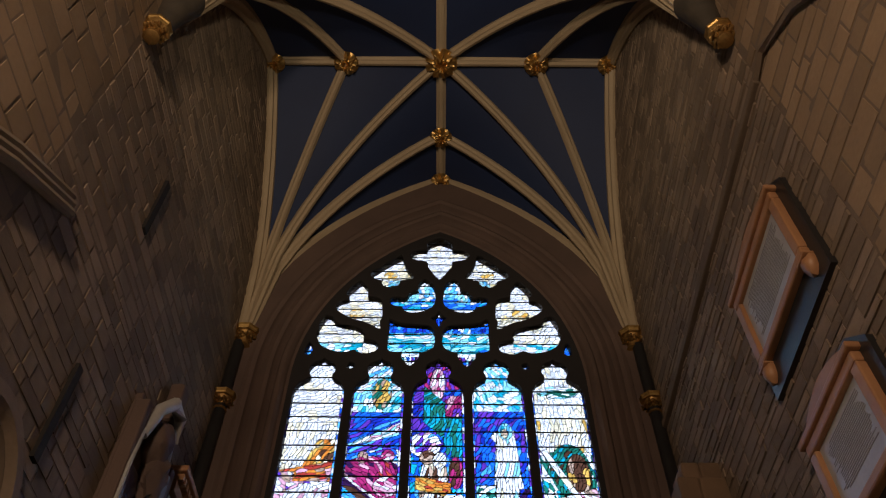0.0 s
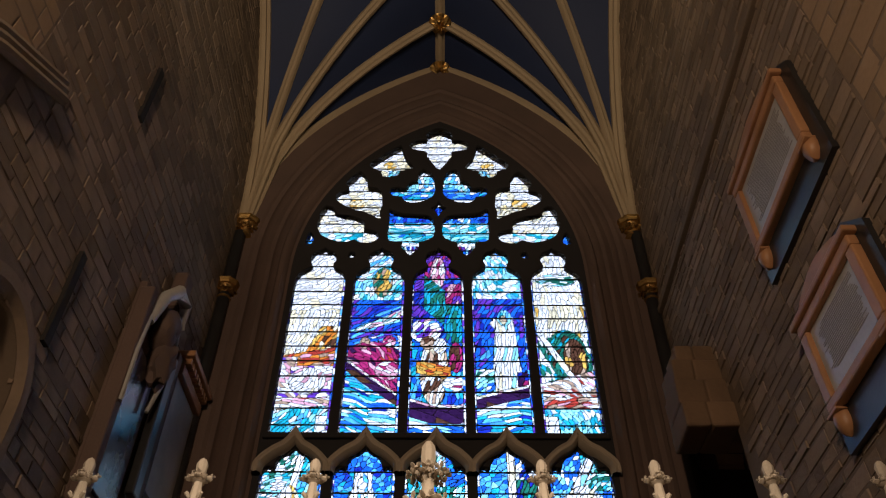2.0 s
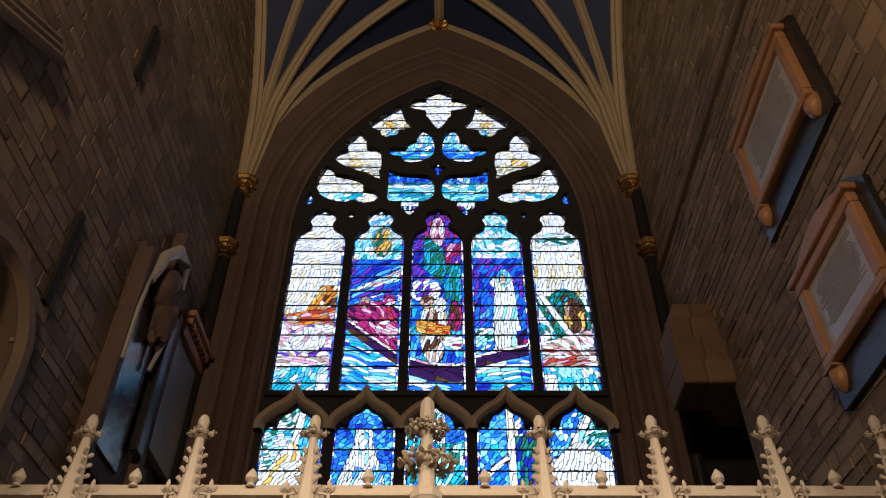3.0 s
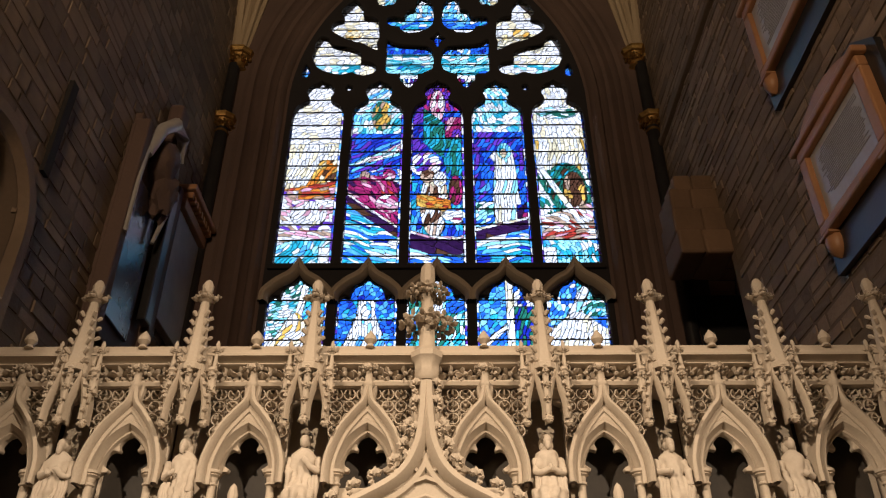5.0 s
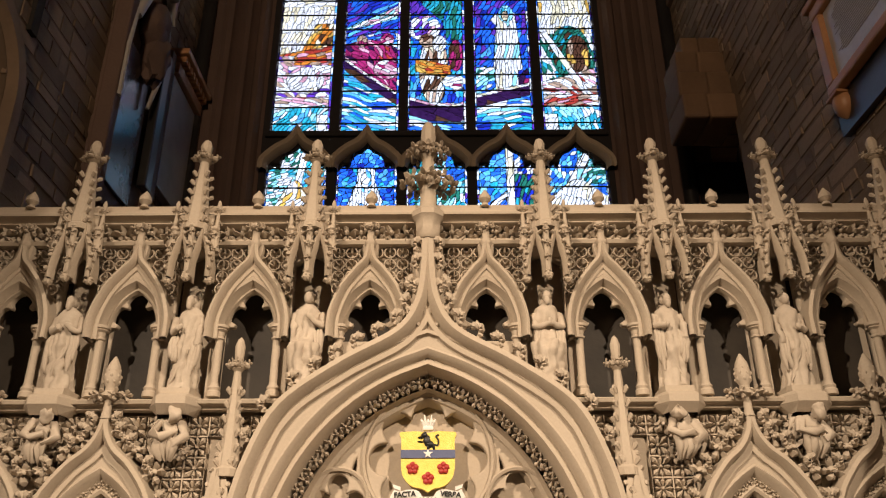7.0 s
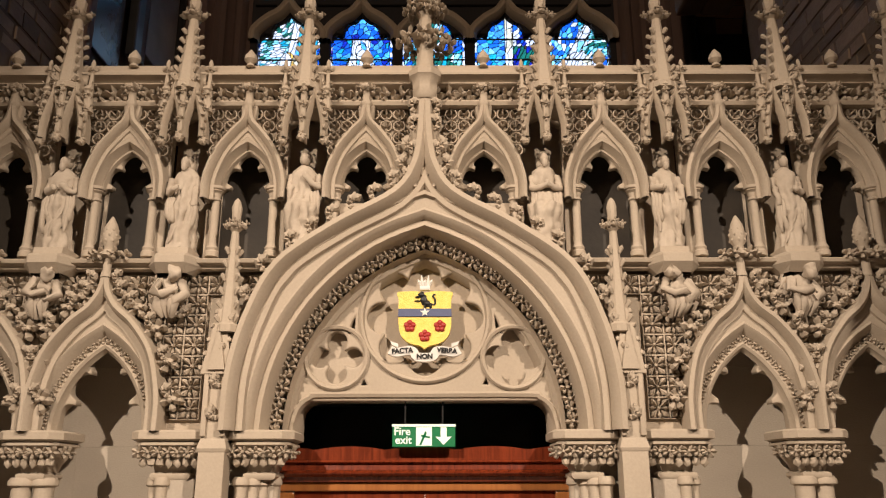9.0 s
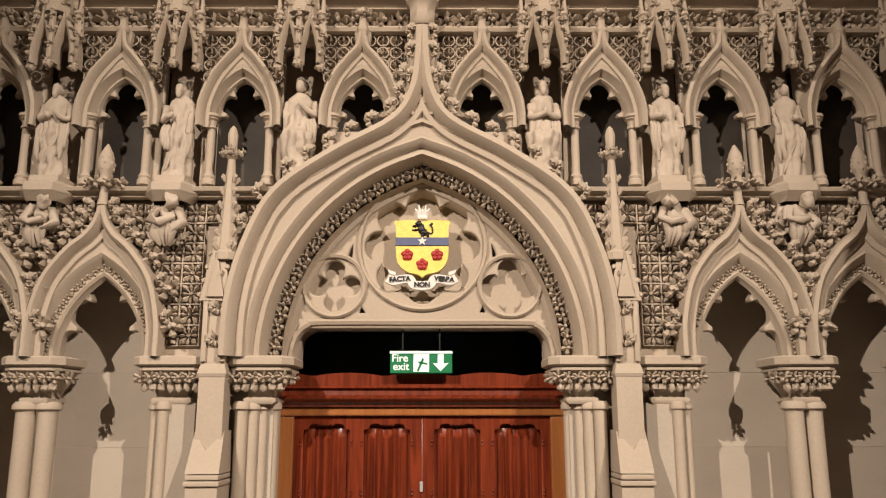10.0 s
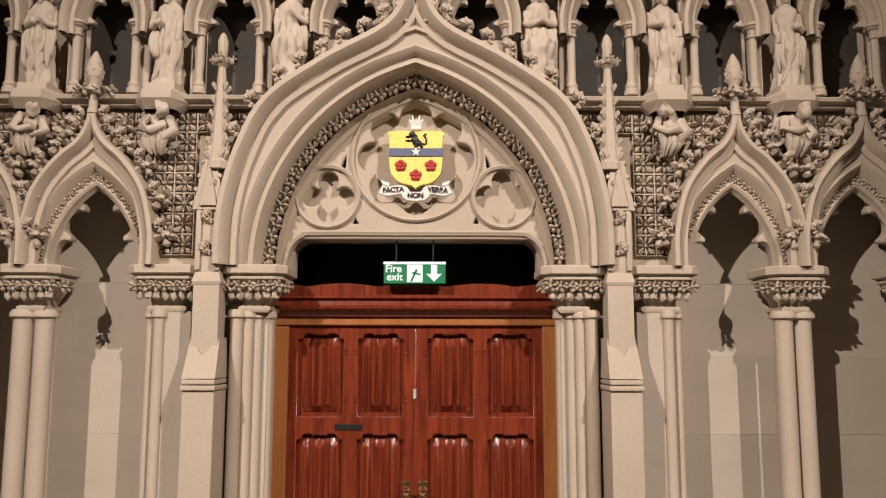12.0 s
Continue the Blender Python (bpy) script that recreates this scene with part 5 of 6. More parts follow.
for c in NICHE:
    bm = lathe(bmesh.new(), c, F - 0.03, [(0.015, 4.05), (0.034, 4.075), (0.034, 4.095), (0.024, 4.11), (0.024, 4.165), (0.045, 4.19), (0.04, 4.21)], 8)
    for k in range(5):
        leaf_knot(bm, c + 0.045 * math.cos(k * 1.256), F - 0.04 + 0.03 * math.sin(k * 1.256), 4.18, 0.03, k, 4)
    part("hood_finial", bm, STONE, screen, "", True)

# ---- canopies and spires between the niches ----
def canopy():
    bm = bmesh.new()
    for s in (-1, 1):
        g = smooth_path([(-0.052, 0.0), (-0.05, 0.1), (-0.03, 0.2), (-0.008, 0.28), (0, 0.4)], 4)
        loft(shift(mirror(g), s * 0.06), [(-0.02, -0.1), (-0.015, -0.14), (0.0, -0.155), (0.012, -0.14), (0.012, -0.02)], bm=bm)
        for k in range(5):
            i = 2 + k * 3
            for q in (-1, 1):
                lump(bm, s * 0.06 + q * (g[i][0] - 0.012), -0.15, g[i][1] + 0.01, 0.016, 0.02, 0.016, 0.5, k, 1)
    for x in (-0.118, 0.0, 0.118):
        y = -0.16 if x == 0 else -0.11
        lathe(bm, x, y, [(0.012, -0.035), (0.026, -0.02), (0.026, 0.0), (0.012, 0.015), (0.018, 0.03), (0.018, 0.3), (0.028, 0.31), (0.02, 0.33)], 8)
        leaf_knot(bm, x, y - 0.01, -0.005, 0.03, 7, 5)
        for k in range(3):
            leaf_knot(bm, x, y - 0.02, 0.1 + 0.085 * k, 0.022, k, 4)
    box(bm, -0.1, 0.1, -0.1, 0.06, 0.2, 0.42)
    bmesh.ops.recalc_face_normals(bm, faces=bm.faces)
    return bm


def spire(h, r, n=6):
    """A tapering stone spire with crockets up its edges and a leafy cross at the top."""
    bm = bmesh.new()
    lathe(bm, 0, 0, [(r * 1.2, 0), (r * 1.2, h * 0.05), (r, h * 0.07), (r * 0.35, h * 0.74), (r * 0.6, h * 0.76), (r * 0.6, h * 0.79), (r * 0.35, h * 0.81), (r * 0.45, h * 0.86), (r * 0.5, h * 0.93), (r * 0.3, h * 0.98), (0.004, h)], 8, math.pi / 8)
    for j in range(n):
        t = 0.1 + 0.6 * j / n
        rr = r * (1 - 0.65 * t / 0.74) + 0.01
        for k in range(4):
            a = math.pi / 4 + k * math.pi / 2
            tube(bm, [(math.cos(a) * rr * 0.9, math.sin(a) * rr * 0.9, h * t - r * 0.25), (math.cos(a) * rr * 1.25, math.sin(a) * rr * 1.25, h * t), (math.cos(a) * (rr * 1.2 + r * 0.2), math.sin(a) * (rr * 1.2 + r * 0.2), h * t + r * 0.1)], [r * 0.12, r * 0.2, r * 0.16], 6)
    for k in range(8):
        a = k * math.pi / 4
        far = 1.0 if k % 2 == 0 else 0.7
        lump(bm, math.cos(a) * r * 0.8 * far, math.sin(a) * r * 0.8 * far, h * 0.785, r * 0.3, r * 0.3, r * 0.2, 0.4, k, 2, 3)
        leaf_knot(bm, math.cos(a) * r * far, math.sin(a) * r * far, h * 0.8, r * 0.3, k, 4)
    return bm


CAN = part("canopy", canopy(), STONE, screen, "carved statue canopy with hanging pendants", True)
SPIRE = part("spire", spire(0.64, 0.072), STONE, screen, "crocketed stone spire with a leafy top", True)
PIN = part("pinnacle", spire(0.34, 0.026, 4), STONE, screen, "", True)
for i, x in enumerate(STAT):
    for j, (ob, dx, y, z) in enumerate(((CAN, 0, F, 3.83), (SPIRE, 0, F - 0.1, 4.13), (PIN, -0.125, F - 0.1, 4.0), (PIN, 0.125, F - 0.1, 4.0))):
        if i == 0 and j < 3:
            ob.location = (x + dx, y, z)
        else:
            again(ob, x + dx, y, z)
# middle finial
bm = lathe(bmesh.new(), 0, F - 0.08, [(0.06, 4.08), (0.075, 4.1), (0.075, 4.15), (0.08, 4.2), (0.1, 4.22), (0.1, 4.255), (0.075, 4.275), (0.055, 4.3), (0.05, 4.42), (0.065, 4.45), (0.08, 4.49), (0.065, 4.53), (0.04, 4.56), (0.04, 4.62), (0.06, 4.66), (0.045, 4.7), (0.04, 4.74), (0.05, 4.78), (0.045, 4.86), (0.02, 4.9), (0.004, 4.905)], 8, math.pi / 8)
for k in range(8):
    a = k * math.pi / 4
    leaf_knot(bm, 0.13 * math.cos(a), F - 0.08 + 0.13 * math.sin(a), 4.46, 0.052, k, 5)
    leaf_knot(bm, 0.1 * math.cos(a), F - 0.08 + 0.1 * math.sin(a), 4.68, 0.042, k + 9, 5)
part("middle_finial", bm, STONE, screen, "tall leafy finial over the doorway", True)


# ---- piers, capitals and shafts ----
def capital(x0, x1, y0, y1, seed):
    """A band of carved leaves under a moulded, eight-sided slab."""
    bm = bmesh.new()
    c = 0.05
    ring = lambda g, z: [bm.verts.new(p) for p in ((x0 - g, y1, z), (x0 - g, y0 + c - g * 0.4, z), (x0 + c - g * 0.6, y0 - g, z), (x1 - c + g * 0.6, y0 - g, z), (x1 + g, y0 + c - g * 0.4, z), (x1 + g, y1, z))]
    levels = [(-0.10, 1.965), (-0.085, 1.98), (-0.085, 1.995), (-0.11, 2.005), (-0.1, 2.04), (-0.06, 2.09), (-0.04, 2.12), (-0.03, 2.135), (-0.008, 2.14), (-0.008, 2.152), (-0.022, 2.158), (-0.002, 2.166), (0.012, 2.17), (0.012, 2.206), (0.0, 2.216)]
    rows = [ring(g, z) for g, z in levels]
    for a, b in zip(rows, rows[1:]):
        for k in range(5):
            bm.faces.new((a[k], a[k + 1], b[k + 1], b[k]))
    bm.faces.new(rows[-1])
    bm.faces.new(rows[0][::-1])
    n = max(4, round((x1 - x0) / 0.055))
    for k in range(n):
        leaf_knot(bm, x0 + 0.01 + (x1 - x0 - 0.02) * (k + 0.5) / n, y0 + 0.03, 2.105, 0.034, seed + k, 5)
        lump(bm, x0 + 0.03 + (x1 - x0 - 0.06) * (k + 0.5) / n, y0 + 0.06, 2.055, 0.024, 0.025, 0.03, 0.4, seed + k, 1)
    for s, x in ((-1, x0), (1, x1)):
        for k in range(2):
            leaf_knot(bm, x - s * 0.01, y0 + 0.1 + 0.07 * k, 2.105, 0.034, seed + k + 30, 5)
    bmesh.ops.recalc_face_normals(bm, faces=bm.faces)
    return bm


def pier_shaft(x, y, r):
    return part("shaft", lathe(bmesh.new(), x, y, [(r * 1.5, 0.0), (r * 1.5, 0.3), (r, 0.36), (r, 1.93), (r * 1.4, 1.94), (r * 1.4, 1.96), (r * 1.1, 1.98)], 14), STONE, screen, "", True)


for s in (-1, 1):
    a, b = sorted((s * 0.69, s * 1.03))
    part("capital", capital(a, b, F - 0.04, F + 0.3, 2), STONE, screen, "foliage capital under an eight-sided slab", True)
    a, b = sorted((s * 1.14, s * 1.52))
    part("capital", capital(a, b, F - 0.04, F + 0.3, 5), STONE, screen, "foliage capital under an eight-sided slab", True)
    for c in (2.06, 2.77):
        part("capital", capital(s * c - 0.16, s * c + 0.16, F - 0.04, F + 0.26, 9), STONE, screen, "foliage capital under an eight-sided slab", True)
        for dx in (-0.055, 0.055):
            pier_shaft(s * c + dx, F + 0.09 + 0.02 * (dx > 0), 0.05)
    for x, y, r in ((0.955, F + 0.06, 0.035), (0.90, F + 0.09, 0.032), (0.855, F + 0.12, 0.03), (0.81, F + 0.17, 0.035), (1.37, F + 0.06, 0.03), (1.425, F + 0.1, 0.028)):
        pier_shaft(s * x, y, r)
    a, b = sorted((s * 0.80, s * 1.4))
    part("pier", new_box(a, b, F + 0.13, F + 0.42, 0, 2.2), ASHLAR, screen)
    a, b = sorted((s * 1.2, s * 1.35))
    part("pier_facing", new_box(a, b, F + 0.06, F + 0.14, 0, 1.97, bevel=0.006), ASHLAR, screen)
    # buttress: square shaft turned on a stepped base with a sloping top
    but = part("buttress", new_box(s * 1.085 - 0.082, s * 1.085 + 0.082, F - 0.16, F + 0.14, 0, 1.56, bevel=0.006), STONE, screen)
    bm = bmesh.new()
    box(bm, s * 1.085 - 0.09, s * 1.085 + 0.09, F - 0.175, F + 0.1, 1.56, 1.585, 0.006)
    box(bm, s * 1.085 - 0.084, s * 1.085 + 0.084, F - 0.165, F + 0.1, 1.59, 1.615, 0.006)
    v = [bm.verts.new(p) for p in ((s * 1.085 - 0.085, F - 0.165, 1.62), (s * 1.085 + 0.085, F - 0.165, 1.62), (s * 1.085 + 0.075, F - 0.06, 1.83), (s * 1.085 + 0.0, F - 0.11, 1.73), (s * 1.085 - 0.075, F - 0.06, 1.83), (s * 1.085 - 0.085, F + 0.1, 1.62), (s * 1.085 + 0.085, F + 0.1, 1.62), (s * 1.085 + 0.075, F + 0.1, 1.83), (s * 1.085 - 0.075, F + 0.1, 1.83))]
    for f in ((0, 1, 2, 3, 4), (0, 4, 8, 5), (1, 6, 7, 2), (4, 3, 2, 7, 8)):
        bm.faces.new([v[i] for i in f])
    part("buttress_weathering", bm, STONE, but)
    bm = bmesh.new()
    lathe(bm, s * 1.085, F - 0.015, [(0.095, 1.6), (0.095, 2.1), (0.1, 2.105), (0.108, 2.12), (0.1, 2.14), (0.088, 2.17), (0.088, 2.5)], 4, math.pi / 4)
    part("buttress_shaft", bm, STONE, but)
    bm = bmesh.new()
    for q in (-1, 1):
        box(bm, s * 1.085 + q * 0.05 - 0.014, s * 1.085 + q * 0.05 + 0.014, F - 0.095, F - 0.07, 2.18, 2.52, 0.004)
    prism(bm, [(s * 1.085 - 0.085, 2.5), (s * 1.085 + 0.085, 2.5), (s * 1.085 + 0.012, 2.86), (s * 1.085 - 0.012, 2.86)], F - 0.1, F - 0.02)
    prism(bm, [(s * 1.085 - 0.045, 2.52), (s * 1.085 + 0.045, 2.52), (s * 1.085, 2.76)], F - 0.115, F - 0.1)
    for k in range(5):
        for q in (-1, 1):
            lump(bm, s * 1.085 + q * (0.085 - 0.016 * k), F - 0.09, 2.53 + 0.075 * k, 0.017, 0.02, 0.017, 0.4, k, 1)
    part("gablet", bm, STONE, but, "", True)
    sp = again(SPIRE, s * 1.05, F - 0.06, 2.72, 0, 0, (0.8, 0.8, 1.2), parent=but)

# corbels of crouching, winged lumps under the statues
for k, x in enumerate([s * M * k for s in (-1, 1) for k in (2, 3)]):
    bm = bmesh.new()
    rc = random.Random(60 + k)
    q = rc.choice((-1, 1))
    lump(bm, x, F - 0.02, 2.97, 0.06, 0.07, 0.09, 0.3, k, 3, 2)
    lump(bm, x + q * 0.03, F - 0.1, 3.045, 0.036, 0.042, 0.042, 0.15, k + 4, 3)
    tube(bm, [(x - 0.05, F - 0.05, 3.02), (x - 0.085, F - 0.09, 2.95), (x - 0.03, F - 0.12, 2.93), (x + 0.04, F - 0.11, 2.95)], [0.024, 0.026, 0.022, 0.018], 10)
    tube(bm, [(x + 0.05, F - 0.05, 3.0), (x + 0.09, F - 0.08, 2.93), (x + 0.03, F - 0.11, 2.89)], [0.026, 0.028, 0.02], 10)
    for j in range(5):
        tube(bm, [(x - q * 0.03, F - 0.02, 3.03 - 0.025 * j), (x - q * (0.08 + 0.008 * j), F - 0.03, 3.02 - 0.035 * j), (x - q * (0.12 - 0.01 * j), F - 0.02, 2.96 - 0.035 * j)], [0.014, 0.016, 0.006], 8)
    for j in range(4):
        tube(bm, [(x - 0.04 + 0.027 * j, F - 0.08, 2.93), (x - 0.05 + 0.03 * j, F - 0.09, 2.87), (x - 0.04 + 0.02 * j, F - 0.04, 2.81)], [0.02, 0.022, 0.008], 8)
    for j in range(7):
        leaf_knot(bm, x + rc.uniform(-0.11, 0.11), F - 0.01, 2.93 + rc.uniform(-0.1, 0.1), rc.uniform(0.03, 0.045), j, 5)
    roughen(bm, 0.022, 26, k)
    part("corbel", bm, STATUE, screen, "", 70)
for x in [q for q in STAT if abs(q) > 1]:
    bm = bmesh.new()
    wide = 0.145 if abs(x) > 1 else 0.11
    z1 = 3.2 if abs(x) > 1 else 3.3
    poly = lambda g, z: [bm.verts.new(p) for p in ((x - wide - g, F + 0.12, z), (x - wide - g, F - 0.03, z), (x - wide * 0.55, F - 0.13 - g, z), (x + wide * 0.55, F - 0.13 - g, z), (x + wide + g, F - 0.03, z), (x + wide + g, F + 0.12, z))]
    rows = [poly(g, z) for g, z in ((-0.05, 3.05), (-0.01, 3.09), (0.0, 3.1), (0.0, 3.14), (-0.02, 3.155), (-0.05, 3.165), (-0.055, z1))]
    for a, b in zip(rows, rows[1:]):
        for k in range(5):
            bm.faces.new((a[k], a[k + 1], b[k + 1], b[k]))
    bm.faces.new(rows[-1])
    bmesh.ops.recalc_face_normals(bm, faces=bm.faces)
    part("statue_pedestal", bm, STONE, screen)


# ---- statues: plain robed shapes ----
def statue(x, z0, h, seed, seated, label):
    rnd = random.Random(seed)
    bm = bmesh.new()
    n, rows, y = 44, [], F + 0.02
    # height, half width, half depth, forward lean (all as shares of h)
    prof = [(0.0, 0.165, 0.12, 0), (0.03, 0.16, 0.12, 0), (0.2, 0.145, 0.11, 0), (0.4, 0.135, 0.11, 0.01), (0.52, 0.122, 0.1, 0.02), (0.6, 0.12, 0.1, 0.01), (0.7, 0.14, 0.1, 0.01), (0.76, 0.15, 0.1, 0), (0.805, 0.135, 0.085, 0), (0.84, 0.085, 0.065, 0), (0.86, 0.055, 0.05, 0.01), (0.88, 0.048, 0.045, 0.015)]
    if seated:
        prof = [(0.0, 0.15, 0.13, 0.06), (0.05, 0.15, 0.13, 0.06), (0.2, 0.16, 0.14, 0.07), (0.33, 0.175, 0.15, 0.08), (0.41, 0.175, 0.14, 0.07), (0.46, 0.15, 0.11, 0.02), (0.6, 0.145, 0.1, 0), (0.75, 0.155, 0.1, 0), (0.805, 0.135, 0.085, 0), (0.84, 0.085, 0.065, 0), (0.86, 0.055, 0.05, 0.01), (0.88, 0.048, 0.045, 0.015)]
    sway, slant = rnd.uniform(-0.035, 0.035) * h, rnd.choice((-1, 1))
    steps = []
    for p, q in zip(prof, prof[1:]):
        m = max(1, round((q[0] - p[0]) / 0.025))
        steps += [tuple(a + (b - a) * k / m for a, b in zip(p, q)) for k in range(m)]
    for t, a, b, f in steps:
        cloth = max(0.0, 1 - max(0, t - 0.6) / 0.2)
        row = []
        for k in range(n):
            ang = 2 * math.pi * k / n
            run = ang + slant * 0.9 * max(0, t - 0.25) + 0.35 * noise.noise(Vector((t * 4, seed, ang * 0.5)))
            deep = abs(math.sin(run * 4 + seed)) ** 0.5 - 0.55
            swag = math.sin((t * 26 + slant * math.cos(ang) * 5)) * (0.5 if 0.3 < t < 0.66 else 0.0)
            fold = 1 + cloth * (0.32 * deep + 0.02 * swag + 0.1 * noise.noise(Vector((math.cos(ang) * 2, math.sin(ang) * 2 + seed, t * 6))))
            row.append(bm.verts.new((x + sway * math.sin(t * 3.1) + a * h * 0.84 * math.cos(ang) * fold, y - f * h + b * h * math.sin(ang) * fold, z0 + t * h)))
        rows.append(row)
    for a, b in zip(rows, rows[1:]):
        for k in range(n):
            bm.faces.new((a[k], a[(k + 1) % n], b[(k + 1) % n], b[k]))
    bm.faces.new(rows[0][::-1])
    bm.faces.new(rows[-1])
    hx, turn = x + sway * 0.4, rnd.uniform(-0.02, 0.02) * h
    # sleeves, a hanging fold of cloak on one side, and a plain block held in front
    top, mid = z0 + h * 0.755, z0 + h * (0.56 + rnd.uniform(-0.03, 0.06))
    for s in (-1, 1):
        e = rnd.uniform(0.125, 0.15) * h
        end = (x + s * h * rnd.uniform(-0.02, 0.05), y - 0.16 * h, mid + rnd.uniform(-0.01, 0.06) * h)
        if (seed + (s > 0)) % 3 == 0:
            end = (x + s * e * 0.95, y - 0.1 * h, mid - 0.12 * h)
        elif seed % 2:
            end = (end[0], end[1], end[2] + 0.08 * h * (s > 0))
        pts = smooth_path([(x + s * h * 0.12, y - 0.01, top), (x + s * e, y - 0.03 * h, top - 0.1 * h), (x + s * e * 0.95, y - 0.09 * h, mid + 0.01), end], 4)
        tube(bm, pts, [h * (0.044 - 0.016 * i / len(pts)) * (1 + 0.08 * math.sin(i * 2.3 + seed)) for i in range(len(pts))], 12)
        lump(bm, *end, h * 0.025, h * 0.02, h * 0.03, 0.2, seed, 2)
        for k in range(3):
            xx = x + s * (e * (0.55 + 0.2 * k))
            tube(bm, smooth_path([(xx, y - 0.08 * h, mid - 0.01), (xx + s * 0.01 * h, y - 0.1 * h, mid - 0.16 * h), (xx - s * 0.01 * h, y - 0.09 * h, mid - rnd.uniform(0.25, 0.45) * h)], 3), [h * v for v in (0.012, 0.02, 0.024, 0.024, 0.026, 0.024, 0.01)], 8)
    for k in range(3):
        za = z0 + h * (0.05 + 0.07 * k)
        tube(bm, smooth_path([(x - slant * 0.1 * h, y - 0.075 * h, mid - 0.03 * h - 0.05 * k * h), (x - slant * 0.02 * h, y - 0.115 * h, (mid + za) / 2), (x + slant * (0.09 - 0.03 * k) * h, y - 0.1 * h, za)], 5), [h * 0.006] + [h * 0.014] * 9 + [h * 0.004], 8)
    roughen(bm, 0.011, 24, seed)
    lump(bm, hx + turn, y - 0.045 * h, z0 + h * 0.925, h * 0.045, h * 0.055, h * 0.068, 0.03, seed, 3)
    lump(bm, hx, y - 0.005 * h, z0 + h * 0.938, h * 0.058, h * 0.058, h * 0.066, 0.1, seed + 2, 3, 3)
    if seed % 2 == 0:
        lump(bm, hx, y + 0.012 * h, z0 + h * 0.905, h * 0.072, h * 0.055, h * 0.1, 0.12, seed + 5, 3, 3)
    if seed % 3:
        lump(bm, hx + turn, y - 0.08 * h, z0 + h * 0.872, h * 0.03, h * 0.03, h * 0.05, 0.2, seed + 3, 3, 4)
    bmesh.ops.recalc_face_normals(bm, faces=bm.faces)
    ob = part("statue", bm, STATUE, None, "", 80)
    return tagged(ob, label, "statue", "statues in the screen niches")


for x, seed, sit, label in ((-3 * M, 1, False, "pale standing robed statue on a pedestal of the screen"), (-2 * M, 2, False, "pale standing statue holding a book against its robe"), (-M, 3, True, "pale seated statue in heavy folds beside the ogee arch"),
                            (M, 4, True, "pale seated statue leaning in folds beside the ogee arch"), (2 * M, 5, False, "pale standing robed statue with clasped sleeves"), (3 * M, 6, False, "pale standing statue in a short belted robe")):
    statue(x, 3.22 if sit else 3.2, 0.57, seed, sit, label)

# ---- tympanum ----
tymp_half = [(-0.715, 2.2), (-0.71, 2.26), (-0.685, 2.34), (-0.63, 2.385), (-0.55, 2.395), (0, 2.395)]
low = smooth_path(tymp_half, 4)
centre, quatre = foil(0, 2.86, 0.345, 8, 0.0), [foil(s * 0.5, 2.63, 0.16, 4, 0.0) for s in (-1, 1)]
mouch = [soft([(s * x, z) for x, z in ((0.395, 2.78), (0.445, 2.76), (0.425, 2.85), (0.388, 2.9))][::s]) for s in (1, -1)]
low_tri = [soft([(s * x, z) for x, z in ((0.31, 2.47), (0.37, 2.47), (0.345, 2.53))][::s]) for s in (1, -1)]
field = [(x, z) for x, z in offset(DOOR, 0.03) if z > 2.40]
plate("tympanum", [(field[0][0], 2.40)] + field + [(field[-1][0], 2.40)], [centre] + quatre + mouch + low_tri, F + 0.213, F + 0.285, STONE, screen, 0.012, "stone tympanum with foiled roundels")
for s in (-1, 1):
    part("lintel_haunch", prism(bmesh.new(), [(s * x, z) for x, z in [(-0.73, 2.2)] + [(-0.73, 2.41), (-0.5, 2.41)] + [q for q in low[::-1] if q[0] <= -0.5]][::-s], F + 0.24, F + 0.42), STONE, screen)
part("tympanum_back", new_box(-0.74, 0.74, F + 0.29, F + 0.5, 2.40, 3.2), STONE, screen)
RING = [(0.014, F + 0.215), (0.011, F + 0.195), (-0.003, F + 0.187), (-0.014, F + 0.2), (-0.014, F + 0.225)]
part("roundel_ring", loft(circle(0, 2.86, 0.365, 40), RING, True), STONE, screen, "", True)
for s in (-1, 1):
    part("roundel_ring", loft(circle(s * 0.5, 2.63, 0.175, 32), RING, True), STONE, screen, "", True)
part("lintel_roll", loft(mirror(low), [(-0.0, F + 0.42), (0.0, F + 0.24), (0.012, F + 0.2), (0.03, F + 0.19), (0.045, F + 0.21)]), STONE, screen, "", True)

# ---- coat of arms ----
YELLOW = shader("yellow_enamel", (0.82, 0.64, 0.14), 0.4, 0, (0.70, 0.50, 0.07), 30, 120, 0.6)
REDP = shader("red_enamel", (0.36, 0.025, 0.02), 0.5)
BLUEP = shader("slate_blue_enamel", (0.10, 0.12, 0.22), 0.4)
INK = shader("black_paint", (0.01, 0.01, 0.01), 0.5)
WHITEP = shader("white_paint", (0.78, 0.76, 0.72), 0.5)
SY = F + 0.165
arms = thing("coat_of_arms", "painted yellow shield with blue band and red roses on stone", "shield", (0, 0, 0))
sh = [(-0.155, 3.0), (-0.16, 2.985), (-0.15, 2.95), (-0.15, 2.82), (-0.135, 2.75), (-0.09, 2.705), (-0.03, 2.69), (0, 2.67)]
shp = mirror(smooth_path(sh, 3)) + [(0.06, 3.005), (0, 2.995), (-0.06, 3.005)]
part("shield_field", prism(bmesh.new(), shp, SY, SY + 0.05), YELLOW, arms)
part("shield_band", prism(bmesh.new(), [(-0.152, 2.855), (0.152, 2.855), (0.151, 2.9), (-0.151, 2.9)], SY - 0.008, SY + 0.001), BLUEP, arms)
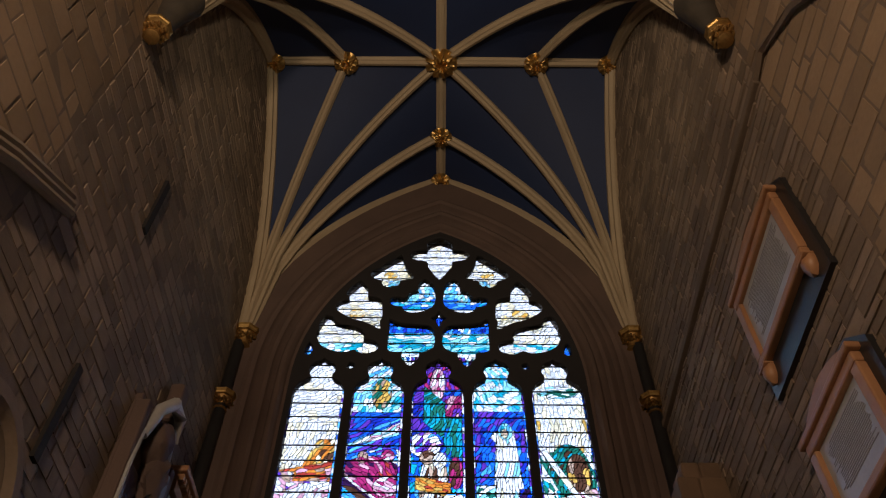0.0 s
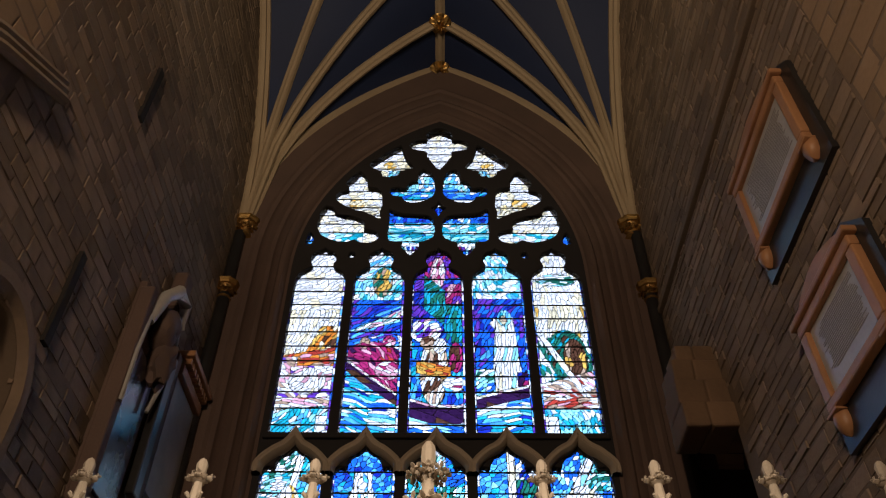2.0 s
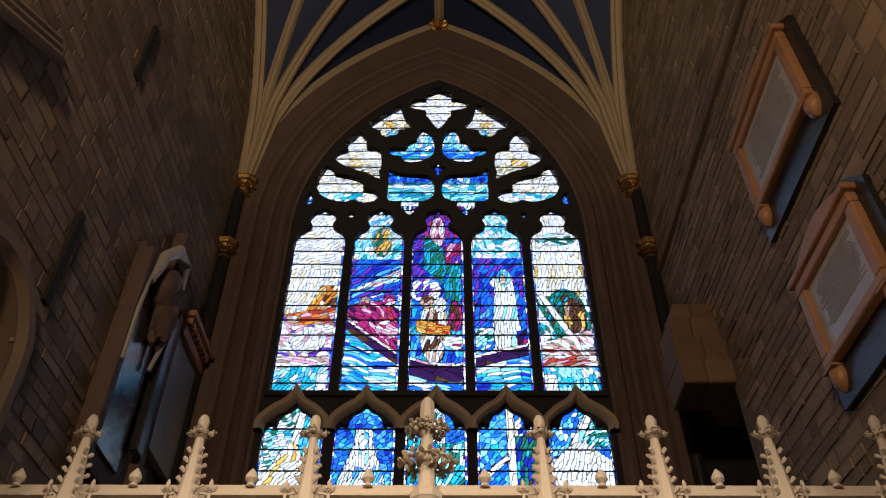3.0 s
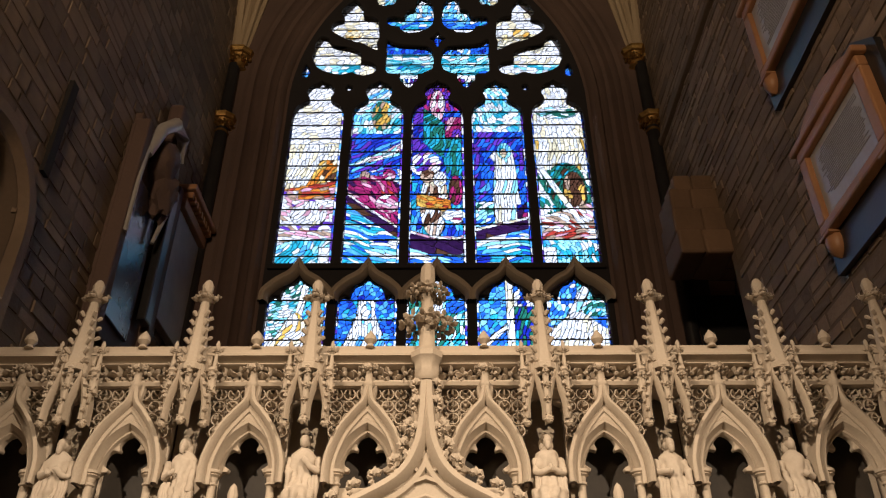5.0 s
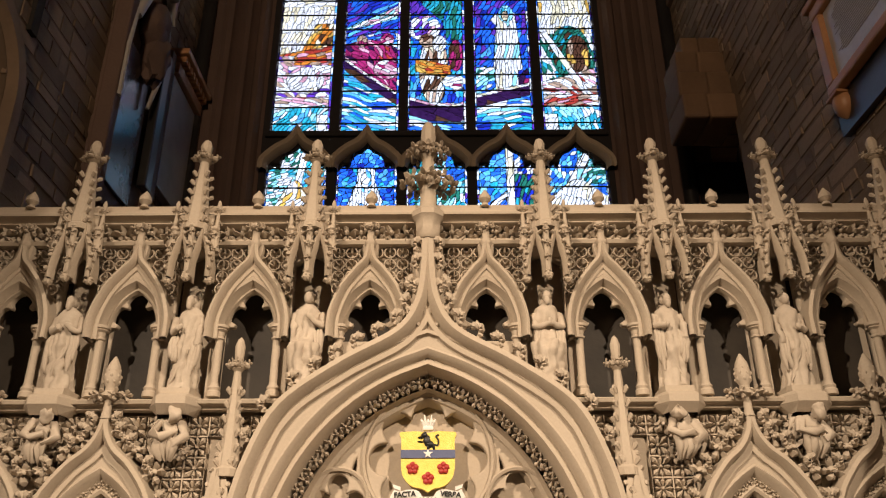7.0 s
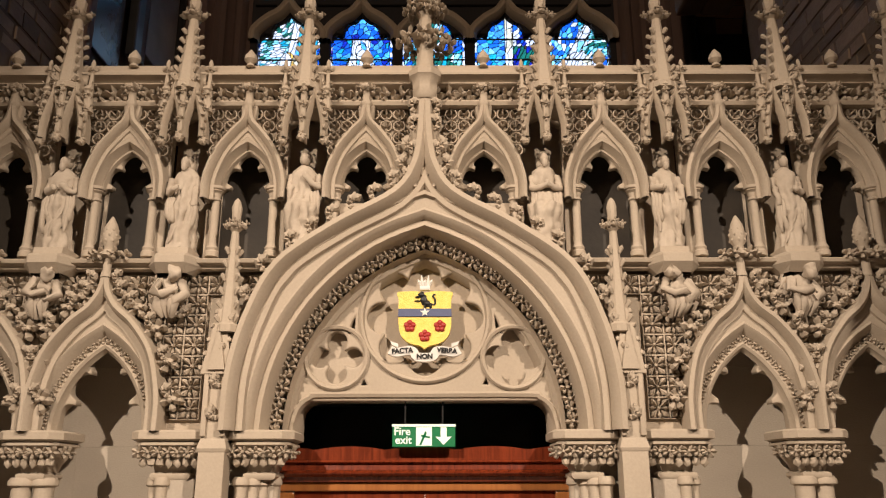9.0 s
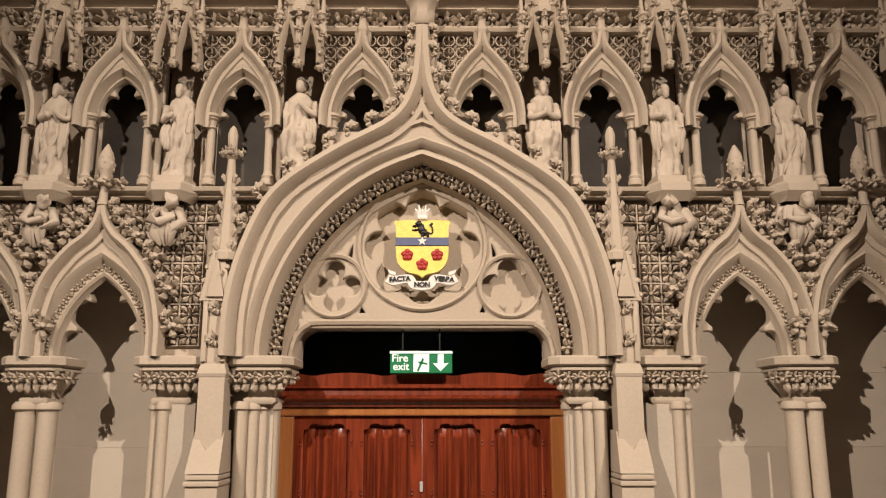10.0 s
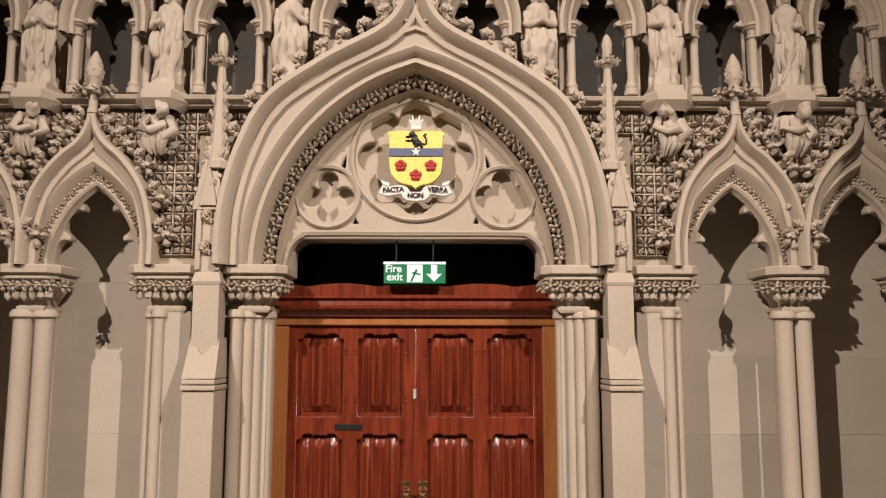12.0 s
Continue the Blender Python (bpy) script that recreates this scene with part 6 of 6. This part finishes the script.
for x, z in ((-0.085, 2.80), (0.085, 2.80), (0.0, 2.745)):
    bm = bmesh.new()
    for k in range(5):
        lump(bm, x + 0.02 * math.cos(1.57 + k * 1.257), SY - 0.004, z + 0.02 * math.sin(1.57 + k * 1.257), 0.016, 0.01, 0.016, 0.1, k, 2)
    lump(bm, x, SY - 0.01, z, 0.01, 0.008, 0.01, 0.1, 0, 1)
    part("rose", bm, REDP, arms, "red enamelled rose", True)
part("star", prism(bmesh.new(), [(0.028 * (1 if k % 2 else 0.4) * math.sin(k * math.pi / 5), 2.878 - 0.028 * (1 if k % 2 else 0.4) * math.cos(k * math.pi / 5)) for k in range(10)], SY - 0.014, SY - 0.007), WHITEP, arms)
bm = bmesh.new()
for x, z, a, b in ((-0.005, 2.95, 0.022, 0.03), (-0.02, 2.982, 0.02, 0.017), (0.012, 2.93, 0.024, 0.018), (-0.042, 2.968, 0.016, 0.007), (-0.042, 2.945, 0.018, 0.006), (0.0, 2.913, 0.008, 0.016), (0.032, 2.915, 0.008, 0.016)):
    lump(bm, x, SY - 0.003, z, a, 0.01, b, 0.35, 4, 2, 3)
tube(bm, smooth_path([(0.03, SY - 0.004, 2.93), (0.055, SY - 0.004, 2.925), (0.058, SY - 0.004, 2.955), (0.045, SY - 0.004, 2.975), (0.06, SY - 0.004, 2.985)], 3), 0.005, 6)
part("charge", bm, INK, arms, "black painted heraldic charge", True)
bm = bmesh.new()
for k in range(5):
    x = -0.032 + 0.016 * k
    tube(bm, [(x * 0.7, SY + 0.02, 3.03), (x, SY + 0.01, 3.06), (x * 1.3, SY + 0.015, 3.075 + 0.025 * (k % 2))], [0.007, 0.009, 0.003], 6)
box(bm, -0.03, 0.03, SY + 0.0, SY + 0.04, 3.01, 3.035, 0.006)
part("crest", bm, WHITEP, arms, "white painted crest", True)
rib_path = smooth_path([(-0.195, 2.665), (-0.16, 2.65), (-0.1, 2.66), (-0.065, 2.655), (-0.04, 2.625), (0.04, 2.625), (0.065, 2.655), (0.1, 2.66), (0.16, 2.65), (0.195, 2.665)], 5)
part("motto_ribbon", loft(rib_path, [(-0.026, SY + 0.01), (-0.024, SY - 0.012), (0.024, SY - 0.018), (0.026, SY + 0.01)]), WHITEP, arms, "white curling motto ribbon with black letters", True)
for s in (-1, 1):
    part("ribbon_end", prism(bmesh.new(), [(s * x, z) for x, z in ((0.15, 2.68), (0.185, 2.692), (0.195, 2.715), (0.178, 2.708), (0.15, 2.70))][::s], SY - 0.01, SY + 0.01), WHITEP, arms, "white and red ribbon end")


def lettering(text, x, y, z, size, mat, parent, turn=0.0, bold=0.0):
    cu = bpy.data.curves.new("text", "FONT")
    cu.body, cu.size, cu.align_x, cu.align_y, cu.extrude, cu.offset = text, size, "CENTER", "CENTER", 0.001, bold
    tmp = new("tmp", cu)
    bpy.context.view_layer.update()
    me = bpy.data.meshes.new_from_object(tmp.evaluated_get(bpy.context.evaluated_depsgraph_get()))
    bpy.data.objects.remove(tmp)
    me.transform(Matrix.Translation((x, y, z)) @ Matrix.Rotation(radians(turn), 4, "Y") @ Matrix.Rotation(radians(90), 4, "X"))
    me.materials.clear()
    me.materials.append(mat)
    ob = new("lettering", me)
    ob.parent = parent
    return ob


lettering("FACTA", -0.125, SY - 0.02, 2.657, 0.038, INK, arms, -4, 0.0016)
lettering("NON", 0.0, SY - 0.02, 2.625, 0.038, INK, arms, 0, 0.0016)
lettering("VERBA", 0.125, SY - 0.02, 2.657, 0.038, INK, arms, 4, 0.0016)

# ---- doorway and doors ----
DY = F + 0.36
# Two black sheets put the shade of the door void into the colour.
tagged(part("wall_door_void", new_box(-0.95, 0.95, F + 0.9, F + 1.0, 0, 2.6), BLACK), "black sheet standing for the unlit space behind the doors", "wall", kind="structure")
tagged(part("ceiling_door_void", new_box(-0.95, 0.95, F + 0.45, F + 0.9, 2.42, 2.5), BLACK), "soffit blackened as the unlit space over the doors", "ceiling", kind="structure")
door = thing("double_door", "red mahogany double door with linenfold panels in an oak frame", "door")
for s in (-1, 1):
    a, b = sorted((s * 0.725, s * 0.815))
    part("door_frame", new_box(a, b, DY - 0.03, DY + 0.1, 0, 1.9, bevel=0.008), OAK, door, "golden oak frame post")
part("door_frame", new_box(-0.815, 0.815, DY - 0.03, DY + 0.1, 1.905, 1.955, bevel=0.008), OAK, door, "golden oak head rail")
part("door_cornice", bar(2.0, [(-0.045, DY + 0.05), (-0.045, DY - 0.05), (-0.02, DY - 0.06), (-0.012, DY - 0.09), (0.0, DY - 0.1), (0.012, DY - 0.08), (0.02, DY - 0.05), (0.05, DY - 0.045), (0.06, DY - 0.07), (0.07, DY - 0.06), (0.075, DY + 0.1)], -0.83, 0.83), WOOD, door, "moulded mahogany cornice", True)
crest = []
for k in range(49):
    x = -0.8 + 1.6 * k / 48
    crest.append((x, 2.125 + 0.022 * abs(math.cos(math.pi * (x + 0.02) / 0.4)) ** 0.7))
part("door_cresting", prism(bmesh.new(), [(-0.8, 2.06)] + crest + [(0.8, 2.06)], DY - 0.02, DY + 0.03), WOOD, door, "scalloped mahogany cresting")


def linenfold(x0, x1, z0, z1):
    """A raised panel carved as folded cloth, its top edge scalloped."""
    bm = bmesh.new()
    nx, rows = 29, []
    for j, t in enumerate((0.0, 0.025, 0.06, 0.94, 0.975, 1.0)):
        row = []
        for i in range(nx):
            u = i / (nx - 1)
            rim = min(1, min(u, 1 - u) * 7)
            fold = 0.027 * abs(math.sin(u * math.pi * 5)) + 0.006 * math.cos(u * math.pi * 2) * -1
            depth = (0.012 + fold) * rim * (0 if j in (0, 5) else (0.5 if j in (1, 4) else 1))
            wave = 0.03 * abs(math.sin(u * math.pi * 2.5 + 0.8)) * rim if j in (3, 4) else (-0.022 * abs(math.sin(u * math.pi * 2.5)) * rim if j in (1, 2) else 0)
            row.append(bm.verts.new((x0 + (x1 - x0) * u, -depth, z0 + (z1 - z0) * t - wave)))
        rows.append(row)
    for a, b in zip(rows, rows[1:]):
        for i in range(nx - 1):
            bm.faces.new((a[i], a[i + 1], b[i + 1], b[i]))
    return bm


def frame_hole(x0, x1, z0, z1):
    """A panel opening with a shaped top."""
    c, h = (x0 + x1) / 2, (x1 - x0) / 2
    half = smooth_path([(-h, z1 - 0.055), (-h * 0.98, z1 - 0.035), (-h * 0.8, z1 - 0.03), (-h * 0.72, z1 - 0.008), (-h * 0.5, z1)], 3) + [(-h * 0.3, z1 - 0.002), (-h * 0.26, z1 - 0.012), (-h * 0.15, z1 - 0.002), (-h * 0.08, z1 - 0.012), (0, z1 - 0.002)]
    return [(c + x, z) for x, z in mirror([(-h, z0)] + half)]


for s in (-1, 1):
    a, b = sorted((s * 0.004, s * 0.722))
    cols = [(a + 0.045, a + 0.315), (a + 0.388, a + 0.658)] if s < 0 else [(b - 0.658, b - 0.388), (b - 0.315, b - 0.045)]
    cells = [(x0, x1, z0, z1) for x0, x1 in cols for z0, z1 in ((1.385, 1.865), (0.78, 1.30), (0.15, 0.68))]
    leaf = plate("door_leaf", [(a, 0.02), (b, 0.02), (b, 1.9), (a, 1.9)], [frame_hole(*c) for c in cells], DY + 0.0, DY + 0.05, WOOD, door, 0.005, "mahogany door leaf")
    part("leaf_back", new_box(a, b, DY + 0.045, DY + 0.06, 0.02, 1.9), WOOD, leaf)
    for c in cells:
        p = part("linenfold_panel", linenfold(c[0] + 0.022, c[1] - 0.022, c[2] + 0.03, c[3] - 0.03), WOOD, leaf, "", True)
        p.location.y = DY + 0.04
        p2 = bmesh.new()
        for q in (c[0] - 0.008, c[1] + 0.008):
            for z in (c[2] + 0.09, c[2] + 0.11, c[3] - 0.1, c[3] - 0.12):
                lump(p2, q, DY - 0.003, z, 0.008, 0.008, 0.01, 0.1, 0, 1)
        part("carved_beads", p2, WOOD, leaf)
    x = s * 0.046
    bm = bmesh.new()
    lathe(bm, 0, 0, [(0.02, 0), (0.026, 0.006), (0.016, 0.016), (0.009, 0.02), (0.009, 0.04), (0.022, 0.048), (0.026, 0.062), (0.018, 0.078), (0.004, 0.082)], 14)
    bm.transform(Matrix.Translation((x, DY, 0.985)) @ Matrix.Rotation(radians(90), 4, "X"))
    part("door_knob", bm, BRASS, leaf, "polished brass knob", True)
    bm = bmesh.new()
    box(bm, x - 0.024, x + 0.024, DY - 0.004, DY + 0.002, 0.86, 1.035, 0.002)
    tube(bm, [(x, DY - 0.04, 0.955), (x - s * 0.0, DY - 0.06, 0.93), (x, DY - 0.06, 0.86), (x, DY - 0.02, 0.84)], 0.009, 8)
    part("door_pull", bm, BRASS, leaf, "brass pull handle with a finger plate", True)
part("letter_plate", new_box(-0.455, -0.30, DY - 0.006, DY + 0.002, 1.315, 1.35, bevel=0.003), DARKIRON, door, "small dark metal plate")
part("latch", new_box(-0.012, 0.006, DY - 0.012, DY + 0.002, 1.49, 1.545, bevel=0.003), MARBLE, door, "bright metal latch")

# ---- exit sign ----
GREEN = shader("sign_green", (0.01, 0.12, 0.045), 0.4)
glow = GREEN.node_tree.nodes["Principled BSDF"]
glow.inputs["Emission Color"].default_value, glow.inputs["Emission Strength"].default_value = (0.0, 0.25, 0.07, 1), 0.02
SIGNW = shader("sign_white", (0.8, 0.85, 0.8), 0.4)
gw = SIGNW.node_tree.nodes["Principled BSDF"]
gw.inputs["Emission Color"].default_value, gw.inputs["Emission Strength"].default_value = (0.75, 1, 0.8, 1), 0.02
EY = F + 0.25
sign = thing("exit_sign", "green and white lit fire exit sign hung on two rods", "sign", (0, 0, 0))
part("sign_body", new_box(-0.18, 0.17, EY, EY + 0.03, 2.14, 2.255, bevel=0.003), GREEN, sign)
part("sign_cap", new_box(-0.182, 0.172, EY - 0.008, EY + 0.038, 2.248, 2.262, bevel=0.002), SIGNW, sign, "pale lit top edge")
part("pictogram", new_box(-0.048, 0.04, EY - 0.003, EY + 0.001, 2.146, 2.246), SIGNW, sign, "white pictogram panel with green bars")
part("pictogram_bar", prism(bmesh.new(), [(-0.03, 2.15), (-0.018, 2.15), (0.012, 2.215), (0.002, 2.225)], EY - 0.006, EY - 0.002), GREEN, sign)
part("pictogram_bar", prism(bmesh.new(), [(-0.02, 2.195), (0.03, 2.185), (0.03, 2.195), (-0.02, 2.205)], EY - 0.006, EY - 0.002), GREEN, sign)
part("arrow", prism(bmesh.new(), [(0.105, 2.15), (0.15, 2.195), (0.122, 2.193), (0.122, 2.245), (0.088, 2.245), (0.088, 2.193), (0.06, 2.195)], EY - 0.003, EY + 0.001), SIGNW, sign, "white arrow pointing down")
lettering("Fire", -0.125, EY - 0.002, 2.222, 0.06, SIGNW, sign, 0, 0.001)
lettering("exit", -0.118, EY - 0.002, 2.175, 0.06, SIGNW, sign, 0, 0.001)
for x in (-0.11, 0.1):
    part("hanging_rod", new_box(x - 0.004, x + 0.004, EY + 0.01, EY + 0.018, 2.26, 2.42), DARKIRON, sign)

# ---- back wall of the side arcades, in large blocks ----
for s in (-1, 1):
    a, b = sorted((s * 1.2, s * 3.15))
    wall_b = part("arcade_wall", new_box(a, b, F + 0.42, F + 0.6, 0, 3.12), ASHLAR, screen)
    rb, z, block = random.Random(30 + s), 0.0, None
    for h in (0.42, 0.45, 0.42, 0.44, 0.42, 0.45, 0.5):
        x = 1.2 - rb.uniform(0, 0.4)
        while x < 3.15:
            w = rb.uniform(0.9, 1.4)
            x0, x1 = max(1.2, x) + 0.0004, min(3.15, x + w) - 0.0004
            if x1 - x0 > 0.05:
                if block is None:
                    block = part("ashlar_block", new_box(-0.5, 0.5, -0.5, 0.5, -0.5, 0.5), ASHLAR, wall_b)
                    o = block
                else:
                    o = again(block, parent=wall_b)
                o.matrix_basis = Matrix.LocRotScale((s * (x0 + x1) / 2, F + 0.41 + rb.uniform(-0.0006, 0.0006), z + h / 2), None, (x1 - x0, 0.027, h - 0.0012))
            x += w
        z += h


# ---------- memorials on the side walls ----------
def wall_tablet(y0, y1, z0, z1, seed, label):
    """A marble tablet in a tan stone frame on a black slab, with a curved top and corbels; on the east wall."""
    x = WX + 0.03
    t = thing("memorial_tablet", label, "memorial", (0, 0, 0), "tablets on the rubble wall")
    out = [(y0 - 0.14, z0 - 0.3), (y1 + 0.06, z0 - 0.3), (y1 + 0.06, z1 + 0.05), ((y0 + y1) / 2 + 0.2, z1 + 0.28), (y0 + 0.1, z1 + 0.22), (y0 - 0.14, z1 + 0.02)]
    turn = Matrix(((0, 1, 0, 0), (1, 0, 0, 0), (0, 0, 1, 0), (0, 0, 0, 1)))
    sl = part("slab", prism(bmesh.new(), out, x - 0.09, x + 0.05), BLACK, t, "polished black slate backing")
    sl.data.transform(turn)
    bm = bmesh.new()
    box(bm, x - 0.17, x - 0.08, y0, y1, z1 - 0.1, z1, 0.02)
    box(bm, x - 0.2, x - 0.08, y0 - 0.04, y1 + 0.04, z1, z1 + 0.06, 0.015)
    part("frame_rail", bm, TANMARBLE, t, "tan marble cornice")
    part("frame_rail", new_box(x - 0.17, x - 0.08, y0, y1, z0, z0 + 0.09, bevel=0.02), TANMARBLE, t)
    for a in (y0, y1 - 0.12):
        part("frame_post", new_box(x - 0.165, x - 0.08, a, a + 0.12, z0 + 0.09, z1 - 0.1, bevel=0.015), TANMARBLE, t)
        bm = bmesh.new()
        lump(bm, x - 0.1, a + 0.06, z0 - 0.08, 0.08, 0.09, 0.13, 0.25, seed, 2)
        box(bm, x - 0.18, x - 0.05, a - 0.03, a + 0.15, z0 - 0.03, z0 - 0.005, 0.008)
        part("corbel", bm, TANMARBLE, t, "scrolled tan corbel", True)
    ped = prism(bmesh.new(), smooth_path([(y0 + 0.05, z1 + 0.06), (y0 + 0.2, z1 + 0.16), ((y0 + y1) / 2, z1 + 0.24), (y1 - 0.2, z1 + 0.16), (y1 - 0.05, z1 + 0.06)], 4), x - 0.15, x - 0.08)
    ped.transform(turn)
    part("pediment", ped, TANMARBLE, t, "curved tan pediment")
    part("inscribed_panel", new_box(x - 0.12, x - 0.08, y0 + 0.12, y1 - 0.12, z0 + 0.09, z1 - 0.1), MARBLE, t, "pale marble panel with incised lines")
    rnd = random.Random(seed)
    n = 20
    for k in range(n):
        z = z1 - 0.17 - (z1 - z0 - 0.42) * k / (n - 1)
        ind = rnd.uniform(0.02, 0.12)
        part("text_line", new_box(x - 0.123, x - 0.119, y0 + 0.18 + ind, y1 - 0.18 - rnd.uniform(0.02, 0.12), z - 0.004, z + 0.004), LETTER, t)
    return t


wall_tablet(3.86, 5.25, 7.45, 8.36, 3, "marble memorial tablet in tan frame on black slate")
wall_tablet(3.95, 5.08, 5.6, 6.42, 8, "wide white memorial tablet with tan frame and corbels")

# west wall: a draped monument and a dentilled tablet
x = -WX + 0.03
mon = thing("draped_monument", "dim wall monument with polished slab and white marble drapery", "memorial")
part("backing", new_box(x - 0.06, x + 0.06, 6.2, 7.45, 5.5, 8.0, bevel=0.02), BROWNSTONE, mon)
GLOSSY = shader("polished_grey_marble", (0.06, 0.06, 0.08), 0.22, 0, (0.03, 0.03, 0.045), 2, 30, 0.03)
part("polished_slab", new_box(x + 0.06, x + 0.1, 6.38, 7.0, 5.7, 7.3, bevel=0.01), GLOSSY, mon, "polished grey slab")
for a in (6.18, 7.32):
    part("pilaster", new_box(x + 0.0, x + 0.16, a, a + 0.14, 5.4, 7.9, bevel=0.02), BROWNSTONE, mon)
bm = bmesh.new()
tube(bm, [(x + 0.14, 6.35, 7.55), (x + 0.2, 6.42, 7.95), (x + 0.24, 6.62, 8.2), (x + 0.24, 6.9, 8.22), (x + 0.2, 7.05, 8.0)], [0.05, 0.07, 0.08, 0.07, 0.04], 10)
tube(bm, [(x + 0.2, 6.95, 8.1), (x + 0.22, 7.0, 7.7), (x + 0.2, 6.98, 7.2), (x + 0.16, 6.9, 6.8)], [0.03, 0.025, 0.03, 0.02], 8)
tube(bm, [(x + 0.14, 6.32, 7.6), (x + 0.16, 6.24, 7.1), (x + 0.16, 6.24, 6.5)], [0.035, 0.03, 0.03], 8)
part("drapery", bm, MARBLE, mon, "carved white marble drapery", True)
bm = bmesh.new()
lump(bm, x + 0.16, 6.72, 7.75, 0.16, 0.2, 0.26, 0.3, 4, 3)
lump(bm, x + 0.16, 6.85, 7.4, 0.15, 0.16, 0.34, 0.4, 6, 3)
part("urn", bm, BROWNSTONE, mon, "dark carved urn", True)
part("apex_block", new_box(x, x + 0.18, 6.85, 7.1, 8.2, 8.75, bevel=0.05), BROWNSTONE, mon)
part("dark_upright", new_box(x + 0.1, x + 0.2, 7.08, 7.26, 6.0, 7.7, bevel=0.02), BLACK, mon)

den = thing("dentilled_tablet", "dim pale wall tablet under a dentilled stone cornice", "memorial")
part("tablet_panel", new_box(x, x + 0.1, 7.6, 8.42, 6.3, 7.75, bevel=0.01), MARBLE, den)
part("cornice", new_box(x, x + 0.26, 7.52, 8.48, 8.0, 8.08, bevel=0.015), TANMARBLE, den)
part("cornice_bed", new_box(x, x + 0.16, 7.56, 8.46, 7.76, 7.9, bevel=0.01), TANMARBLE, den)
d0 = part("dentil", new_box(x + 0.1, x + 0.22, -0.028, 0.028, 7.91, 7.99), TANMARBLE, den)
d0.location.y = 7.6
for k in range(1, 9):
    again(d0, 0, 7.6 + 0.1 * k, 0)

# Black bars on the wall face take the place of two shaded slots.
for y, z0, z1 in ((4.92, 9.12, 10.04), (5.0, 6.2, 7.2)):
    tagged(part("wall_slot", new_box(-WX - 0.0, -WX + 0.045, y - 0.05, y + 0.05, z0, z1), SLOTSHADE), "black bar standing for the shade in an upright wall slot", "slot", "slots in the wall")
